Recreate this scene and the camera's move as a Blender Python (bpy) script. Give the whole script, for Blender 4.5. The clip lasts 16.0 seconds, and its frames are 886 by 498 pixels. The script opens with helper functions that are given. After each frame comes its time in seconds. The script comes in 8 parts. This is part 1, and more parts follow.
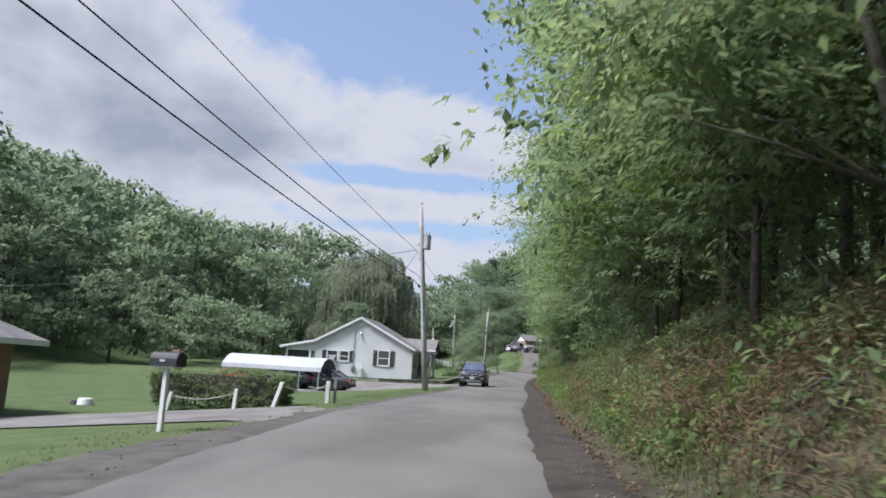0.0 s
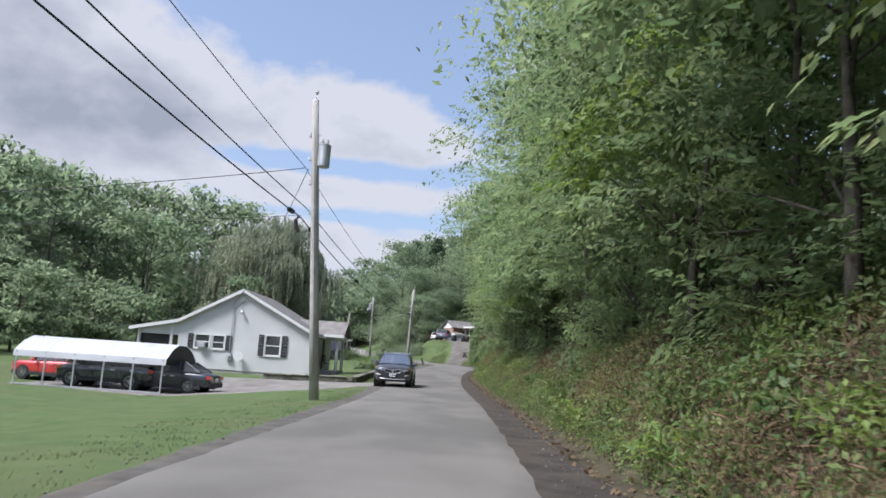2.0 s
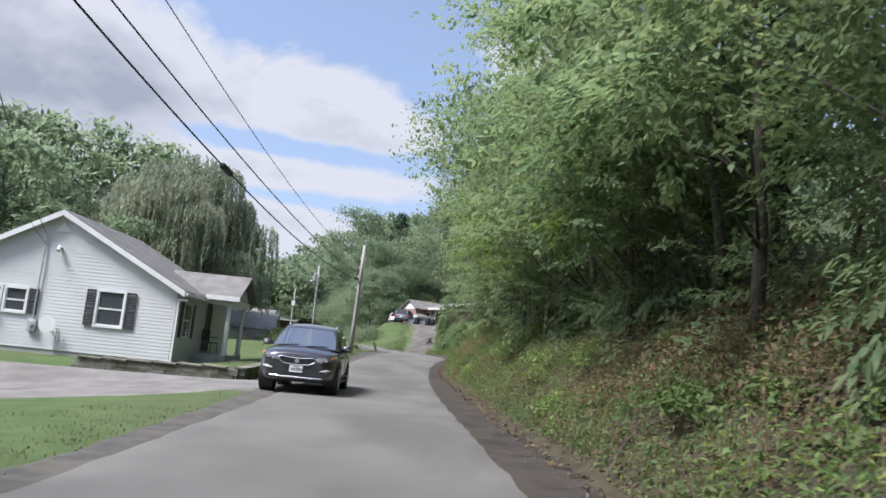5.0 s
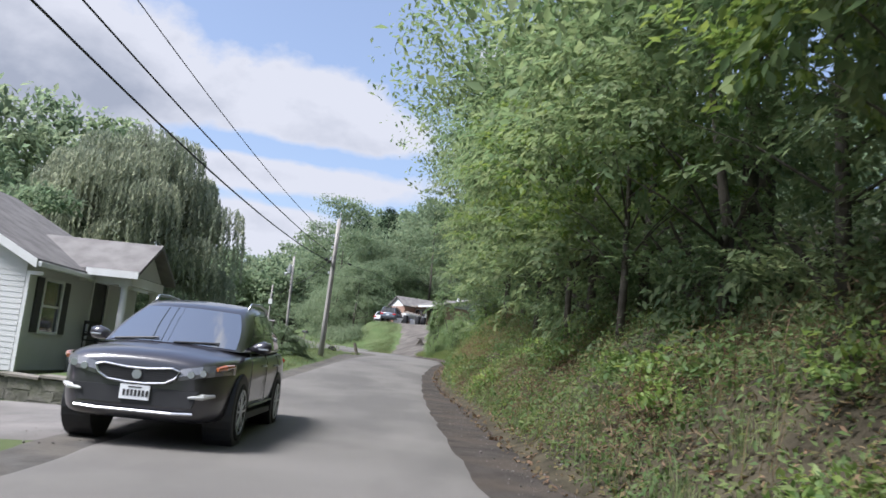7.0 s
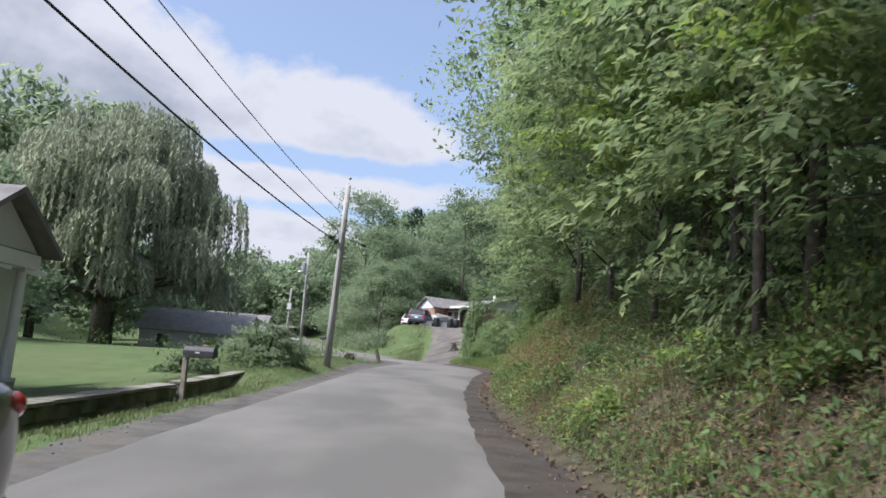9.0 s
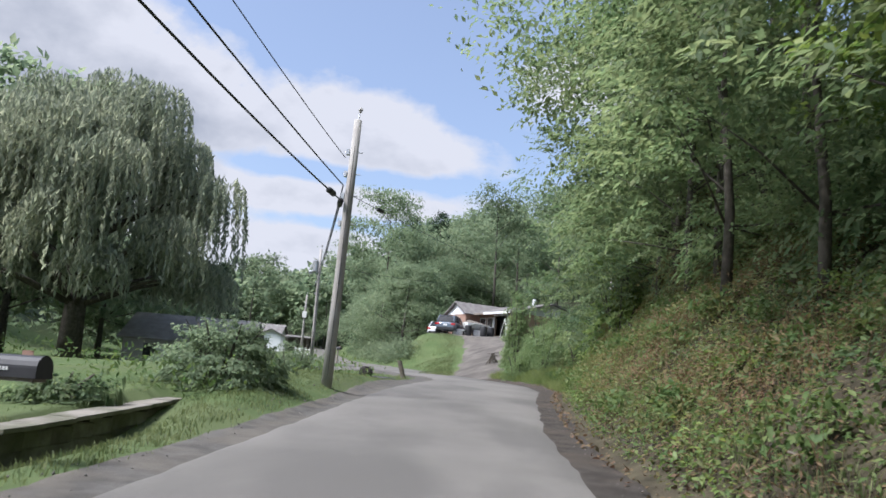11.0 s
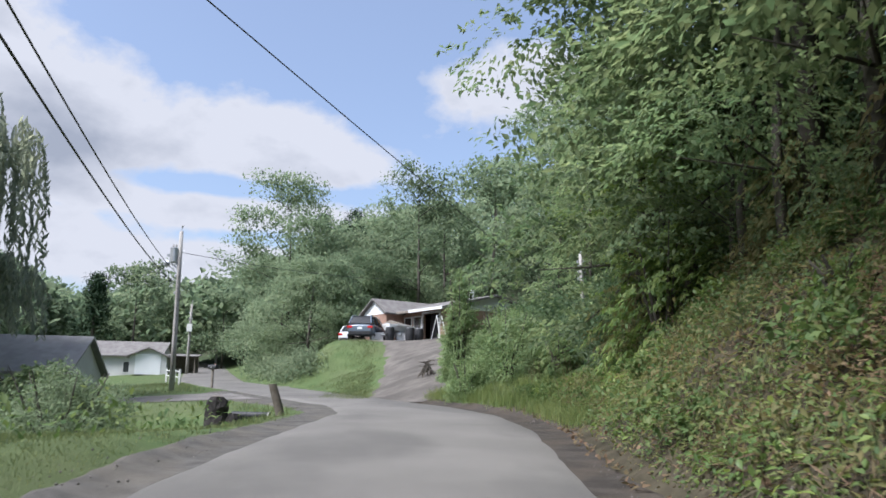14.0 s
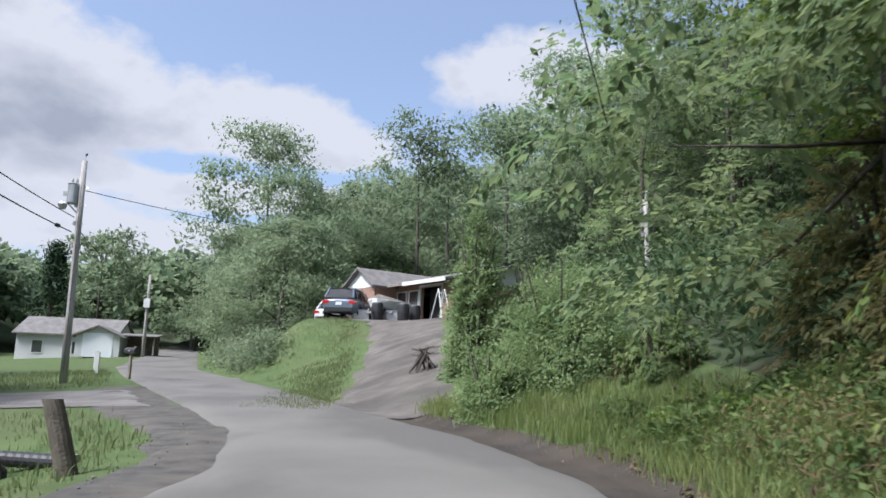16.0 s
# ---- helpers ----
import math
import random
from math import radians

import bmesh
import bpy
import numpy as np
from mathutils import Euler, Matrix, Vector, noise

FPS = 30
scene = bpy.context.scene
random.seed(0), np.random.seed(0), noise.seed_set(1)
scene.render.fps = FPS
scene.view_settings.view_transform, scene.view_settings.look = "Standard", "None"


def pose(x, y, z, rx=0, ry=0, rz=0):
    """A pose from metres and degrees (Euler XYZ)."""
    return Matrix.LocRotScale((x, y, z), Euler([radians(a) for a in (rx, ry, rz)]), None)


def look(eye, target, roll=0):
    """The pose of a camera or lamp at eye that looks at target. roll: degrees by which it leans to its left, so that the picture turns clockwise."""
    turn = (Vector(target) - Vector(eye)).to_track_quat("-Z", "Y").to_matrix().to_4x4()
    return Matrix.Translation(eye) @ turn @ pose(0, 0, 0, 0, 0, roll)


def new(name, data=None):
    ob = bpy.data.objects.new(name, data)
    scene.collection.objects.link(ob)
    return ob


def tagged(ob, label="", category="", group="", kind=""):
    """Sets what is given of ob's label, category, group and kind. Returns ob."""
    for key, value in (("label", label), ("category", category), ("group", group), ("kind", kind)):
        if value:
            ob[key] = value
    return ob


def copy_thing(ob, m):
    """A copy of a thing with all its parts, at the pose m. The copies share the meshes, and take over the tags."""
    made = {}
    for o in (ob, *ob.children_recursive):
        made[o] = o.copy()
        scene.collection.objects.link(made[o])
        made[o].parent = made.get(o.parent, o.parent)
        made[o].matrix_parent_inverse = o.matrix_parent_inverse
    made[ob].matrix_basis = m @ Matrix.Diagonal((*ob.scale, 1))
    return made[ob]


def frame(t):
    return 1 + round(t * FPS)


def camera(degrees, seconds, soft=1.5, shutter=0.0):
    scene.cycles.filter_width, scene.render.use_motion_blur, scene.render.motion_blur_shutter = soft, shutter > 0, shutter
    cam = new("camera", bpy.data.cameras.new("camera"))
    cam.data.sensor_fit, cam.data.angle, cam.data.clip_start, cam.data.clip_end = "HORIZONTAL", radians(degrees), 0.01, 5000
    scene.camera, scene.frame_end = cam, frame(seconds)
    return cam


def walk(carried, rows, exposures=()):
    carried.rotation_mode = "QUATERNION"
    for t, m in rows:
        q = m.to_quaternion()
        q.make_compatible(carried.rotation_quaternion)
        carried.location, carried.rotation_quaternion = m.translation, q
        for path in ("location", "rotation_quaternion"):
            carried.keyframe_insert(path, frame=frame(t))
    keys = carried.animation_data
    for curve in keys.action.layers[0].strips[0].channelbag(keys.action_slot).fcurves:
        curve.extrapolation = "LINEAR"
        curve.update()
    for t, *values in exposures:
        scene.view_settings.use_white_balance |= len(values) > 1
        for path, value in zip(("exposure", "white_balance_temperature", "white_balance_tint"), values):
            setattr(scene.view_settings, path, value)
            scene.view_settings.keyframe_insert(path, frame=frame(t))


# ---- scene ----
cam = camera(59.0, 16.0, soft=1.6, shutter=0.18)
METRES, EYE, TILT, LEAN, TURN = 92.0, 1.4, 0.0, 0.0, 8.4
ROWS = [
    (0.0, 0.0, 0.0, 0.0, -0.57, 9.31, -3.46),
    (0.5, -0.0001, 0.0482, 0.0013, -1.92, 9.33, -3.47),
    (1.0, 0.001, 0.0938, 0.0027, -3.47, 9.27, -3.39),
    (1.5, 0.0036, 0.1375, 0.0038, -5.07, 9.13, -3.55),
    (2.0, 0.0074, 0.1802, 0.0046, -6.42, 8.87, -3.83),
    (2.5, 0.0115, 0.22, 0.0051, -7.36, 8.67, -4.37),
    (3.0, 0.0154, 0.2581, 0.0056, -8.01, 8.43, -4.78),
    (3.5, 0.0195, 0.2938, 0.0057, -8.51, 8.22, -5.16),
    (4.0, 0.0237, 0.329, 0.0058, -8.88, 8.13, -5.42),
    (6.5, 0.0426, 0.4801, 0.0067, -9.99, 8.6, -5.91),
    (7.0, 0.0462, 0.5055, 0.0071, -10.23, 8.56, -5.66),
    (7.5, 0.0498, 0.531, 0.0074, -10.28, 8.56, -5.27),
    (8.0, 0.0532, 0.5558, 0.0078, -9.94, 8.57, -4.92),
    (8.5, 0.0562, 0.5813, 0.0081, -9.12, 8.65, -4.68),
    (9.0, 0.0581, 0.6075, 0.0086, -8.02, 8.82, -4.77),
    (9.5, 0.0595, 0.6342, 0.0091, -6.86, 8.97, -4.96),
    (10.0, 0.0605, 0.6617, 0.0096, -6.03, 9.17, -5.03),
    (12.5, 0.0716, 0.7793, 0.0124, -8.04, 10.01, -2.91),
    (13.0, 0.0753, 0.8079, 0.0136, -9.3, 10.17, -2.13),
    (13.5, 0.0799, 0.8371, 0.015, -10.56, 10.32, -1.48),
    (14.0, 0.0854, 0.8675, 0.0164, -11.78, 10.49, -1.15),
    (14.5, 0.0914, 0.8982, 0.018, -12.8, 10.59, -1.01),
    (15.0, 0.0979, 0.9291, 0.0196, -13.33, 10.49, -1.11),
    (15.5, 0.1041, 0.9607, 0.0209, -13.12, 10.12, -1.53),
    (16.0, 0.1094, 0.9924, 0.0221, -11.9, 9.47, -2.16),
]
EXPOSURES = [(0.0, 0.50, 5750, 13), (3.0, 0.62, 5800, 13), (9.0, 0.70, 5800, 13), (16.0, 0.66, 5750, 12)]
walk(cam, [(t, pose(0, 0, EYE, TILT, LEAN, TURN) @ pose(METRES * x, METRES * y, METRES * z, 90 + pitch, roll, yaw)) for t, x, y, z, yaw, pitch, roll in ROWS], EXPOSURES)

# ---- world and sun ----
SUN_EL, SUN_AZ = radians(54), radians(240)
world = bpy.data.worlds.new("sky")
scene.world = world
world.use_nodes = True


def sky_nodes():
    nt = world.node_tree
    nt.nodes.clear()
    N, L = nt.nodes.new, nt.links.new
    out = N("ShaderNodeOutputWorld")
    sky = N("ShaderNodeTexSky")
    sky.sky_type, sky.sun_disc = "NISHITA", False
    sky.sun_elevation, sky.sun_rotation = SUN_EL, SUN_AZ
    sky.air_density, sky.dust_density = 1.0, 3.0
    clear = N("ShaderNodeBackground")
    clear.inputs["Strength"].default_value = 0.135
    L(sky.outputs[0], clear.inputs["Color"])
    co = N("ShaderNodeTexCoord")
    sep = N("ShaderNodeSeparateXYZ")
    L(co.outputs["Generated"], sep.inputs[0])

    def m(op, a, b=None, c=None, clamp=False):
        n = N("ShaderNodeMath")
        n.operation, n.use_clamp = op, clamp
        for k, v in enumerate((a, b, c)):
            if v is None:
                continue
            if isinstance(v, (int, float)):
                n.inputs[k].default_value = v
            else:
                L(v, n.inputs[k])
        return n.outputs[0]

    # compass bearing (from the lane's course, to the right) and height over the horizon, in degrees
    az = m("MULTIPLY", m("ARCTAN2", sep.outputs["X"], sep.outputs["Y"]), 57.2958)
    el = m("MULTIPLY", m("ARCSINE", m("MINIMUM", m("MAXIMUM", sep.outputs["Z"], -1.0), 1.0)), 57.2958)
    comb = N("ShaderNodeCombineXYZ")
    # far banks of cloud look flatter than those overhead
    L(m("MULTIPLY", az, 0.055), comb.inputs[0])
    L(m("MULTIPLY", m("POWER", m("MAXIMUM", el, 0.0), 0.8), 0.19), comb.inputs[1])

    def fbm(scale, detail, rough, off, dist=0.0):
        mp = N("ShaderNodeMapping")
        mp.inputs["Location"].default_value = off
        L(comb.outputs[0], mp.inputs[0])
        t = N("ShaderNodeTexNoise")
        t.inputs["Scale"].default_value, t.inputs["Detail"].default_value = scale, detail
        t.inputs["Roughness"].default_value, t.inputs["Distortion"].default_value = rough, dist
        L(mp.outputs[0], t.inputs["Vector"])
        return t.outputs["Fac"]

    def bank(a, e, w, h, amount):
        """One heap of cloud, or a clear place where the amount is negative."""
        u = m("DIVIDE", m("SUBTRACT", az, a), w)
        v = m("DIVIDE", m("SUBTRACT", el, e), h)
        return m("MULTIPLY", m("EXPONENT", m("MULTIPLY", m("ADD", m("MULTIPLY", u, u), m("MULTIPLY", v, v)), -1.0)), amount)

    def heap(rows):
        total = None
        for row in rows:
            q = bank(*row)
            total = q if total is None else m("ADD", total, q)
        return total

    big = fbm(0.9, 8.0, 0.5, (3.1, 7.4, 0), 0.1)
    lump = fbm(2.8, 8.0, 0.56, (1.7, 2.2, 0), 0.1)
    fringe = fbm(9.0, 6.0, 0.6, (0.3, 5.2, 0))
    noise_part = m("ADD", m("ADD", m("MULTIPLY", big, 0.50), m("MULTIPLY", lump, 0.38)), m("MULTIPLY", fringe, 0.12))
    heaps = heap([(-33, 17, 12, 8, 0.30), (-24, 15, 7, 5, 0.22), (-9, 18, 6.5, 3.4, 0.26), (-3, 16.2, 5, 2.0, 0.16), (9, 22.5, 9, 3.6, 0.27), (-10, 12.3, 12, 1.1, 0.20),
                  (-14, 8.3, 12, 2.2, 0.25), (-31, 9.5, 9, 2.0, 0.20), (-11, 26.5, 11, 5.0, -0.36), (-1.5, 20.6, 2.6, 1.7, -0.20), (-12, 14.2, 9, 0.7, -0.20), (-8, 10.6, 10, 0.5, -0.12), (-25, 11.8, 6, 0.7, -0.14), (14, 31, 14, 5, -0.25)])
    dens = m("ADD", noise_part, heaps)
    cover = m("MAXIMUM", m("MULTIPLY", m("SUBTRACT", dens, 0.51), 8.0, clamp=True), 0.2)
    # thick middles and undersides are greyer than the sunlit rims
    grey = m("ADD", heap([(-30, 15.5, 9, 4.0, 0.75), (-22, 15.3, 5, 1.8, 0.55), (-36, 22, 8, 5, 0.45), (-9, 15.4, 6, 1.0, 0.25), (9, 20, 9, 1.2, 0.2)]), m("MULTIPLY", m("SUBTRACT", lump, 0.52), 1.6))
    thick = m("MULTIPLY", m("ADD", grey, m("MULTIPLY", m("SUBTRACT", dens, 0.74), 1.2)), 1.0, clamp=True)
    ramp = N("ShaderNodeMixRGB")
    ramp.inputs[1].default_value, ramp.inputs[2].default_value = (0.80, 0.785, 0.79, 1), (0.43, 0.45, 0.50, 1)
    L(thick, ramp.inputs[0])
    cloud = N("ShaderNodeBackground")
    cloud.inputs["Strength"].default_value = 0.62
    L(ramp.outputs[0], cloud.inputs["Color"])
    mix = N("ShaderNodeMixShader")
    L(cover, mix.inputs[0]), L(clear.outputs[0], mix.inputs[1]), L(cloud.outputs[0], mix.inputs[2])
    L(mix.outputs[0], out.inputs["Surface"])


sky_nodes()
sun = new("sun", bpy.data.lights.new("sun", "SUN"))
sun.data.energy, sun.data.angle, sun.data.color = 4.8, radians(18), (1.0, 0.96, 0.90)
sun.matrix_world = look((0, 0, 60), (-60 * math.sin(SUN_AZ) / math.tan(SUN_EL), -60 * math.cos(SUN_AZ) / math.tan(SUN_EL), 0))


# ---- materials ----
def rgba(c):
    return (c[0], c[1], c[2], 1.0)


def material(name, a, b=None, rough=0.8, scale=4.0, bump=0.0, bump_scale=40.0, metal=0.0, spec=0.4, fine=0.0, c=None, c_scale=0.5, c_amount=0.5,
             trans=0.0, island=0.0, obj=0.0, stretch=None):
    """Two tones mixed by noise at `scale`, a third worn in by larger noise, fine grain and relief."""
    mat = bpy.data.materials.new(name)
    mat.use_nodes = True
    nt = mat.node_tree
    nt.nodes.clear()
    N, L = nt.nodes.new, nt.links.new
    out, bs = N("ShaderNodeOutputMaterial"), N("ShaderNodeBsdfPrincipled")
    bs.inputs["Roughness"].default_value, bs.inputs["Metallic"].default_value = rough, metal
    bs.inputs["Specular IOR Level"].default_value = spec
    geo = N("ShaderNodeNewGeometry")

    def noise_fac(sc, detail=5.0, lo=0.35, hi=0.65, along=None):
        t = N("ShaderNodeTexNoise")
        t.inputs["Scale"].default_value, t.inputs["Detail"].default_value = sc, detail
        if along:
            mp = N("ShaderNodeMapping")
            mp.inputs["Scale"].default_value = along
            L(geo.outputs["Position"], mp.inputs[0])
            L(mp.outputs[0], t.inputs["Vector"])
        else:
            L(geo.outputs["Position"], t.inputs["Vector"])
        r = N("ShaderNodeMapRange")
        r.inputs[1].default_value, r.inputs[2].default_value = lo, hi
        L(t.outputs["Fac"], r.inputs[0])
        return r.outputs[0], t.outputs["Fac"]

    def mix(fac, x, y):
        n = N("ShaderNodeMixRGB")
        for k, v in enumerate((fac, x, y)):
            if isinstance(v, tuple):
                n.inputs[k].default_value = rgba(v)
            elif isinstance(v, float):
                n.inputs[k].default_value = v
            else:
                L(v, n.inputs[k])
        return n.outputs[0]

    col = mix(noise_fac(scale)[0], tuple(a), tuple(b or a))
    if c:
        f = N("ShaderNodeMath")
        f.operation = "MULTIPLY"
        f.inputs[1].default_value = c_amount
        L(noise_fac(c_scale, 6.0, 0.45, 0.62, stretch)[0], f.inputs[0])
        col = mix(f.outputs[0], col, tuple(c))
    if fine or island or obj:
        hsv = N("ShaderNodeHueSaturation")
        val = None
        add = N("ShaderNodeMath")
        add.operation = "ADD"
        add.inputs[0].default_value = 1.0
        parts = []
        if fine:
            parts.append((noise_fac(180.0, 3.0, 0.2, 0.8)[1], fine))
        if island:
            parts.append((geo.outputs["Random Per Island"], island))
        if obj:
            parts.append((N("ShaderNodeObjectInfo").outputs["Random"], obj))
        prev = None
        for src, amt in parts:
            k = N("ShaderNodeMath")
            k.operation = "MULTIPLY_ADD"
            L(src, k.inputs[0])
            k.inputs[1].default_value = amt
            if prev is None:
                k.inputs[2].default_value = 1.0 - sum(p[1] for p in parts) / 2
            else:
                L(prev, k.inputs[2])
            prev = k.outputs[0]
        L(prev, hsv.inputs["Value"])
        L(col, hsv.inputs["Color"])
        if island:
            hue = N("ShaderNodeMath")
            hue.operation = "MULTIPLY_ADD"
            L(geo.outputs["Random Per Island"], hue.inputs[0])
            hue.inputs[1].default_value, hue.inputs[2].default_value = -0.05, 0.525
            L(hue.outputs[0], hsv.inputs["Hue"])
        col = hsv.outputs[0]
    L(col, bs.inputs["Base Color"])
    if bump:
        t = N("ShaderNodeTexNoise")
        t.inputs["Scale"].default_value, t.inputs["Detail"].default_value = bump_scale, 6.0
        L(geo.outputs["Position"], t.inputs["Vector"])
        bp = N("ShaderNodeBump")
        bp.inputs["Strength"].default_value, bp.inputs["Distance"].default_value = bump, 0.02
        L(t.outputs["Fac"], bp.inputs["Height"])
        L(bp.outputs[0], bs.inputs["Normal"])
    sh = bs.outputs[0]
    if trans:
        tr = N("ShaderNodeBsdfTranslucent")
        br = N("ShaderNodeHueSaturation")
        br.inputs["Saturation"].default_value, br.inputs["Value"].default_value, br.inputs["Hue"].default_value = 1.1, 1.8, 0.49
        L(col, br.inputs["Color"])
        L(br.outputs[0], tr.inputs["Color"])
        ms = N("ShaderNodeMixShader")
        ms.inputs[0].default_value = trans
        L(sh, ms.inputs[1]), L(tr.outputs[0], ms.inputs[2])
        sh = ms.outputs[0]
    L(sh, out.inputs["Surface"])
    return mat


def glass_like(name, tint, rough=0.03, coat=1.0):
    mat = bpy.data.materials.new(name)
    mat.use_nodes = True
    bs = mat.node_tree.nodes["Principled BSDF"]
    bs.inputs["Base Color"].default_value = rgba(tint)
    bs.inputs["Roughness"].default_value = rough
    bs.inputs["Specular IOR Level"].default_value = 0.8
    bs.inputs["Coat Weight"].default_value = coat
    bs.inputs["Coat Roughness"].default_value = 0.02
    return mat


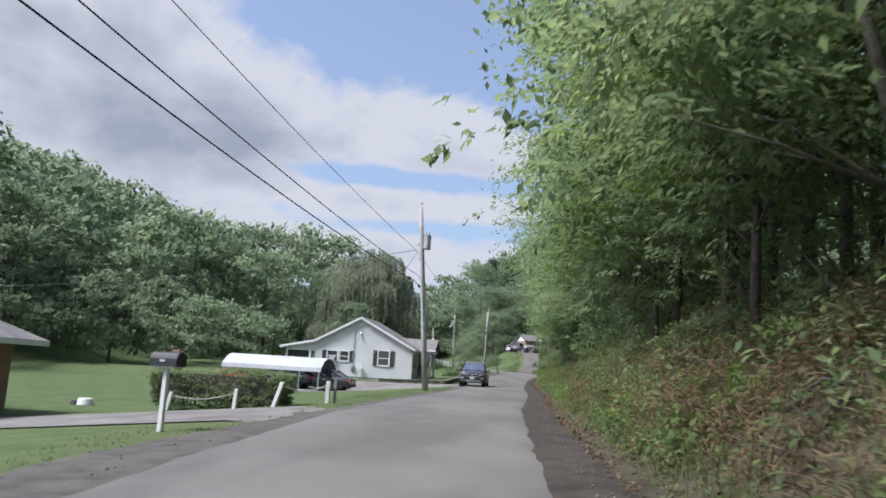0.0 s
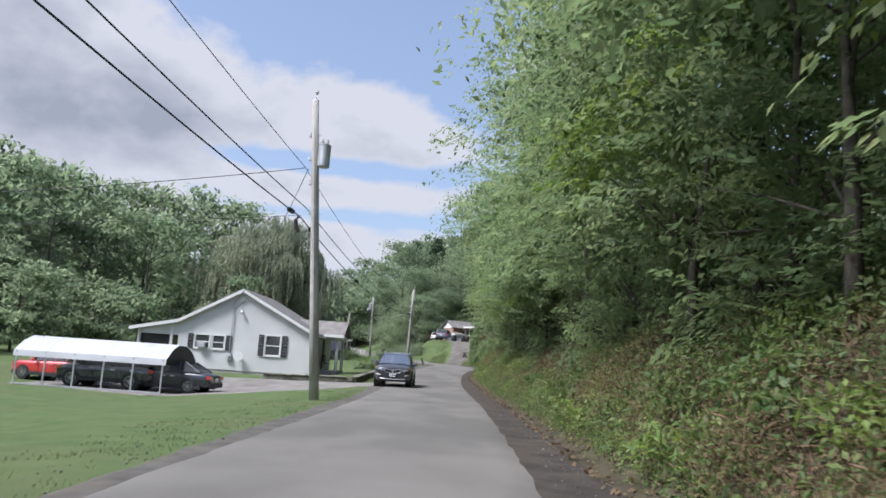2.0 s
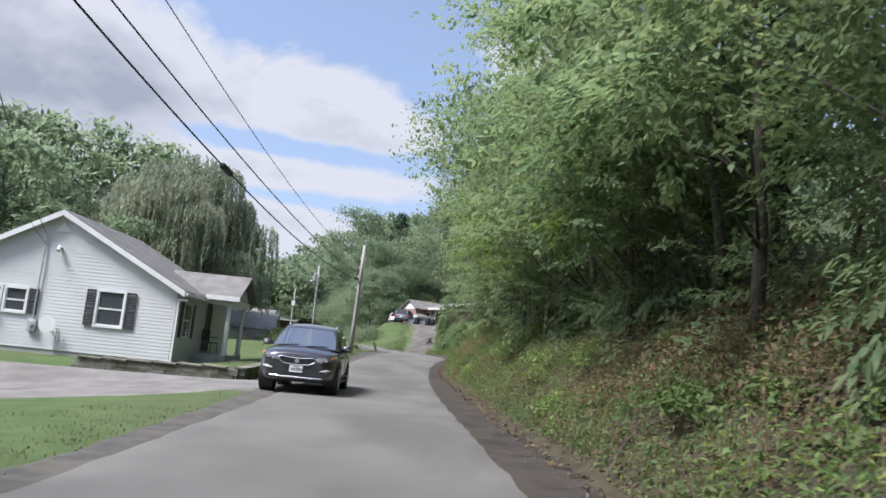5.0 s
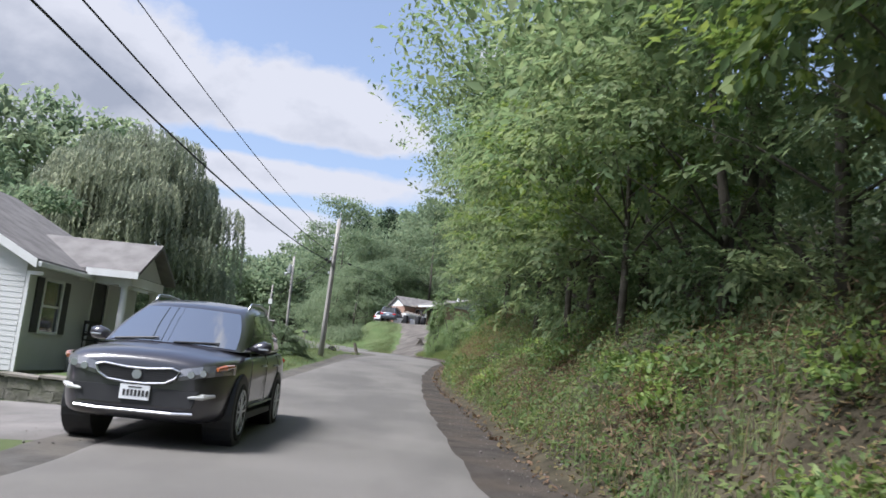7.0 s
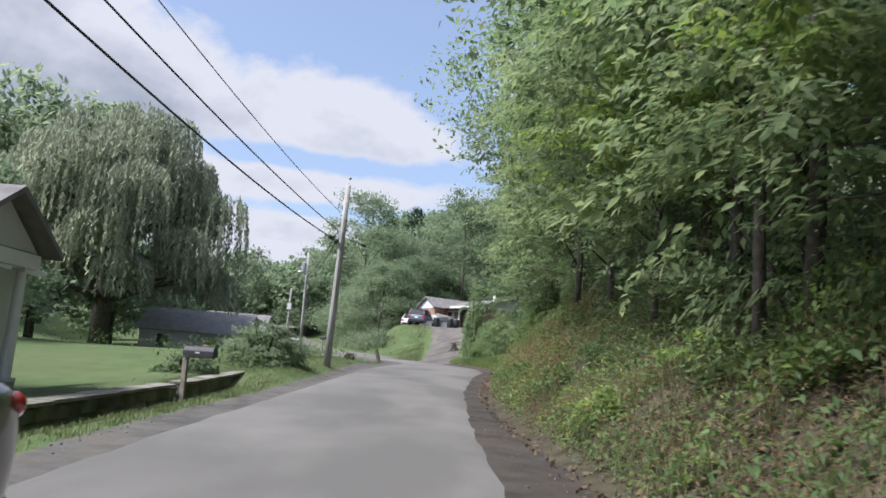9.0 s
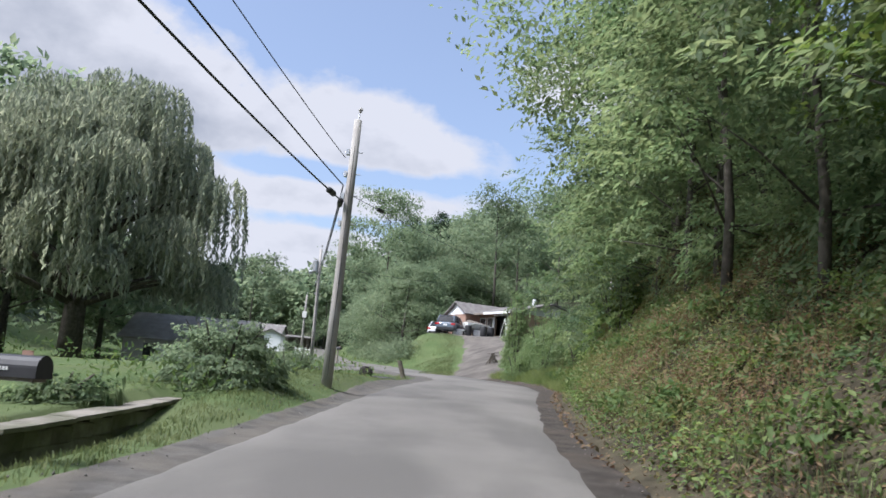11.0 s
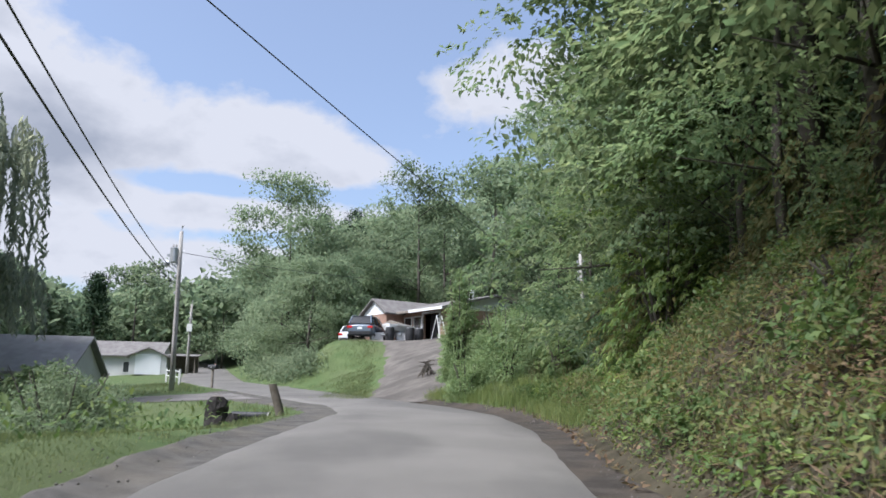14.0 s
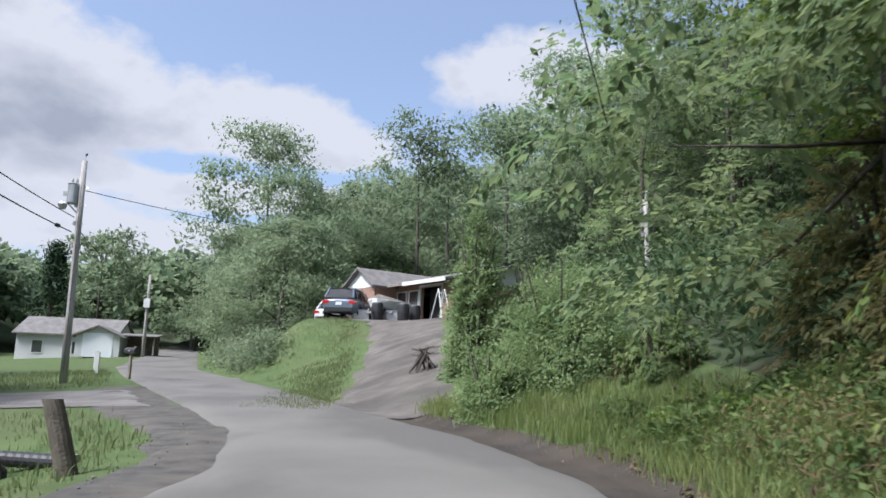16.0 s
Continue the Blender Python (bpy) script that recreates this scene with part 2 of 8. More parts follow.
M = dict(
    grass=material("lawn_grass", (0.062, 0.094, 0.034), (0.090, 0.122, 0.048), 0.9, 1.3, 0.9, 60, spec=0.15, fine=0.5, c=(0.095, 0.105, 0.05), c_scale=0.25, c_amount=0.5),
    road=material("worn_asphalt", (0.128, 0.120, 0.108), (0.156, 0.146, 0.132), 0.85, 0.45, 0.35, 90, spec=0.25, fine=0.35, c=(0.098, 0.092, 0.084), c_scale=0.5, c_amount=0.8, stretch=(1.0, 0.4, 1.0)),
    gravel=material("dark_gravel", (0.065, 0.061, 0.055), (0.11, 0.103, 0.094), 0.95, 3.0, 0.9, 70, spec=0.2, fine=0.7, c=(0.13, 0.115, 0.095), c_scale=1.2, c_amount=0.6),
    track=material("brown_gravel", (0.10, 0.09, 0.08), (0.145, 0.13, 0.115), 0.95, 1.2, 0.7, 60, spec=0.15, fine=0.5, c=(0.06, 0.055, 0.048), c_scale=0.5, c_amount=0.6),
    drive=material("pale_gravel", (0.15, 0.14, 0.13), (0.21, 0.195, 0.18), 0.95, 1.5, 0.7, 60, spec=0.2, fine=0.5, c=(0.11, 0.10, 0.09), c_scale=0.5, c_amount=0.6),
    soil=material("leaf_litter_soil", (0.034, 0.03, 0.02), (0.062, 0.052, 0.036), 0.95, 2.5, 1.0, 30, spec=0.1, fine=0.6, c=(0.075, 0.066, 0.042), c_scale=2.0, c_amount=0.7),
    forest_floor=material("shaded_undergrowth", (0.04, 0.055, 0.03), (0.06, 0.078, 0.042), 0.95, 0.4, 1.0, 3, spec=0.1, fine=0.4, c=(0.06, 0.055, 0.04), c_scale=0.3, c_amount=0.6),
    shoulder=material("dark_shoulder", (0.038, 0.033, 0.028), (0.062, 0.054, 0.047), 0.95, 2.2, 0.9, 70, spec=0.15, fine=0.6, c=(0.085, 0.068, 0.052), c_scale=1.0, c_amount=0.5),
    leaf=material("broad_leaf", (0.108, 0.154, 0.077), (0.168, 0.21, 0.104), 0.6, 0.3, 0.0, spec=0.2, trans=0.5, island=0.28, obj=0.35),
    # leaf green paled and blued, the haze put into the base colour
    leaf_hazed=material("hazed_leaf", (0.125, 0.165, 0.10), (0.17, 0.21, 0.13), 0.85, 0.05, 0.0, spec=0.05, trans=0.5, island=0.2, obj=0.35),
    leaf_yellow=material("sunlit_young_leaf", (0.11, 0.165, 0.045), (0.155, 0.215, 0.065), 0.5, 0.6, 0.0, spec=0.3, trans=0.4, island=0.5, obj=0.2),
    # pale grey-green of willow, lifted further so its colour carries some haze
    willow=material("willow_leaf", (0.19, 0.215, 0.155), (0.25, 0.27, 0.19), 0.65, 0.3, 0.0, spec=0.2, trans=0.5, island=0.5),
    needle=material("pine_needle", (0.025, 0.05, 0.025), (0.04, 0.07, 0.03), 0.7, 0.5, 0.0, spec=0.2, island=0.5),
    weed=material("roadside_weed", (0.065, 0.105, 0.035), (0.115, 0.155, 0.055), 0.6, 0.9, 0.0, spec=0.2, trans=0.35, island=0.35),
    bush_leaf=material("fresh_bush_leaf", (0.13, 0.185, 0.08), (0.175, 0.23, 0.105), 0.6, 0.9, 0.0, spec=0.2, trans=0.4, island=0.3),
    dry=material("dry_weed", (0.098, 0.072, 0.044), (0.150, 0.112, 0.066), 0.85, 1.1, 0.0, spec=0.1, trans=0.2, island=0.45),
    russet=material("withered_leaf", (0.125, 0.088, 0.052), (0.18, 0.135, 0.078), 0.8, 0.9, 0.0, spec=0.1, trans=0.3, island=0.3),
    vine=material("yellowing_vine", (0.135, 0.115, 0.05), (0.14, 0.155, 0.06), 0.6, 0.8, 0.0, spec=0.2, trans=0.4, island=0.45),
    blade=material("grass_blade", (0.105, 0.135, 0.055), (0.15, 0.175, 0.08), 0.6, 0.9, 0.0, spec=0.2, trans=0.3, island=0.6),
    # undergrowth made darker: the shade inside the wood is in its colour
    brush_in_shade=material("shade_toned_brush", (0.05, 0.08, 0.038), (0.075, 0.105, 0.05), 0.7, 0.5, 0.0, spec=0.15, trans=0.3, island=0.3),
    fresh_blade=material("fresh_grass_blade", (0.125, 0.165, 0.055), (0.17, 0.205, 0.075), 0.6, 0.9, 0.0, spec=0.2, trans=0.35, island=0.5),
    bark=material("grey_bark", (0.065, 0.058, 0.048), (0.115, 0.102, 0.086), 0.95, 6.0, 1.0, 25, spec=0.15),
    pole=material("weathered_pole", (0.30, 0.285, 0.265), (0.40, 0.385, 0.36), 0.85, 2.0, 0.6, 60, spec=0.2, fine=0.2, c=(0.23, 0.20, 0.18), c_scale=1.0, c_amount=0.5),
    wire=material("black_cable", (0.03, 0.03, 0.032), None, 0.6),
    steel=material("galvanised_steel", (0.42, 0.43, 0.44), (0.52, 0.53, 0.54), 0.45, 3.0, metal=0.7),
    siding=material("white_vinyl", (0.50, 0.50, 0.495), (0.55, 0.55, 0.54), 0.55, 0.8, 0.05, 20, spec=0.35, c=(0.44, 0.44, 0.42), c_scale=0.35, c_amount=0.4),
    trim=material("white_paint", (0.64, 0.64, 0.63), (0.56, 0.56, 0.54), 0.5, 1.5, spec=0.35),
    shutter=material("black_shutter", (0.035, 0.033, 0.035), (0.05, 0.048, 0.05), 0.6, 3.0),
    shingle=material("grey_shingle", (0.13, 0.12, 0.115), (0.19, 0.18, 0.17), 0.9, 2.0, 0.6, 40, spec=0.2, fine=0.4),
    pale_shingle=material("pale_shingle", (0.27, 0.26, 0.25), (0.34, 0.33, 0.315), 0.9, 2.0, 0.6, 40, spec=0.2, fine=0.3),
    stone=material("mossy_stone", (0.115, 0.108, 0.093), (0.185, 0.173, 0.15), 0.95, 4.0, 1.0, 20, spec=0.15, obj=0.5, c=(0.075, 0.085, 0.045), c_scale=1.5, c_amount=0.6),
    concrete=material("grey_concrete", (0.30, 0.29, 0.275), (0.38, 0.37, 0.35), 0.9, 2.0, 0.4, 40, spec=0.2, fine=0.25),
    coping=material("weathered_coping", (0.17, 0.155, 0.13), (0.24, 0.22, 0.19), 0.95, 3.0, 0.6, 40, spec=0.15, fine=0.3, c=(0.09, 0.095, 0.06), c_scale=1.2, c_amount=0.6),
    brick=material("brown_brick", (0.24, 0.15, 0.115), (0.30, 0.20, 0.15), 0.9, 2.5, 0.4, 40, spec=0.15, fine=0.2),
    wood=material("old_wood", (0.17, 0.145, 0.12), (0.26, 0.23, 0.20), 0.9, 4.0, 0.7, 50, spec=0.15),
    log=material("weathered_log", (0.085, 0.072, 0.058), (0.14, 0.122, 0.10), 0.9, 4.0, 0.8, 40, spec=0.15),
    # near-black that stands for unlit space behind openings
    dark=material("unlit_interior", (0.03, 0.03, 0.032), (0.045, 0.044, 0.045), 0.8, 2.0),
    black=material("black_plastic", (0.02, 0.02, 0.022), (0.03, 0.03, 0.032), 0.55, 4.0),
    char=material("blackened_wood", (0.018, 0.016, 0.015), (0.04, 0.036, 0.033), 0.9, 9.0, 1.0, 30, spec=0.2),
    tyre=material("rubber", (0.018, 0.018, 0.019), (0.03, 0.03, 0.03), 0.85, 8.0),
    chrome=material("chrome", (0.55, 0.56, 0.58), None, 0.32, metal=1.0),
    alloy=material("alloy", (0.50, 0.51, 0.53), (0.42, 0.43, 0.45), 0.3, 5.0, metal=0.9),
    lens=glass_like("lamp_lens", (0.12, 0.125, 0.135), 0.08),
    fog=glass_like("fog_lens", (0.5, 0.5, 0.48), 0.15),
    red_lens=glass_like("red_lens", (0.45, 0.02, 0.02), 0.1),
    amber=glass_like("amber_lens", (0.42, 0.12, 0.03), 0.15),
    pane=glass_like("window_pane", (0.05, 0.055, 0.06)),
    windscreen=glass_like("windscreen_glass", (0.03, 0.035, 0.04)),
    car_black=glass_like("black_car_paint", (0.012, 0.013, 0.018), 0.3, 0.55),
    car_plum=glass_like("charcoal_car_paint", (0.024, 0.022, 0.028), 0.28, 0.7),
    car_blue=glass_like("dark_blue_car_paint", (0.020, 0.024, 0.035), 0.25),
    car_red=glass_like("red_car_paint", (0.42, 0.03, 0.03), 0.3),
    car_grey=glass_like("slate_car_paint", (0.10, 0.13, 0.17), 0.3),
    green_box=material("green_plastic", (0.30, 0.45, 0.08), (0.36, 0.5, 0.1), 0.6),
    rope=material("pale_chain", (0.60, 0.57, 0.48), (0.5, 0.47, 0.4), 0.7, 9.0),
    roof_white=material("white_sheet_roof", (0.76, 0.77, 0.79), (0.70, 0.71, 0.73), 0.45, 0.8, spec=0.4),
    paper=material("pale_plate", (0.70, 0.71, 0.72), (0.66, 0.67, 0.68), 0.5),
)
M["windscreen"].node_tree.nodes["Principled BSDF"].inputs["IOR"].default_value = 3.3


# ---- mesh helpers ----
def obj_from(name, bm, mat, parent=None, smooth=False):
    me = bpy.data.meshes.new(name)
    bm.normal_update()
    bm.to_mesh(me)
    bm.free()
    for mt in (mat if isinstance(mat, (list, tuple)) else [mat]):
        me.materials.append(mt)
    if smooth:
        for p in me.polygons:
            p.use_smooth = True
    ob = new(name, me)
    if parent is not None:
        ob.parent = parent
    return ob


def part(name, bm, mat, parent, label="", smooth=False):
    ob = obj_from(name, bm, mat, parent, smooth)
    if label:
        ob["label"] = label
    return ob


def thing(name, x, y, z, label, category, group="", kind="", rz=0.0, rx=0.0, ry=0.0):
    ob = new(name)
    ob.matrix_world = pose(x, y, z, rx, ry, rz)
    return tagged(ob, label, category, group, kind)


def box(bm, x0, x1, y0, y1, z0, z1, bevel=0.0):
    vs = [bm.verts.new((x, y, z)) for x in (x0, x1) for y in (y0, y1) for z in (z0, z1)]
    fs = [(0, 1, 3, 2), (4, 6, 7, 5), (0, 4, 5, 1), (2, 3, 7, 6), (0, 2, 6, 4), (1, 5, 7, 3)]
    faces = [bm.faces.new([vs[i] for i in f]) for f in fs]
    if bevel:
        es = list({e for f in faces for e in f.edges})
        bmesh.ops.bevel(bm, geom=es, offset=bevel, segments=2, affect="EDGES", profile=0.6)
    return bm


def cube(x0, x1, y0, y1, z0, z1, bevel=0.0):
    return box(bmesh.new(), x0, x1, y0, y1, z0, z1, bevel)


def prism(pts, axis, a, b):
    """A closed outline (two coordinates a point) pushed from a to b along an axis."""
    bm = bmesh.new()

    def at(p, w):
        q = list(p)
        q.insert("xyz".index(axis), w)
        return q
    lo = [bm.verts.new(at(p, a)) for p in pts]
    hi = [bm.verts.new(at(p, b)) for p in pts]
    n = len(pts)
    bm.faces.new(lo[::-1]), bm.faces.new(hi)
    for i in range(n):
        bm.faces.new((lo[i], lo[(i + 1) % n], hi[(i + 1) % n], hi[i]))
    bmesh.ops.recalc_face_normals(bm, faces=bm.faces)
    return bm


def tube(points, radii, n=8, cap=True):
    """A round tube along points, with one radius a point."""
    bm = bmesh.new()
    pts = [Vector(p) for p in points]
    rings = []
    for i, p in enumerate(pts):
        d = (pts[min(i + 1, len(pts) - 1)] - pts[max(i - 1, 0)]).normalized()
        u = d.orthogonal().normalized() if abs(d.z) > 0.95 else d.cross(Vector((0, 0, 1))).normalized()
        w = d.cross(u)
        r = radii[i] if isinstance(radii, (list, tuple)) else radii
        rings.append([bm.verts.new(p + (u * math.cos(a) + w * math.sin(a)) * r) for a in (2 * math.pi * k / n for k in range(n))])
    for a, b in zip(rings, rings[1:]):
        for k in range(n):
            bm.faces.new((a[k], a[(k + 1) % n], b[(k + 1) % n], b[k]))
    if cap:
        bm.faces.new(rings[0][::-1]), bm.faces.new(rings[-1])
    return bm


def merge(*bms):
    out = bms[0]
    for b in bms[1:]:
        me = bpy.data.meshes.new("tmp")
        b.to_mesh(me)
        b.free()
        out.from_mesh(me)
        bpy.data.meshes.remove(me)
    return out


def mesh_from_arrays(name, verts, faces, mats, mat_index=None, smooth=False):
    """Fast mesh from numpy arrays: verts (n,3), faces (m,k)."""
    me = bpy.data.meshes.new(name)
    n, k = faces.shape
    me.vertices.add(len(verts))
    me.vertices.foreach_set("co", np.ascontiguousarray(verts, dtype=np.float32).ravel())
    me.loops.add(n * k)
    me.loops.foreach_set("vertex_index", np.ascontiguousarray(faces, dtype=np.int32).ravel())
    me.polygons.add(n)
    me.polygons.foreach_set("loop_start", np.arange(0, n * k, k, dtype=np.int32))
    me.polygons.foreach_set("loop_total", np.full(n, k, dtype=np.int32))
    for mt in (mats if isinstance(mats, (list, tuple)) else [mats]):
        me.materials.append(mt)
    if mat_index is not None:
        me.polygons.foreach_set("material_index", np.ascontiguousarray(mat_index, dtype=np.int32))
    if smooth:
        me.polygons.foreach_set("use_smooth", np.ones(n, dtype=bool))
    me.update(calc_edges=True)
    return me


# ---- the lie of the land ----
ROAD_Y = np.array([-60, -30, 0, 8, 16, 24, 34, 44, 59, 66, 72, 80, 89, 96, 101, 105, 109, 117, 128, 140, 170, 212, 300.])
ROAD_L = np.array([4.5, 1.0, -3.4, -4.2, -4.8, -5.15, -5.35, -5.65, -6.25, -6.65, -6.85, -6.65, -6.4, -5.95, -5.55, -6.15, -7.6, -11.0, -15.6, -20.0, -27.5, -37.0, -70.])
ROAD_R = np.array([9.5, 5.8, 0.95, 0.2, -0.3, -0.72, -0.88, -1.1, -1.85, -2.1, -2.2, -2.2, -1.65, -0.95, -1.05, -1.95, -3.5, -6.2, -10.5, -15.0, -22.5, -32.0, -64.])
PROF_Y = np.array([-60, 0, 8.5, 16.5, 27, 44, 54, 61, 72, 80, 86, 92, 116, 143, 212, 300.])
PROF_Z = np.array([-1.6, 0.05, 0.30, 0.47, 0.57, 0.67, 0.80, 0.93, 1.19, 1.56, 1.85, 2.08, 2.75, 3.52, 6.8, 11.0])


def road_z(y):
    return np.interp(y, PROF_Y, PROF_Z)


def sstep(a, b, v):
    t = np.clip((v - a) / (b - a), 0, 1)
    return t * t * (3 - 2 * t)


def foot_at(y):
    """How far the foot of the bank lies from the asphalt."""
    return np.interp(y, [66, 76, 92, 100], [0.95, 0.6, 0.6, 0.9])


def ground_z(x, y):
    """Height of the land, from the road outwards."""
    x, y = np.asarray(x, float), np.asarray(y, float)
    zr = road_z(y)
    xl, xr = np.interp(y, ROAD_Y, ROAD_L), np.interp(y, ROAD_Y, ROAD_R)
    wob = 0.10 * np.sin(x * 1.3 + y * 0.7) + 0.08 * np.sin(y * 1.9 - x * 0.6) + 0.06 * np.sin(y * 3.7 + x * 2.1)
    # bank on the hill side
    d = np.maximum(x - xr - foot_at(y), 0)
    foot = 2.5 + 1.5 * sstep(70, 80, y)
    steep = (0.82 + 0.20 * sstep(74, 84, y)) * np.minimum(d, foot) + 0.22 * np.clip(d - foot, 0, 3.0) + 0.45 * np.clip(d - foot - 3.0, 0, 60) + 0.25 * np.clip(d - foot - 63.0, 0, 200)
    gentle = 0.35 * np.minimum(np.maximum(x - xr - 0.3, 0), 70) + 0.2 * np.clip(x - xr - 70, 0, 200)
    far = sstep(93, 104, y)
    right = steep * (1 - far) + gentle * far + wob * np.clip(d, 0, 1) * (1 - 0.6 * far)
    pad = sstep(125, 131.5, y) * (1 - sstep(146, 156, y)) * sstep(-11, -7.5, x) * (1 - sstep(6, 10, x))
    right = right * (1 - pad) + (6.2 - zr) * pad
    # yards on the valley side
    e = np.maximum(xl - x - 1.0, 0)
    near = 1 - sstep(56, 61, y)
    mid = sstep(59, 61, y) * (1 - sstep(76, 81, y))
    low = sstep(88, 97, y) * (1 - sstep(104, 110, y))
    ditch = -0.32 * sstep(0.0, 0.9, e)
    lawn = 0.18 - 0.35 * sstep(-9.2, -12.5, x)
    behind = (x < np.interp(y, [62, 66, 74, 87], [-8.5, -8.7, -9.0, -9.1])) & (y > 62.1)
    left = -0.10 * np.minimum(e, 8) * near - 0.22 * np.minimum(e, 12) * low - 0.07 * np.minimum(e, 30) * sstep(106, 112, y)
    left = left + mid * np.where(behind, lawn, ditch) + 0.36 * sstep(75, 81, y) * (1 - sstep(88, 98, y)) * sstep(0.0, 1.3, xl - x) * (1 - 0.5 * sstep(4, 10, xl - x))
    hill = np.clip(-x - 46 - 0.35 * np.clip(y - 170, 0, 200), 0, 400)
    left = left + (0.52 + 0.16 * (1 - sstep(45, 120, y)) - 0.38 * sstep(250, 330, y)) * np.minimum(hill, 45) + 0.15 * np.clip(hill - 45, 0, 400)
    z = zr + np.where(x > xr, right, np.where(x < xl, left, 0.0))
    back = np.clip(y - 200, 0, 600)
    return z + (0.11 - 0.05 * sstep(-20, -60, x)) * np.minimum(back, 150) * sstep(0, 60, back) * (np.abs(x - 0.5 * (xl + xr)) > 3)


def gz(x, y):
    return float(ground_z(x, y))


def axis_steps(breaks):
    vals = []
    for a, b, st in breaks:
        vals += list(np.arange(a, b, st))
    return np.array(vals + [breaks[-1][1]])


GX = axis_steps([(-500, -120, 20), (-120, -32, 4), (-32, -12, 1.0), (-12, 8, 0.25), (8, 30, 1.0), (30, 120, 5), (120, 500, 20)])
GY = axis_steps([(-120, -20, 10), (-20, 0, 2.0), (0, 125, 0.5), (125, 180, 1.5), (180, 300, 6), (300, 700, 25)])


def grid_mesh(name, xs, ys, zfun, mat, smooth=True):
    X, Y = np.meshgrid(xs, ys)
    V = np.stack([X, Y, zfun(X, Y)], -1).reshape(-1, 3)
    nx = len(xs)
    i, j = np.meshgrid(np.arange(nx - 1), np.arange(len(ys) - 1))
    a = (j * nx + i).ravel()
    F = np.stack([a, a + 1, a + nx + 1, a + nx], -1)
    index = None
    if isinstance(mat, list):
        cx, cy = V[F].mean(1)[:, 0], V[F].mean(1)[:, 1]
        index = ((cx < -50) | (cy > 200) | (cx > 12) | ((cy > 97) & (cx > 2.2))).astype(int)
    return mesh_from_arrays(name, V, F, mat, index, smooth)


def sheet_between(name, ys, left, right, lift, mat, cols=8, crown=0.0, ragged=0.0, seed=0):
    """A strip between two edges that follow y, laid on the land, with a worn outline."""
    rng = np.random.RandomState(seed)
    le, re = left(ys), right(ys)
    if ragged:
        for e, sgn in ((le, -1), (re, 1)):
            n = len(ys)
            e += ragged * (np.sin(ys * 2.3 + seed) * 0.4 + np.sin(ys * 5.1 + 2 * seed) * 0.3 + rng.uniform(-0.4, 0.4, n))
    u = np.linspace(0, 1, cols + 1)
    X = le[:, None] * (1 - u) + re[:, None] * u
    Y = np.repeat(ys[:, None], cols + 1, 1)
    Z = ground_z(X, Y) + lift + crown * (1 - (2 * u - 1) ** 2)
    Z[:, 0] -= lift + 0.01
    Z[:, -1] -= lift + 0.01
    V = np.stack([X, Y, Z], -1).reshape(-1, 3)
    k = cols + 1
    i, j = np.meshgrid(np.arange(cols), np.arange(len(ys) - 1))
    a = (j * k + i).ravel()
    return mesh_from_arrays(name, V, np.stack([a, a + 1, a + k + 1, a + k], -1), mat, smooth=True)


xl_at = lambda y: np.interp(y, ROAD_Y, ROAD_L)
xr_at = lambda y: np.interp(y, ROAD_Y, ROAD_R)

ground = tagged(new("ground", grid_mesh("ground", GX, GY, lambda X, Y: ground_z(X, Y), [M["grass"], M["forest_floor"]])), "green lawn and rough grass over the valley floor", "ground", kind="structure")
ROAD_S = np.concatenate([np.arange(-40, 130, 0.5), np.arange(130, 300, 2.0)])
tagged(new("road", sheet_between("road", ROAD_S, xl_at, xr_at, 0.06, M["road"], 16, 0.02, 0.05, 3)), "worn pale grey asphalt lane without markings", "road", kind="structure")
sh = np.arange(-40, 112, 0.5)
tagged(new("gravel_shoulder_right", sheet_between("gravel_shoulder_right", sh, lambda y: xr_at(y) - 0.5, lambda y: xr_at(y) + foot_at(y) + 0.05 + 0.15 * np.sin(y * 0.4), 0.035, M["shoulder"], 12, 0, 0.12, 5)), "dark crumbling gravel shoulder beside the lane", "road shoulder", kind="structure")
tagged(new("gravel_shoulder_left", sheet_between("gravel_shoulder_left", np.arange(-40, 106, 0.25), lambda y: xl_at(y) - (0.75 + 0.25 * np.sin(y * 0.21)) * np.interp(y, [8, 18, 45, 55, 62, 80], [1.0, 0.4, 0.4, 1.0, 0.6, 0.8]), lambda y: xl_at(y) + 0.5, 0.035, M["gravel"], 12, 0, 0.05, 6)), "dark gravel shoulder along the lawn", "road shoulder", kind="structure")
tagged(new("bank_soil", sheet_between("bank_soil", np.arange(-40, 99, 0.25), lambda y: xr_at(y) + foot_at(y) - 0.4, lambda y: xr_at(y) + 16, 0.03, M["soil"], 60, 0, 0.1, 8)), "brown leaf-strewn soil of the roadside bank", "bank", kind="structure")
tagged(new("driveway_uphill", sheet_between("driveway_uphill", np.arange(108.5, 138, 0.5), lambda y: np.interp(y, [108.5, 111, 114, 120, 130, 132, 138], [-4.4, -5.6, -5.0, -4.6, -4.7, -8.2, -8.6]), lambda y: np.interp(y, [108.5, 111, 114, 128, 131, 138], [-1.9, -2.0, -1.9, -1.2, -0.9, -3.2]), 0.055, M["track"], 10, 0, 0.3, 9)), "brown gravel driveway climbing to the hillside house", "driveway", kind="structure")
tagged(new("driveway_house", sheet_between("driveway_house", np.arange(50, 61, 0.5), lambda y: np.interp(y, [50, 52, 60.5, 61], [-15.5, -23, -23, -17]), lambda y: np.interp(y, [50, 53, 56, 60, 61], [-14.5, -8.5, -6.0, -6.2, -9]), 0.025, M["drive"], 24, 0, 0.15, 10)), "pale gravel driveway beside the white house", "driveway", kind="structure")
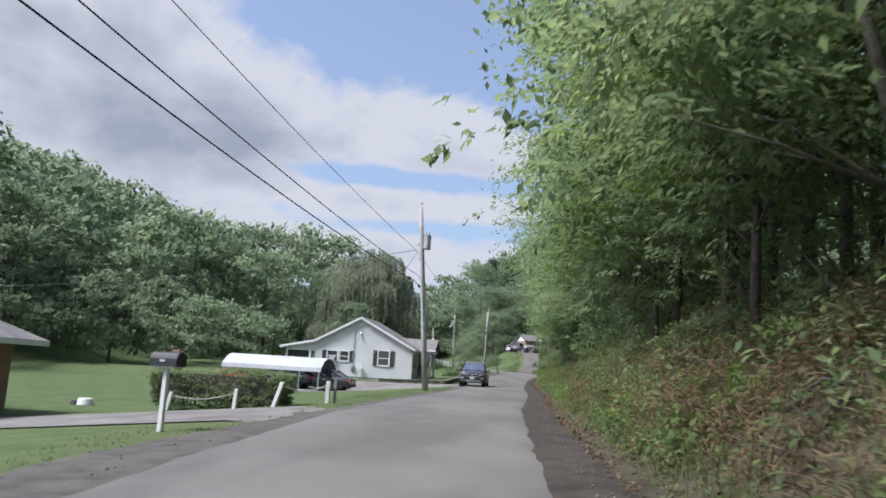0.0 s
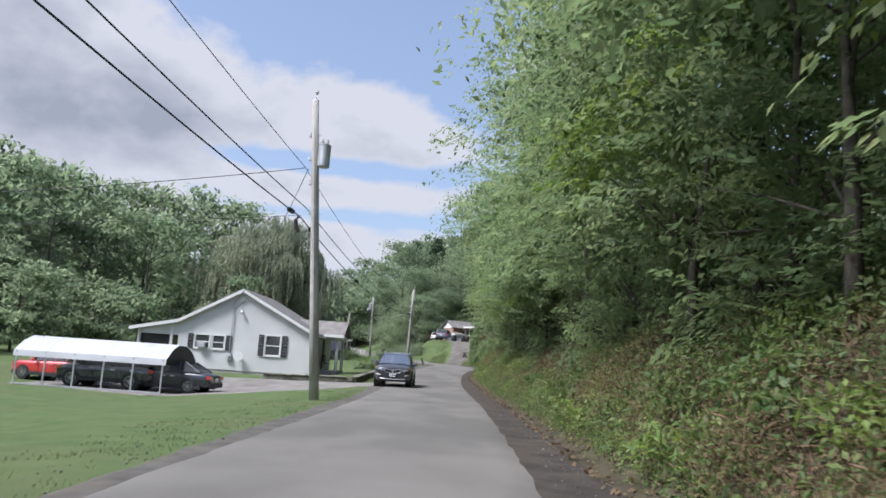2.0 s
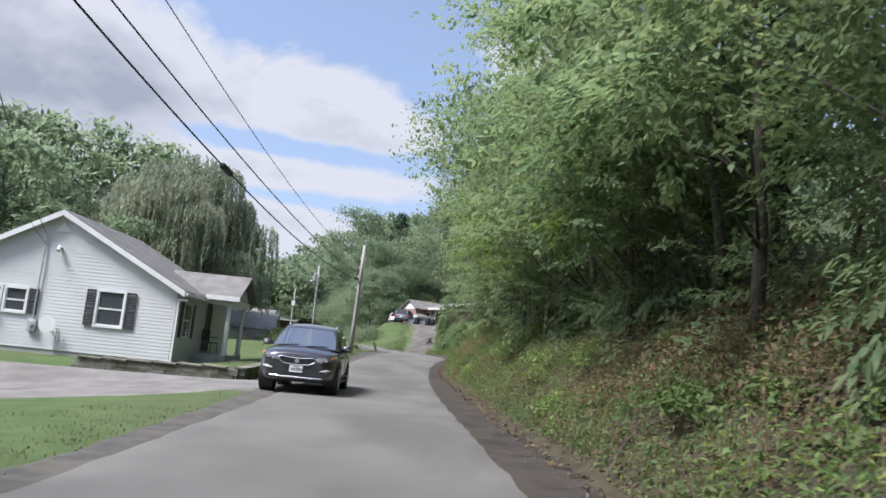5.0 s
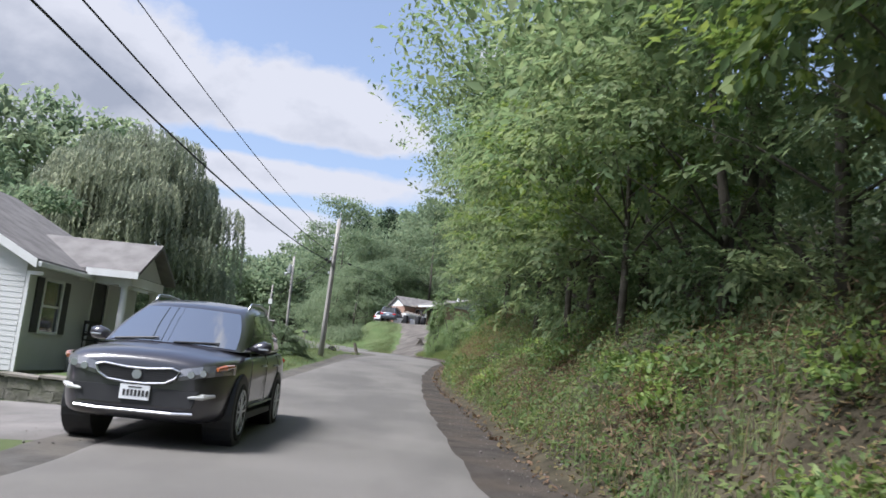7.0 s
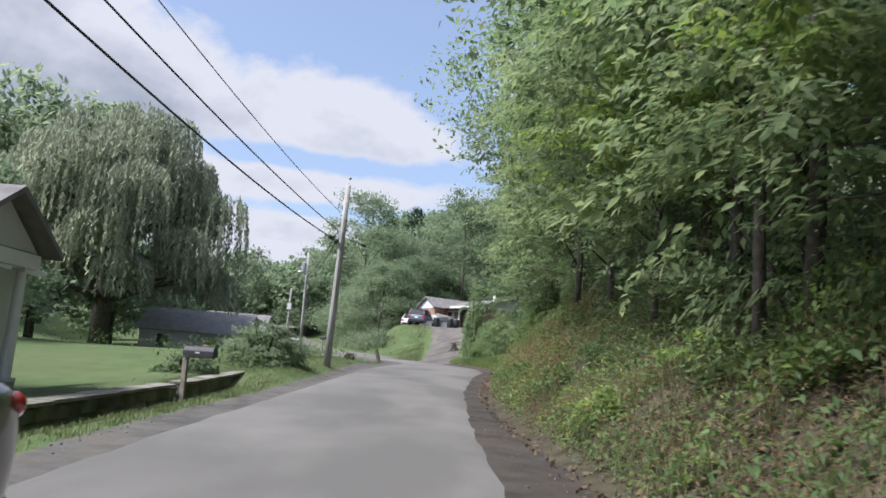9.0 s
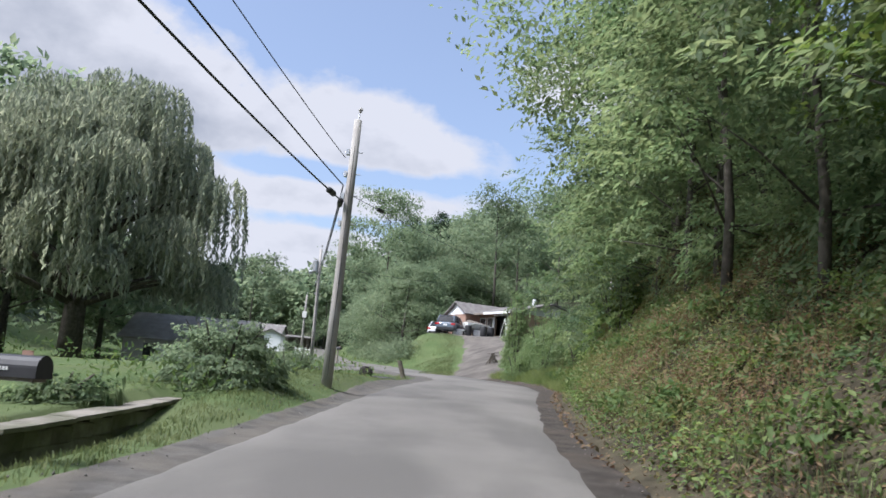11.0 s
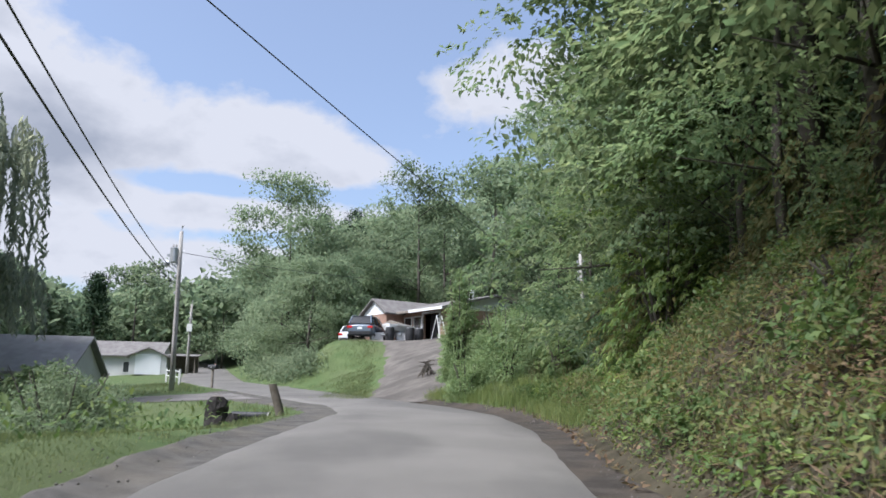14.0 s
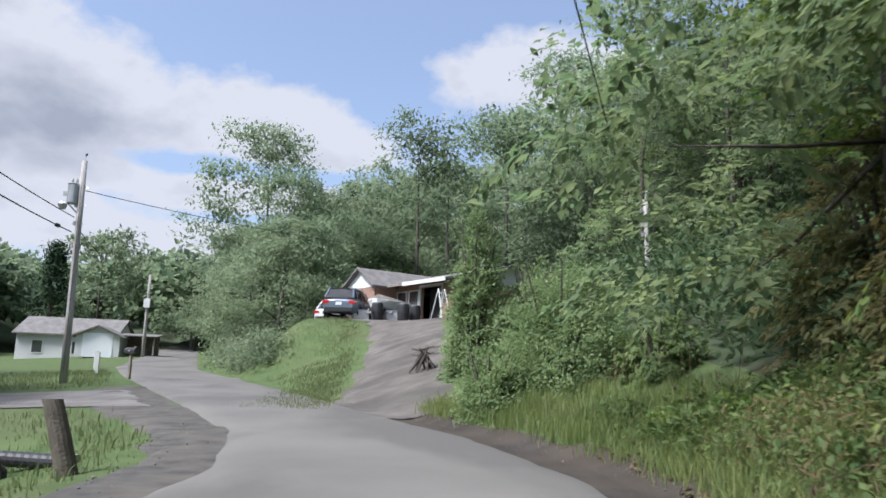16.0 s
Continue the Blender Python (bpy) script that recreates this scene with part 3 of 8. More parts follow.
tagged(new("driveway_near", sheet_between("driveway_near", np.arange(13.5, 18.6, 0.3), lambda y: np.full_like(y, -24.0), lambda y: xl_at(y) - 0.2, 0.025, M["drive"], 24, 0, 0.15, 11)), "worn pale driveway crossing the lawn", "driveway", kind="structure")
tagged(new("driveway_valley", sheet_between("driveway_valley", np.arange(110, 116.2, 0.4), lambda y: np.full_like(y, -40.0), lambda y: xl_at(y) + 0.3, 0.025, M["drive"], 24, 0, 0.2, 12)), "pale gravel side track leaving the lane", "driveway", kind="structure")
tagged(new("gravel_apron", sheet_between("gravel_apron", np.arange(102, 119, 0.5), lambda y: xl_at(y) - np.interp(y, [102, 107, 111, 116, 119], [0.8, 1.6, 2.6, 2.2, 0.5]), lambda y: xl_at(y) + 0.2, 0.02, M["gravel"], 6, 0, 0.2, 13)), "dark gravel apron at the side track", "road shoulder", kind="structure")


# ---- plants ----
def leaf_arrays(C, A, B, curl):
    """Folded leaves: centre C, half-length axes A, half-width axes B (n,3). Six corners and two quads a leaf."""
    Nn = np.cross(A, B)
    Nn /= np.linalg.norm(Nn, axis=1, keepdims=True) + 1e-9
    lift = Nn * (np.linalg.norm(B, axis=1, keepdims=True) * curl)
    V = np.stack([C - A, C - 0.15 * A + B + lift, C + A - 0.6 * lift, C - 0.15 * A - B + lift], 1).reshape(-1, 3)
    n = len(C)
    b = np.arange(n)[:, None] * 4
    F = np.concatenate([b + [0, 1, 2], b + [0, 2, 3]], 0)
    return V, F


def unit(v):
    return v / (np.linalg.norm(v, axis=1, keepdims=True) + 1e-9)


def leaf_cloud(rng, centres, outs, per, spread, size, droop=0.35, aspect=0.5, curl=0.25):
    """Sprays of leaves round clump centres; outs: outward ways of the clumps."""
    n = len(centres) * per
    ci = np.repeat(np.arange(len(centres)), per)
    off = rng.normal(0, 1, (n, 3))
    off = off * np.array([1, 1, 0.55]) * (spread[ci][:, None] if np.ndim(spread) else spread)
    C = centres[ci] + off
    A = unit(outs[ci] * 0.7 + rng.normal(0, 0.7, (n, 3)) + np.array([0, 0, -droop]))
    up = unit(np.array([0, 0, 1.0]) + 0.55 * outs[ci] + rng.normal(0, 0.35, (n, 3)))
    B = unit(np.cross(up, A))
    s = size * rng.uniform(0.6, 1.25, (n, 1))
    return leaf_arrays(C, A * s, B * s * aspect, curl)


def leaf_sprays(rng, centres, outs, per, length, size, droop=0.5, aspect=0.48, curl=0.25):
    """Leafy twigs that reach outwards from each centre and hang at the tip."""
    n = len(centres) * per
    ci = np.repeat(np.arange(len(centres)), per)
    flat = unit(outs * np.array([1, 1, 0.35]) + rng.normal(0, 0.25, outs.shape))
    side = unit(np.cross(flat, np.array([0, 0, 1.0])) + 1e-6)
    reach = (length * rng.uniform(0.6, 1.4, len(centres)))[ci][:, None]
    s = rng.uniform(-0.35, 1, (n, 1))
    w = rng.normal(0, 0.26, (n, 1)) * (1.05 - 0.6 * np.abs(s))
    C = centres[ci] + flat[ci] * s * reach + side[ci] * w * reach + np.array([0, 0, 1]) * (rng.normal(0, 0.07, (n, 1)) - droop * np.maximum(s, 0) ** 2 * 0.55 - 0.4 * w ** 2) * reach
    A = unit(flat[ci] * 0.8 + side[ci] * np.sign(w) * 0.6 + rng.normal(0, 0.4, (n, 3)) + np.array([0, 0, -0.35 - 0.4 * droop]))
    up = unit(np.array([0, 0, 1.0]) + 0.45 * flat[ci] + rng.normal(0, 0.3, (n, 3)))
    B = unit(np.cross(up, A))
    k = size * rng.uniform(0.6, 1.25, (n, 1))
    return leaf_arrays(C, A * k, B * k * aspect, curl)


def broad_crown(seed, height, radius, base, clumps, per, size, squash=1.0, sprays=False):
    """An uneven crown: lobes of sprays round a few limbs."""
    rng = np.random.RandomState(seed)
    lobes = rng.randint(7, 11)
    lc, lr = [], []
    for k in range(lobes):
        a = 2 * math.pi * k / lobes + rng.uniform(-0.4, 0.4)
        zz = rng.uniform(0.05, 0.88)
        rr = radius * (0.35 + 0.45 * math.sin(math.pi * min(zz + 0.12, 1)))
        lc.append((rr * math.cos(a), rr * math.sin(a), base + (height - base) * zz))
        lr.append(radius * rng.uniform(0.36, 0.6))
    lc.append((0, 0, height - radius * 0.45)), lr.append(radius * 0.5)
    lc, lr = np.array(lc), np.array(lr)
    pick = rng.choice(len(lc), clumps, p=lr ** 2 / (lr ** 2).sum())
    d = unit(rng.normal(0, 1, (clumps, 3)))
    d[:, 2] = np.where(d[:, 2] < -0.35, -d[:, 2], d[:, 2])
    c = lc[pick] + d * (lr[pick] * rng.uniform(0.62, 1.08, clumps))[:, None] * np.array([1, 1, 0.85 * squash])
    if sprays:
        return leaf_sprays(rng, c, d, per, 0.42 + 0.085 * radius, size) + (lc,)
    return leaf_cloud(rng, c, d, per, radius * 0.085 * rng.uniform(0.6, 1.4, clumps), size) + (lc,)


def trunk_bm(rng, height, r, limbs):
    bm = tube([(0, 0, -0.4), (rng.uniform(-.1, .1), rng.uniform(-.1, .1), height * 0.25), (rng.uniform(-.3, .3), rng.uniform(-.3, .3), height * 0.6), (rng.uniform(-.4, .4), rng.uniform(-.4, .4), height * 0.92)],
              [r * 1.25, r, r * 0.6, r * 0.12], 8)
    for p in limbs:
        z0 = max(height * 0.22, p[2] - 0.45 * math.hypot(p[0], p[1]) - 0.5)
        bm = merge(bm, tube([(0, 0, z0), (p[0] * 0.5, p[1] * 0.5, z0 + (p[2] - z0) * 0.6), tuple(p)], [r * 0.32, r * 0.2, r * 0.04], 6))
    return bm


def tree(name, seed, x, y, height, radius, base, clumps, per, size, leaf, label, group="", kind="", sprays=False):
    rng = np.random.RandomState(seed)
    V, F, lobes = broad_crown(seed, height, radius, base, clumps, per, size, 1.0, sprays)
    t = thing(name, x, y, gz(x, y), label, "tree", group, kind)
    part("trunk", trunk_bm(rng, height * 0.9, 0.022 * radius + 0.03, lobes), M["bark"], t, smooth=True)
    c = new("crown", mesh_from_arrays("crown", V, F, leaf))
    c.parent = t
    return t


def put_copy(proto, x, y, s, rz, tilt=0.0, dz=-0.1):
    m = pose(x, y, gz(x, y) + dz, tilt, 0, rz)
    c = copy_thing(proto, m)
    c.scale = (s, s, s * 1.0)
    return c


rng = np.random.RandomState(11)
WALL = "trees of the roadside wood"


def scatter(protos, spots):
    """Each prototype takes the first free spot; the rest of the spots get copies."""
    for k, (x, y, sc) in enumerate(spots):
        if k < len(protos):
            protos[k].matrix_world = pose(x, y, gz(x, y) - 0.1, 0, 0, rng.uniform(0, 360))
            protos[k].scale = (sc, sc, sc)
        else:
            put_copy(protos[rng.randint(len(protos))], x, y, sc, rng.uniform(0, 360))


# understory along the bank: young trees in leaf almost to the ground
young = [tree("young_tree", 200 + k, 0, 0, h, r, b, 320, 32, 0.078, M["leaf"], "young broadleaf tree leaning out over the roadside bank", WALL, "", True)
         for k, (h, r, b) in enumerate([(7.5, 2.8, 0.5), (9.0, 3.1, 0.9), (6.8, 2.6, 0.4), (8.2, 3.0, 0.7)])]
scatter(young, [(float(xr_at(y)) + 3.5 + rng.uniform(-0.4, 0.6), y + rng.uniform(-0.8, 0.8), rng.uniform(0.85, 1.15)) for y in np.arange(2, 99, 3.0)])
middle = [tree("broadleaf_tree", 100 + k, 0, 0, h, r, b, 440, 27, 0.105, M["leaf"], "dense green broadleaf tree on the roadside bank", WALL, "", True)
          for k, (h, r, b) in enumerate([(14, 4.6, 0.2), (17, 5.2, 0.8), (12, 4.2, 0.1)])]
scatter(middle, [(float(xr_at(y)) + 5.0 + rng.uniform(-0.5, 0.8), y + rng.uniform(-1, 1), rng.uniform(0.9, 1.1)) for y in np.arange(-7, 97, 5.2)] + [(2.7, 100.8, 1.0)])
tall = [tree("tall_tree", 130 + k, 0, 0, h, r, b, 500, 22, 0.135, M["leaf"], "tall broadleaf tree standing high on the wooded bank", WALL)
        for k, (h, r, b) in enumerate([(21, 6.0, 1.5), (18, 5.6, 1.0)])]
scatter(tall, [(float(xr_at(min(y, 100))) + 6.6 - (1.8 if 73 < y < 101 else 0.0) + rng.uniform(-1.0, 1.5), y + rng.uniform(-2, 2), rng.uniform(0.95, 1.2)) for y in np.arange(-2, 102, 7.2)] + [(float(xr_at(97)) + 6.0, 97.5, 0.95), (float(xr_at(92)) + 4.4, 92.5, 1.0)])
# bright young maple hanging into the open
maple = tree("maple_tree", 240, float(xr_at(31)) + 3.1, 31, 7.0, 2.3, 2.2, 190, 34, 0.078, M["leaf_yellow"], "bright yellow-green young maple over the bank", WALL, "", True)
for y, sc in ((12.5, 0.95), (20.5, 0.9), (52.5, 0.85), (61.5, 0.9), (66.0, 1.0), (71.0, 0.85), (75.0, 0.9), (96.0, 0.75), (99.8, 0.85)):
    put_copy(maple, float(xr_at(y)) + 3.1 + (1.0 if y > 74 else 0.0), y, sc, y * 37)

for x, y, sc in ((9.5, 121, 0.85), (7.8, 127, 0.8), (12, 117, 0.9), (13, 128, 1.0), (9.5, 135, 0.85), (12, 110, 0.75)):
    put_copy(middle[int(x * 7) % 3], x, y, sc, x * 41)

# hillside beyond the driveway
hill_trees = [tree("hillside_tree", 300 + k, 0, 0, h, r, b, 330, 18, 0.21, M["leaf_hazed"], "full-crowned green tree on the slope above the driveway", "trees of the hillside")
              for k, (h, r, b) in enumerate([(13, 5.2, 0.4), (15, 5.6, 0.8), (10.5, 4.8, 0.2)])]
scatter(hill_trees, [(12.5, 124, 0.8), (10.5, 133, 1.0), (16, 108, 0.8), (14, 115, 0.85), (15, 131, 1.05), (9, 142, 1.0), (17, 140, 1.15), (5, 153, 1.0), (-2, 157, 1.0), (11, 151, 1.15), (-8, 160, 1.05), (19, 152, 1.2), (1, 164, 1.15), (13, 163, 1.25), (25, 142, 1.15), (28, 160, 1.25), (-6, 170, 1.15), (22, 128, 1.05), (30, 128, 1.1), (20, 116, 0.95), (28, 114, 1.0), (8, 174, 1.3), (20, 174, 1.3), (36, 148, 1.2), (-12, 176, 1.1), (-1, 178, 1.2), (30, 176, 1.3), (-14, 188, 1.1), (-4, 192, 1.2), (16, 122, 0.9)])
shrubs = [tree("spreading_tree", 330 + k, 0, 0, h, r, b, 420, 24, 0.13, M["leaf_hazed"], "low spreading tree between the lane and the driveway", "trees by the bend")
          for k, (h, r, b) in enumerate([(9.2, 4.5, 0.1), (7.0, 3.9, 0.1)])]
scatter(shrubs, [(-10.9, 142.5, 0.95), (-11.8, 150, 1.1), (-7.6, 155, 1.0), (-14.6, 159, 1.1), (-8.2, 149, 1.0), (-12.6, 154.5, 1.2), (-9.6, 146, 1.15), (-17.0, 167, 1.2), (-13.6, 148, 0.85)])
tree("big_tree", 345, -15.0, 159, 19.5, 6.2, 4.0, 420, 24, 0.2, M["leaf_hazed"], "tall open-crowned tree behind the bend", "trees by the bend")


def pine(x, y, h, r):
    t = thing("pine_tree", x, y, gz(x, y), "dark tall pine rising above the wooded hill", "tree")
    part("trunk", tube([(0, 0, -0.3), (0, 0, h * 0.5), (0, 0, h)], [0.3, 0.2, 0.03], 7), M["bark"], t)
    g = np.random.RandomState(7)
    n = 260
    zz = g.uniform(0.35, 1.0, n) * h
    a = g.uniform(0, 2 * math.pi, n)
    rr = r * (1.05 - zz / h) * g.uniform(0.4, 1.25, n) + 0.15
    d = np.stack([np.cos(a), np.sin(a), np.full(n, 0.15)], 1)
    c = np.stack([rr * np.cos(a), rr * np.sin(a), zz], 1)
    V, F = leaf_cloud(g, c, d, 16, 0.45, 0.42, droop=0.1, aspect=0.16)
    o = new("crown", mesh_from_arrays("crown", V, F, M["needle"]))
    o.parent = t


pine(-19, 229, 21, 9.0)
pine(-13, 232, 19.5, 8.5)
pine(-44, 186, 13, 3.2)


def weeping_willow(x, y, h, r):
    g = np.random.RandomState(21)
    t = thing("willow_tree", x, y, gz(x, y), "large grey-green weeping willow with hanging strands", "tree")
    lobes = []
    for k in range(26):
        a = 2.4 * k + g.uniform(-0.3, 0.3)
        q = r * math.sqrt((k + 0.5) / 26) * g.uniform(0.8, 1.0)
        lobes.append((q * math.cos(a), q * math.sin(a), h * (0.93 - 0.38 * (q / r) ** 1.6) * g.uniform(0.86, 1.04)))
    for k in range(14):
        a = 2 * math.pi * k / 14 + g.uniform(-0.15, 0.15)
        lobes.append((r * 0.8 * math.cos(a), r * 0.8 * math.sin(a), h * g.uniform(0.28, 0.48)))
    part("trunk", trunk_bm(g, h * 0.8, 0.6, lobes), M["bark"], t, smooth=True)
    C, A, B = [], [], []
    for lx, ly, lz in lobes:
        lr = r * g.uniform(0.17, 0.27)
        for s in range(80):
            d = unit(g.normal(0, 1, (1, 3)))[0]
            d[2] = abs(d[2]) * 0.8
            px, py, pz = lx + d[0] * lr, ly + d[1] * lr, lz + d[2] * lr * 0.55
            length = g.uniform(0.15, 0.6) * (pz - 1.2) * (0.4 + 0.6 * min(1, math.hypot(px, py) / r))
            m = int(max(8, length * 7))
            u = np.linspace(0, 1, m) + g.uniform(-0.02, 0.02, m)
            out = np.array([d[0], d[1], 0]) * 0.35 * lr
            pos = np.array([px, py, pz]) + np.outer(np.sqrt(np.clip(u, 0, 1)), out) + np.stack([0.05 * g.normal(0, 1, m), 0.05 * g.normal(0, 1, m), -u * length], 1)
            C.append(pos)
            A.append(unit(np.stack([g.normal(0, 0.45, m), g.normal(0, 0.45, m), np.full(m, -1.0)], 1)) * g.uniform(0.16, 0.3, (m, 1)))
    C, A = np.concatenate(C), np.concatenate(A)
    B = unit(np.cross(A, g.normal(0, 1, A.shape))) * np.linalg.norm(A, axis=1, keepdims=True) * 0.24
    V, F = leaf_arrays(C, A, B, 0.2)
    inner = np.repeat(np.array(lobes), 22, 0)
    way = unit(g.normal(0, 1, inner.shape))
    inner = inner * 0.93 + way * r * 0.17 * g.uniform(0.3, 1.0, (len(inner), 1))
    V2, F2 = leaf_cloud(g, inner, way, 16, 0.38, 0.26, droop=0.9, aspect=0.32)
    V, F = np.concatenate([V, V2]), np.concatenate([F, F2 + len(V)])
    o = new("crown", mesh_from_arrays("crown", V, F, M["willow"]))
    o.parent = t


weeping_willow(-27.0, 110, 18.2, 8.2)

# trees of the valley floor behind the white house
valley = [tree("valley_tree", 360 + k, 0, 0, h, r, b, 190, 15, 0.31, M["leaf_hazed"], "green valley-edge tree with haze in its leaf colour", "trees of the valley")
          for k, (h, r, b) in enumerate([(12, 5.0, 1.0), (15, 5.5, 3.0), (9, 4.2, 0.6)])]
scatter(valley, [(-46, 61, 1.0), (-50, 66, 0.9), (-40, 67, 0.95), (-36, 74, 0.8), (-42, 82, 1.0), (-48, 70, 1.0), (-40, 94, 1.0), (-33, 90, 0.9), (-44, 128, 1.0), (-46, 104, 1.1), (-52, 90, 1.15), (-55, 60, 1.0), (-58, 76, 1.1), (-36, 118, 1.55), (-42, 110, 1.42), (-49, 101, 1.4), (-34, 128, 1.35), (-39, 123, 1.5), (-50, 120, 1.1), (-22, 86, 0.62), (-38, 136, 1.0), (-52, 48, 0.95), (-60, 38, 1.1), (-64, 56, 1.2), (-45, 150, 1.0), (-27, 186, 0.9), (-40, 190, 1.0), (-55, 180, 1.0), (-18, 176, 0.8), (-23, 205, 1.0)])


def far_woods():
    """Woods on the far slopes: close-set rounded crowns of many small sprays."""
    g = np.random.RandomState(5)
    Vs, Fs, n0 = [], [], 0
    spots = [(g.uniform(-150, -54), g.uniform(60, 265)) for _ in range(330)] + [(g.uniform(-110, 50), g.uniform(196, 300)) for _ in range(170)] + [(g.uniform(24, 60), g.uniform(100, 215)) for _ in range(60)] + [(g.uniform(-85, -26), g.uniform(186, 222)) for _ in range(75)]
    for x, y in spots:
        h, r = g.uniform(10, 15.5), g.uniform(3.6, 5.6)
        d = unit(g.normal(0, 1, (34, 3)))
        d[:, 2] = np.abs(d[:, 2]) * 1.1 - 0.25
        c = np.array([x, y, gz(x, y) + h * 0.52]) + d * np.array([r, r, h * 0.47]) * g.uniform(0.8, 1.06, (34, 1))
        V, F = leaf_cloud(g, c, d, 9, 0.85, 0.62, droop=0.2, aspect=0.65)
        Vs.append(V), Fs.append(F + n0)
        n0 += len(V)
    me = mesh_from_arrays("far_woods", np.concatenate(Vs), np.concatenate(Fs), M["leaf_hazed"])
    tagged(new("far_woods", me), "green woods covering the far slopes, haze mixed into their colour", "woods", kind="stuff")


far_woods()


def slope_brush():
    """Undergrowth that hides the soil under the hillside trees."""
    g = np.random.RandomState(15)
    x = np.concatenate([g.uniform(1.5, 45, 1200), g.uniform(2.4, 13, 1500)])
    y = np.concatenate([g.uniform(109, 185, 1200), g.uniform(97, 128, 1500)])
    n = len(x)
    keep = (x > 4) | (y > 154) | ((y < 128) & (x > 2.4))
    x, y = x[keep], y[keep]
    c = np.stack([x, y, ground_z(x, y) + g.uniform(0.05, 1.0, len(x))], 1)
    V, F = leaf_cloud(g, c, unit(np.stack([g.normal(-0.5, 0.6, len(x)), g.normal(-0.6, 0.6, len(x)), np.full(len(x), 0.8)], 1)), 20, 0.5, 0.13, droop=0.2, aspect=0.55)
    tagged(new("slope_brush", mesh_from_arrays("slope_brush", V, F, M["brush_in_shade"])), "green undergrowth beneath the hillside trees", "undergrowth", kind="stuff")


slope_brush()


def bend_brush():
    """Rough growth under the trees between the lane and the driveway."""
    g = np.random.RandomState(16)
    n = 900
    y = g.uniform(127, 165, n)
    x = xr_at(y) + 0.9 + g.uniform(0, 1, n) * np.interp(y, [126, 136, 165], [0.5, 1.6, 7.0])
    c = np.stack([x, y, ground_z(x, y) + g.uniform(0.0, 1.0, n) ** 1.5 * np.interp(y, [120, 130, 165], [0.3, 1.0, 2.4])], 1)
    V, F = leaf_cloud(g, c, unit(np.stack([g.normal(-0.3, 0.6, n), g.normal(-0.6, 0.6, n), np.full(n, 0.8)], 1)), 18, 0.45, 0.13, droop=0.3, aspect=0.5)
    tagged(new("bend_brush", mesh_from_arrays("bend_brush", V, F, M["leaf_hazed"])), "rough green growth between the lane and the driveway", "undergrowth", kind="stuff")


bend_brush()


def yard_weeds():
    """Uncut growth on the slope below the lane."""
    g = np.random.RandomState(17)
    n = 1500
    y = g.uniform(79, 128, n)
    x = xl_at(y) - 1.6 - g.uniform(0, 1, n) ** 1.3 * 13
    keep = ((y < 109) | (y > 117.5)) & ((y < 97) | (x < xl_at(y) - 5.5)) & ((y > 87) | (x > -11.5)) & np.array([noise.noise((float(a) * 0.25, float(b) * 0.25, 4.0)) > -0.12 for a, b in zip(x, y)])
    x, y = x[keep], y[keep]
    c = np.stack([x, y, ground_z(x, y) + g.uniform(0.02, 0.45, len(x))], 1)
    V, F = leaf_cloud(g, c, unit(np.stack([g.normal(0, 0.6, len(x)), g.normal(-0.3, 0.6, len(x)), np.full(len(x), 0.9)], 1)), 22, 0.3, 0.075, droop=0.2, aspect=0.4)
    tagged(new("yard_weeds", mesh_from_arrays("yard_weeds", V, F, M["weed"])), "uncut weeds on the slope below the lane", "weeds", kind="stuff")


yard_weeds()


def bank_plants(name, label, mat, n, size, d0, d1, h0, h1, seed, patch, lo, hi, aspect=0.5, y0=-4.0, y1=102.5, droop=0.3):
    """Low leafy growth on the bank, in patches."""
    g = np.random.RandomState(seed)
    y = g.uniform(y0, y1, n * 3)
    d = d0 + (d1 - d0) * g.uniform(0, 1, n * 3) ** 1.15
    x = xr_at(y) + foot_at(y) + d
    p = np.array([noise.noise((float(a) * patch, float(b) * patch, seed * 3.1)) for a, b in zip(x, y)])
    keep = (p > lo) & (p < hi)
    x, y, p = x[keep][:n], y[keep][:n], p[keep][:n]
    m = len(x)
    lump = np.array([noise.noise((float(a) * 1.1, float(b) * 1.1, 9.0 + seed)) for a, b in zip(x, y)])
    hh = (h0 + (h1 - h0) * g.uniform(0, 1, m) ** 1.5) * np.clip(0.75 + 1.1 * lump, 0.15, 2)
    C = np.stack([x, y, ground_z(x, y) + 0.04 + hh], 1)
    A = unit(np.stack([g.normal(-0.35, 0.8, m), g.normal(0, 0.8, m), g.normal(-droop, 0.45, m)], 1))
    up = unit(np.stack([g.normal(-0.4, 0.4, m), g.normal(0, 0.4, m), np.ones(m)], 1))
    B = unit(np.cross(up, A))
    s = size * g.uniform(0.5, 1.35, (m, 1))
    V, F = leaf_arrays(C, A * s, B * s * aspect, 0.3)
    tagged(new(name, mesh_from_arrays(name, V, F, mat)), label, "weeds", kind="stuff")


bank_plants("wood_fringe", "dim leafy undergrowth along the wood's edge", M["leaf"], 52000, 0.052, 2.7, 5.0, 0.3, 3.6, 61, 0.2, -2, 2, 0.5, -4.0, 97.0)
bank_plants("bank_weeds", "tangled green weeds and vines on the bank", M["weed"], 84000, 0.044, 0.1, 4.4, 0.02, 0.6, 31, 0.22, -0.45, 2)
bank_plants("near_weeds", "tangled green weeds on the bank by the first bend", M["weed"], 7000, 0.05, 0.2, 5.5, 0.02, 0.6, 41, 0.3, -0.5, 2, 0.5, 1.0, 30.0)
bank_plants("near_vines", "leafy creepers over the bank by the first bend", M["leaf"], 6000, 0.07, 0.8, 6.0, 0.05, 0.8, 43, 0.3, -0.4, 2, 0.5, 1.0, 30.0)
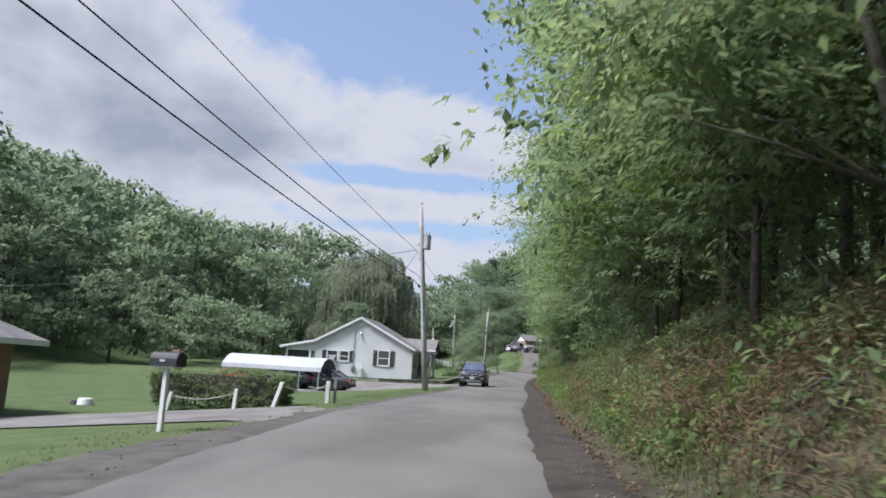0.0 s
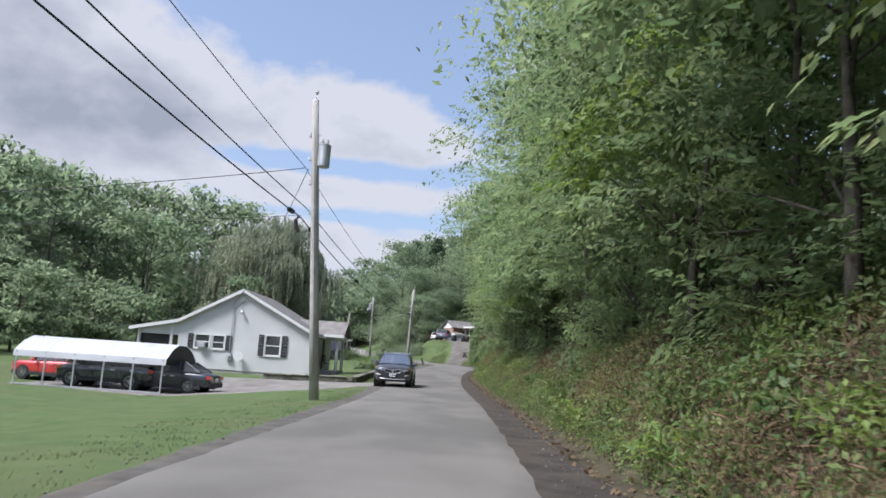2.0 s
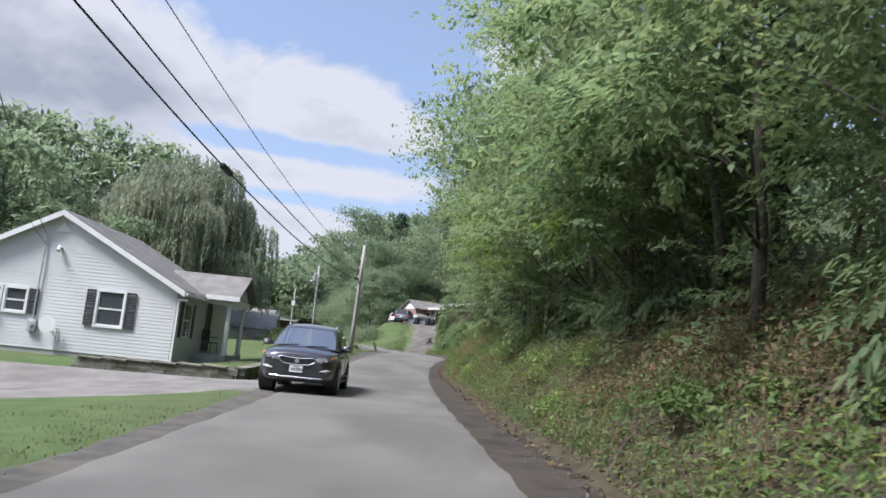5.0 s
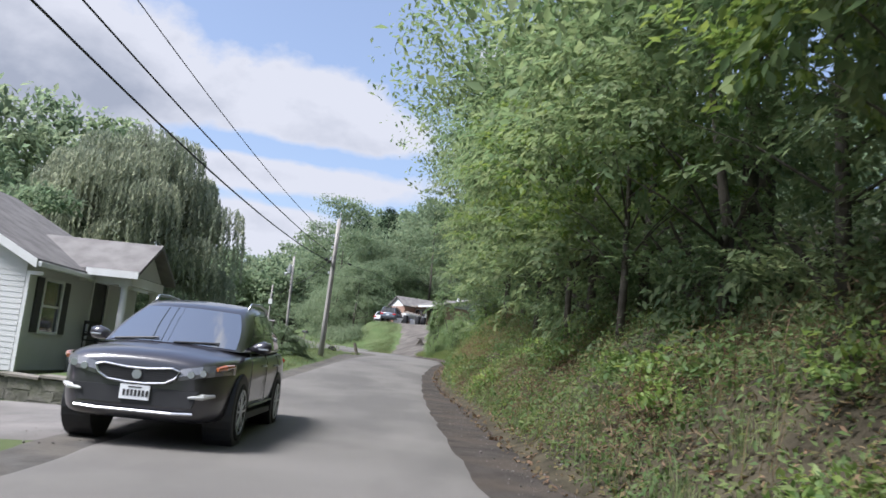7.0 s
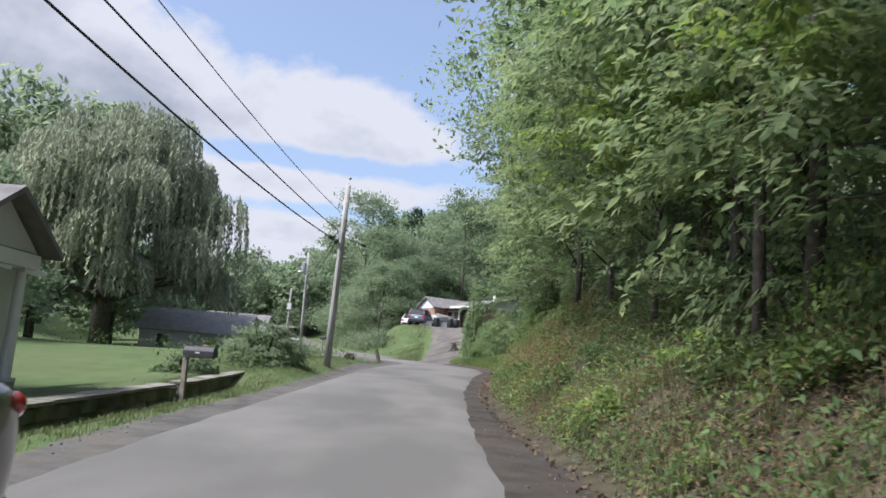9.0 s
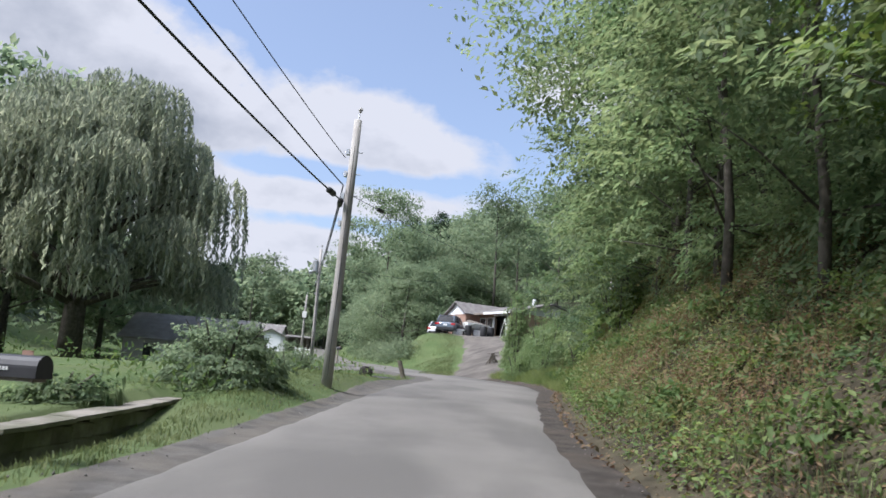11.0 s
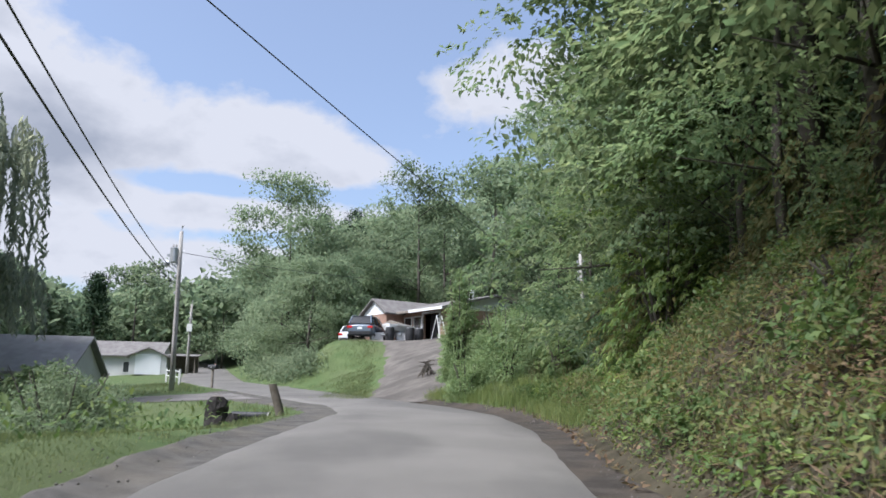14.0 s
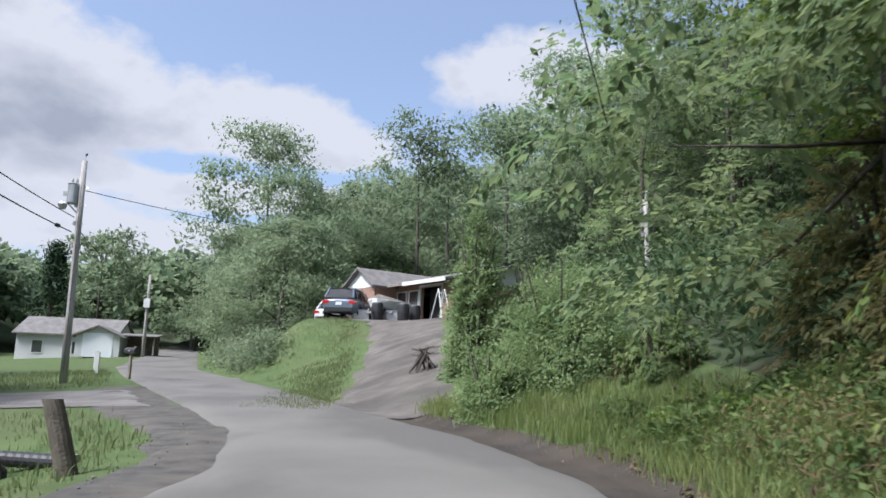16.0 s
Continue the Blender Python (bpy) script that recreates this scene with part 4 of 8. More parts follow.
bank_plants("bank_vines", "broad-leaved vines hanging over the bank top", M["leaf"], 34000, 0.05, 1.5, 4.6, 0.05, 0.55, 33, 0.3, -0.6, 2)
bank_plants("bank_cover", "low yellowing creepers matted over the bank", M["vine"], 30000, 0.034, 0.0, 4.6, 0.0, 0.22, 63, 0.3, -2, 2, 0.55)
bank_plants("bank_mat", "low brown-green creepers matted over the bank", M["weed"], 26000, 0.034, 0.0, 4.6, 0.0, 0.2, 64, 0.3, -2, 2, 0.55)
bank_plants("russet_creepers", "rusty brown withered creepers in patches on the bank", M["russet"], 36000, 0.03, 0.2, 4.2, 0.05, 0.5, 66, 0.28, 0.0, 2, 0.4, -4.0, 86.0)
bank_plants("russet_slope", "rusty brown dead leaves hanging down the far bank", M["russet"], 18000, 0.034, 0.8, 5.0, 0.1, 0.65, 67, 0.35, -0.12, 2, 0.4, 74.0, 87.0)
bank_plants("bright_weeds", "fresh yellow-green weeds at the bank foot", M["leaf_yellow"], 9000, 0.05, 0.15, 2.4, 0.05, 0.5, 35, 0.35, 0.12, 2)
bank_plants("dry_brush", "dry reddish-brown brush among the weeds", M["dry"], 26000, 0.085, 0.2, 3.8, 0.02, 0.5, 37, 0.22, 0.1, 2, 0.1)
bank_plants("dead_creepers", "tangle of dead reddish creepers on the first bank", M["dry"], 30000, 0.085, 0.3, 4.2, 0.03, 0.7, 45, 0.3, -0.35, 2, 0.1, 1.0, 36.0, 0.0)
bank_plants("fallen_brush", "heaps of dead leaves and twigs on the first bank", M["dry"], 9000, 0.065, 0.4, 4.6, 0.1, 0.6, 49, 0.25, -0.25, 2, 0.28, 8.0, 20.0)
bank_plants("dead_brush", "brown dead brush high on the middle bank", M["dry"], 9000, 0.065, 1.0, 4.2, 0.15, 0.75, 50, 0.2, 0.0, 2, 0.25, 33.0, 56.0)
bank_plants("dry_creepers", "yellow-brown creepers over the far bank", M["vine"], 24000, 0.05, 0.3, 5.2, 0.05, 0.7, 47, 0.3, -0.4, 2, 0.4, 74.0, 100.0)


for y0, y1, n, d0, d1 in ((3, 14, 2600, 0.4, 3.6), (15, 30, 5200, 0.1, 2.2), (33, 46, 5200, 0.3, 3.2), (47, 57, 5200, 0.7, 3.4), (62, 72, 3600, 0.4, 3.2), (75, 88, 8000, 0.7, 5.0)):
    bank_plants("withered_vines", "withered reddish-brown vine leaves over the bank", M["russet"], int(n * 2.2), 0.026, d0, d1 if y0 > 70 else min(d1, 2.9), 0.05, 0.55, 500 + y0, 0.4, 0.06, 2, 0.36, y0, y1)


def weed_mounds(name, label, mat, count, seed, size):
    """Rounded clumps of weeds that stand out of the low growth on the bank."""
    g = np.random.RandomState(seed)
    y = g.uniform(1, 104, count)
    d = g.uniform(0.5, 3.5, count)
    x = xr_at(y) + foot_at(y) + d
    r = g.uniform(0.3, 0.75, count)
    k = 26
    i = np.repeat(np.arange(count), k)
    way = unit(g.normal(0, 1, (count * k, 3)))
    way[:, 2] = np.abs(way[:, 2])
    c = np.stack([x, y, ground_z(x, y)], 1)[i] + way * (r[i] * g.uniform(0.55, 1.0, count * k))[:, None] * np.array([1.1, 1.2, 0.85])
    V, F = leaf_cloud(g, c, way, 13, 0.09, size, droop=0.25, aspect=0.55)
    tagged(new(name, mesh_from_arrays(name, V, F, mat)), label, "weeds", kind="stuff")


weed_mounds("weed_mounds", "rounded clumps of leafy weeds on the bank", M["weed"], 95, 71, 0.06)
weed_mounds("bright_mounds", "light green clumps of weeds on the bank", M["leaf_yellow"], 45, 73, 0.055)
bank_plants("leaf_litter", "fallen brown leaves along the gravel edge", M["dry"], 5000, 0.05, -0.35, 0.9, 0.0, 0.05, 39, 0.3, -1, 2, 0.6)


def stems(name, label, mat, spots, per, height, spread, width, seed, cat="grass"):
    """Blades or stalks: thin tapered strips in tufts."""
    g = np.random.RandomState(seed)
    P = np.repeat(np.asarray(spots, float), per, 0)
    m = len(P)
    P[:, :2] += g.normal(0, spread, (m, 2))
    z = ground_z(P[:, 0], P[:, 1])
    root = np.stack([P[:, 0], P[:, 1], z], 1)
    a = g.uniform(0, 2 * math.pi, m)
    side = np.stack([np.cos(a), np.sin(a), np.zeros(m)], 1) * width * g.uniform(0.6, 1.3, (m, 1))
    hh = height * g.uniform(0.4, 1.2, (m, 1))
    lean = np.stack([g.normal(0, 1, m), g.normal(0, 1, m), np.zeros(m)], 1) * hh * 0.3
    top = root + lean + np.array([0, 0, 1]) * hh
    midp = root + lean * 0.35 + np.array([0, 0, 0.6]) * hh
    V = np.stack([root - side, root + side, midp + side * 0.7, midp - side * 0.7, top], 1).reshape(-1, 3)
    b = np.arange(m)[:, None] * 5
    F = np.concatenate([b + [0, 1, 2], b + [0, 2, 3], b + [3, 2, 4]], 0)
    tagged(new(name, mesh_from_arrays(name, V, F, mat)), label, cat, kind="stuff")


g = np.random.RandomState(51)
yy = g.uniform(-2, 104, 800)
yy = yy[((yy < 13) | (yy > 19)) & ((yy < 50.5) | (yy > 62.5))][:1500]
stems("verge_grass", "long grass along the edge of the lawn", M["blade"], np.stack([xl_at(yy) - np.interp(yy, [0, 45, 60], [0.35, 0.35, 0.9]) - g.uniform(0, 1, len(yy)) ** 1.5 * 2.2, yy], 1), 16, 0.045, 0.16, 0.006, 52)
yy = g.uniform(61.5, 82, 420)
stems("wall_grass", "rough grass along the foot of the low wall", M["blade"], np.stack([xl_at(yy) - 0.55 - g.uniform(0, 1, 420) * 1.2, yy], 1), 18, 0.09, 0.12, 0.006, 59)
yy = g.uniform(79, 98, 900)
stems("mound_grass", "short mown grass on the rise round the pole", M["blade"], np.stack([xl_at(yy) - 0.6 - g.uniform(0, 1, 900) * 2.6, yy], 1), 16, 0.05, 0.13, 0.005, 60)
yy = g.uniform(88.5, 98, 520)
stems("pole_weeds", "tall rough weeds among the shrubs below the lane", M["blade"], np.stack([xl_at(yy) - 1.6 - g.uniform(0, 1, 520) ** 1.2 * 4.6, yy], 1), 16, 0.1, 0.13, 0.005, 58)
yy = g.uniform(0, 107, 700)
stems("bank_grass", "pale grass tufts at the foot of the bank", M["blade"], np.stack([xr_at(yy) + 1.15 + g.uniform(0, 1, 700) ** 2 * 2.2, yy], 1), 18, 0.38, 0.07, 0.006, 53)
yy = g.uniform(96, 109, 620)
stems("corner_grass", "fresh tall grass below the roadside bushes", M["fresh_blade"], np.stack([xr_at(yy) + 0.75 + g.uniform(0, 1, 620) ** 1.4 * np.interp(yy, [96, 104, 109], [1.6, 2.6, 1.2]), yy], 1), 24, 0.34, 0.12, 0.006, 54)
yy = g.uniform(110, 132, 900)
stems("slope_grass", "uncut grass on the slope beside the driveway", M["blade"], np.stack([np.minimum(xr_at(yy) + 0.5 + g.uniform(0, 1, 900) * 8, -5.3 - g.uniform(0, 1, 900) ** 2 * 1.5), yy], 1), 12, 0.14, 0.25, 0.009, 62)
yy = g.uniform(97, 132, 1000)
stems("far_verge_grass", "uneven grass on the verge beyond the bend", M["blade"], np.stack([xl_at(yy) - np.interp(yy, [97, 105, 112, 120, 132], [1.0, 1.4, 3.0, 1.0, 0.6]) - g.uniform(0, 1, 1000) ** 1.3 * 7, yy], 1)[(yy < 108.5) | (yy > 117.5)], 12, 0.16, 0.22, 0.008, 63)
yy = np.concatenate([g.uniform(0, 36, 240), g.uniform(36, 108, 220)])
stems("bare_stalks", "thin dry stalks in the bank weeds", M["dry"], np.stack([xr_at(yy) + 1.4 + g.uniform(0, 1, 460) * 3.2, yy], 1), 6, 0.75, 0.12, 0.006, 55, "weeds")


def bush(name, x, y, h, r, seed, leaf, label, size=0.09, clumps=260, per=26, squash=1.0, seat=True, fine=False):
    g = np.random.RandomState(seed)
    t = thing(name, x, y, gz(x, y), label, "bush")
    d = unit(g.normal(0, 1, (clumps, 3)))
    d[:, 2] = np.abs(d[:, 2]) - 0.12
    bumpy = np.array([noise.noise((float(a[0]) * 2.2 + seed, float(a[1]) * 2.2, float(a[2]) * 2.2)) for a in d])
    c = d * np.array([r, r, h * 0.95]) * (g.uniform(0.6, 0.95, clumps) * (1 + 0.35 * bumpy))[:, None]
    V, F = leaf_cloud(g, c, d, per, 0.05 * r + 0.06, size, 0.05, 0.42) if fine else leaf_sprays(g, c, d, per, 0.16 * r + 0.12, size, 0.4)
    if seat:
        foot = ground_z(x + V[:, 0], y + V[:, 1]) - gz(x, y)
        V[:, 2] += foot * np.clip(1.1 - V[:, 2] / h, 0, 1)
        V[:, 2] = np.maximum(V[:, 2], foot + 0.02)
    else:
        V[:, 2] = np.maximum(V[:, 2], 0.03)
    stem = None
    for k in range(7):
        a = k * 0.9
        s = tube([(0.1 * math.cos(a), 0.1 * math.sin(a), -0.2), (r * 0.35 * math.cos(a), r * 0.35 * math.sin(a), h * 0.4), (r * 0.6 * math.cos(a), r * 0.6 * math.sin(a), h * 0.75)], [0.05, 0.035, 0.01], 6)
        stem = s if stem is None else merge(stem, s)
    part("stem", stem, M["bark"], t)
    o = new("foliage", mesh_from_arrays("foliage", V, F, leaf))
    o.parent = t
    return t


thicket = [bush("thicket_bush", float(xr_at(y)) + 3.9, y, 1.2, 1.3, 90 + k, M["leaf"], "leafy thicket at the foot of the roadside wood", 0.044, 120, 30, 1.0, True) for k, y in enumerate((7.0, 10.5, 14.0))]
for y in np.arange(17.0, 96, 2.6):
    put_copy(thicket[rng.randint(3)], float(xr_at(y)) + 4.7 + (1.2 if y > 74 else 0.0) + rng.uniform(-0.5, 0.5), y + rng.uniform(-0.6, 0.6), rng.uniform(1.3, 2.1), rng.uniform(0, 360))
bush("bush", 0.0, 107.8, 3.1, 1.55, 61, M["bush_leaf"], "rounded fresh green bush beside the driveway", 0.042, 900, 34, fine=True)
bush("bush", 0.95, 88.3, 0.55, 0.55, 79, M["leaf_yellow"], "bright yellow-green clump on the bank", 0.04, 90, 26, fine=True)
bush("bush", -1.5, 107.2, 1.5, 0.8, 78, M["bush_leaf"], "low leafy bush at the driveway edge", 0.042, 260, 30, fine=True)
bush("bush", 1.5, 106.2, 1.3, 0.8, 62, M["weed"], "leafy green shrub at the bank foot", 0.045, 240, 28)
bush("bush", 0.2, 112.4, 3.0, 0.9, 64, M["bush_leaf"], "upright shrub behind the rounded bush", 0.055, 260, 26)
bush("vine_column", -1.35, 112.0, 5.2, 0.85, 65, M["bush_leaf"], "vine-covered dead tree like a leafy column", 0.05, 520, 32, fine=True)
bush("bush", 2.5, 99.2, 2.6, 1.2, 79, M["vine"], "mound of yellowing vines at the wood's foot", 0.05, 420, 30)
bush("bush", 3.4, 101.8, 4.6, 1.8, 66, M["vine"], "tall vine-draped bush at the wood's edge", 0.06, 520, 34)
bush("bush", 2.0, 97.0, 3.4, 1.6, 67, M["leaf_yellow"], "bright green bush at the wood's edge", 0.06, 330, 28)
bush("bush", -8.75, 81.0, 1.55, 1.3, 68, M["leaf_hazed"], "pale green shrub beside the verge", 0.05, 380, 34)
bush("bush", -9.8, 77.0, 0.5, 0.75, 70, M["leaf"], "low dark shrub behind the wall", 0.05, 130)
bush("bush", -11.3, 98.2, 2.6, 1.7, 73, M["leaf_hazed"], "dark leafy shrub on the slope below the lane", 0.05, 420, 34, fine=True)
bush("bush", -13.6, 99.6, 2.2, 1.7, 76, M["leaf_hazed"], "dark leafy shrub beside the low house", 0.07, 220)
bush("bush", -12.4, 101.6, 1.9, 1.4, 77, M["leaf_hazed"], "spreading shrub at the corner of the low house", 0.07, 220)
for vy, vh in ((88.5, 3.6), (93.0, 3.2), (98.6, 3.8)):
    bush("vine_drape", float(xr_at(vy)) + 4.6, vy, vh, 1.3, 300 + int(vy), M["vine"], "tangle of yellowing vines draped over the bank", 0.06, 260, 26)
bush("bush", -16.5, 108.5, 2.0, 2.2, 75, M["leaf"], "dark shrub in the side yard", 0.10, 240)


def hedge():
    """A clipped hedge that stands on bare stems."""
    g = np.random.RandomState(80)
    x0, x1, yc = -10.5, -7.0, 20.4
    t = thing("clipped_hedge", (x0 + x1) / 2, yc, gz((x0 + x1) / 2, yc) - 0.12, "dark clipped hedge with bare lower stems", "hedge")
    n = 1100
    L, H, D = (x1 - x0) / 2, 1.08, 0.55
    u = g.uniform(-1, 1, (n, 3))
    k = g.randint(0, 3, n)
    sg = np.sign(g.uniform(-1, 1, n))
    for a in range(3):
        u[k == a, a] = sg[k == a]
    c = u * np.array([L, D, 0.46]) + np.array([0, 0, 0.62])
    c[:, 2] += 0.06 * np.sin(c[:, 0] * 2.5) + 0.06 * (c[:, 0] / L)
    c[:, 0] += 0.15 * (c[:, 2] - 0.6) * np.sign(c[:, 0])
    V, F = leaf_cloud(g, c, unit(u), 18, 0.06, 0.036)
    o = new("foliage", mesh_from_arrays("foliage", V, F, M["leaf"]))
    o.parent = t
    core = cube(-L + 0.12, L - 0.12, -D + 0.1, D - 0.1, 0.3, 0.98)
    part("core", core, M["bark"], t)
    for i in range(9):
        x = -L + 0.3 + i * (2 * L - 0.6) / 8
        part("stem", tube([(x, 0, -0.1), (x + g.uniform(-.1, .1), g.uniform(-.1, .1), 0.5)], [0.035, 0.02], 6), M["bark"], t)


hedge()


# ---- buildings ----
def row_boards(parent, face, span, z0, z1, pitch, holes, mat, thick=0.011):
    """Lap boards on an upright wall. face(a, out, z) gives the place of a point; span(z) the wall's two ends; holes: (a0, a1, z0, z1)."""
    z = z0
    made = {}
    while z < z1 - 0.02:
        top = min(z + pitch, z1)
        a0, a1 = span(z + 0.02)
        a0t, a1t = span(top)
        a0, a1 = max(a0, a0t), min(a1, a1t)
        cuts = [(a0, a1)]
        for h0, h1, hz0, hz1 in holes:
            if top > hz0 + 0.01 and z < hz1 - 0.01:
                nxt = []
                for c0, c1 in cuts:
                    if h1 <= c0 or h0 >= c1:
                        nxt.append((c0, c1))
                    else:
                        nxt += [q for q in ((c0, h0), (h1, c1)) if q[1] - q[0] > 0.03]
                cuts = nxt
        for c0, c1 in cuts:
            key = (round(c1 - c0, 3), round(top - z, 3))
            if key not in made:
                bm = bmesh.new()
                L, H = c1 - c0, top - z
                P = [face(u, o, w) for u in (0, L) for o, w in ((0, 0), (thick, 0), (thick * 0.25, H), (0, H))]
                vs = [bm.verts.new(p) for p in P]
                for f in ((0, 1, 2, 3), (7, 6, 5, 4), (0, 4, 5, 1), (1, 5, 6, 2), (2, 6, 7, 3), (3, 7, 4, 0)):
                    bm.faces.new([vs[i] for i in f])
                bmesh.ops.recalc_face_normals(bm, faces=bm.faces)
                ob = part("board", bm, mat, parent)
                made[key] = ob.data
            else:
                ob = new("board", made[key])
                ob.parent = parent
            ob.matrix_local = Matrix.Translation(Vector(face(c0, 0, z)) - Vector(face(0, 0, 0)))
        z = top


def window_south(parent, x0, x1, z0, z1, y, shutters="both", sashes=2):
    """A sash window in a wall that faces south (-y); y is the outer face."""
    fr = 0.07
    w = part("window", merge(cube(x0 - fr, x1 + fr, y - 0.045, y + 0.03, z1, z1 + fr + 0.02), cube(x0 - fr, x1 + fr, y - 0.06, y + 0.03, z0 - fr, z0), cube(x0 - fr, x0, y - 0.045, y + 0.03, z0, z1), cube(x1, x1 + fr, y - 0.045, y + 0.03, z0, z1)), M["trim"], parent, "white window frame")
    zm = (z0 + z1) / 2
    part("sash", merge(cube(x0, x1, y - 0.02, y + 0.01, zm - 0.03, zm + 0.03), cube(x0, x0 + 0.04, y - 0.015, y + 0.01, z0, z1), cube(x1 - 0.04, x1, y - 0.015, y + 0.01, z0, z1), cube(x0 + 0.04, x1 - 0.04, y - 0.015, y + 0.01, z0, z0 + 0.05)), M["trim"], w)
    part("pane", cube(x0 + 0.04, x1 - 0.04, y + 0.004, y + 0.012, z0 + 0.05, zm - 0.03), M["pane"], w, "dark glass pane")
    part("pane", cube(x0 + 0.04, x1 - 0.04, y + 0.014, y + 0.022, zm + 0.03, z1), M["pane"], w, "dark glass pane")
    for side in ((-1, 1) if shutters == "both" else (-1,) if shutters == "left" else (1,) if shutters == "right" else ()):
        sx = x0 - fr - 0.36 if side < 0 else x1 + fr + 0.04
        s = part("shutter", merge(cube(sx, sx + 0.05, y - 0.05, y - 0.015, z0 - 0.05, z1 + 0.05), cube(sx + 0.27, sx + 0.32, y - 0.05, y - 0.015, z0 - 0.05, z1 + 0.05), cube(sx + 0.05, sx + 0.27, y - 0.048, y - 0.015, z0 - 0.05, z0 + 0.03), cube(sx + 0.05, sx + 0.27, y - 0.048, y - 0.015, z1 - 0.03, z1 + 0.05), cube(sx + 0.05, sx + 0.27, y - 0.048, y - 0.015, zm - 0.03, zm + 0.03)), M["shutter"], parent, "black louvred shutter")
        n = 12
        for i in range(n):
            za = z0 + 0.04 + (z1 - z0 - 0.08) * i / n
            if abs(za - zm) > 0.05:
                part("louvre", cube(sx + 0.05, sx + 0.27, y - 0.040, y - 0.02, za, za + (z1 - z0) / n * 0.62), M["shutter"], s)
    return w


def white_house():
    X0, X1, Y0, Y1 = -19.9, -11.65, 64.6, 71.6
    RX, RZ, EZ, LZ = -16.05, 5.92, 3.62, 3.82
    base = 1.02
    h = thing("white_house", 0, 0, 0, "white clapboard gabled house with black shutters and porches", "house")
    g0 = 0.55
    part("foundation", merge(cube(X0 + 0.03, X1 - 0.03, Y0 + 0.03, Y0 + 0.2, g0, base), cube(X1 - 0.2, X1 - 0.03, Y0 + 0.2, Y1 - 0.03, g0, base), cube(X0 + 0.03, X1 - 0.03, Y1 - 0.2, Y1 - 0.03, g0, base), cube(X0 + 0.03, X0 + 0.2, Y0 + 0.2, Y1 - 0.2, g0, base)), M["concrete"], h, "grey block foundation")
    holes = [(-18.82, -17.92, 2.25, 3.05), (-17.72, -16.98, 2.25, 3.05), (-14.42, -13.5, 2.05, 3.25)]

    def top_at(x):
        return RZ - (x - RX) * (RZ - EZ) / (X1 - RX) if x > RX else RZ - (RX - x) * (RZ - LZ) / (RX - X0)

    def span(z):
        lo = X0 if z <= LZ else RX - (RZ - z) * (RX - X0) / (RZ - LZ)
        hi = X1 if z <= EZ else RX + (RZ - z) * (X1 - RX) / (RZ - EZ)
        return lo, hi
    # south wall: backing cut round the windows
    bm = bmesh.new()
    xs = sorted({X0, X1, *[v for q in holes for v in q[:2]]})
    for a, b in zip(xs, xs[1:]):
        mid = (a + b) / 2
        hz = [q for q in holes if q[0] <= mid <= q[1]]
        zs = [(base, hz[0][2]), (hz[0][3], 3.6)] if hz else [(base, 3.6)]
        for z0, z1 in zs:
            box(bm, a, b, Y0, Y0 + 0.14, z0, z1)
    gable = prism([(X0, 3.6), (X1, 3.6), (X1, top_at(X1)), (RX, RZ), (X0, top_at(X0))], "y", Y0, Y0 + 0.14)
    south = part("wall", merge(bm, gable), M["siding"], h, "white lap-sided gable wall")
    face = lambda a, o, z: (a, Y0 - o, z)
    row_boards(south, face, span, base, RZ - 0.1, 0.125, holes, M["siding"])
    for q, s in zip(holes, ("left", "right", "both")):
        window_south(h, *q, Y0 - 0.02, s)
    # dark sheet behind the windows, added for the unlit room
    part("room_shade", cube(X0 + 0.3, X1 - 0.3, Y0 + 0.6, Y0 + 0.65, base, 3.5), M["dark"], h)
    # east wall with one window and the door
    eh = [(65.55, 66.45, 1.95, 3.15), (68.3, 69.25, 1.45, 3.4)]
    bm = bmesh.new()
    ys = sorted({Y0 + 0.14, Y1, *[v for q in eh for v in q[:2]]})
    for a, b in zip(ys, ys[1:]):
        hz = [q for q in eh if q[0] <= (a + b) / 2 <= q[1]]
        for z0, z1 in ([(base, hz[0][2]), (hz[0][3], EZ)] if hz else [(base, EZ)]):
            if z1 > z0:
                box(bm, X1 - 0.14, X1, a, b, z0, z1)
    east = part("wall", bm, M["siding"], h, "white lap-sided wall under the eave")
    row_boards(east, lambda a, o, z: (X1 + o, a, z), lambda z: (Y0, Y1), base, EZ - 0.02, 0.125, eh, M["siding"])
    y0, y1, z0, z1 = eh[0]
    w = part("window", merge(cube(X1 - 0.03, X1 + 0.05, y0 - 0.07, y0, z0 - 0.07, z1 + 0.07), cube(X1 - 0.03, X1 + 0.05, y1, y1 + 0.07, z0 - 0.07, z1 + 0.07), cube(X1 - 0.03, X1 + 0.05, y0, y1, z1, z1 + 0.07), cube(X1 - 0.03, X1 + 0.06, y0, y1, z0 - 0.07, z0)), M["trim"], h, "white window frame")
    part("pane", cube(X1 - 0.02, X1 - 0.01, y0, y1, z0, z1), M["pane"], w, "dark glass pane")
    part("sash", cube(X1 - 0.012, X1 + 0.012, y0, y1, 2.52, 2.58), M["trim"], w)
    for s0 in (y0 - 0.42, y1 + 0.1):
        sh = bmesh.new()
        box(sh, X1 + 0.015, X1 + 0.045, s0, s0 + 0.32, z0 - 0.05, z1 + 0.05)
        for i in range(14):
            box(sh, X1 + 0.045, X1 + 0.055, s0 + 0.04, s0 + 0.28, z0 + 0.04 + i * 0.08, z0 + 0.09 + i * 0.08)
        part("shutter", sh, M["shutter"], h, "black louvred shutter")
    d = part("door", cube(X1 - 0.06, X1 - 0.01, 68.3, 69.25, 1.45, 3.4, 0.01), M["shutter"], h, "dark storm door")
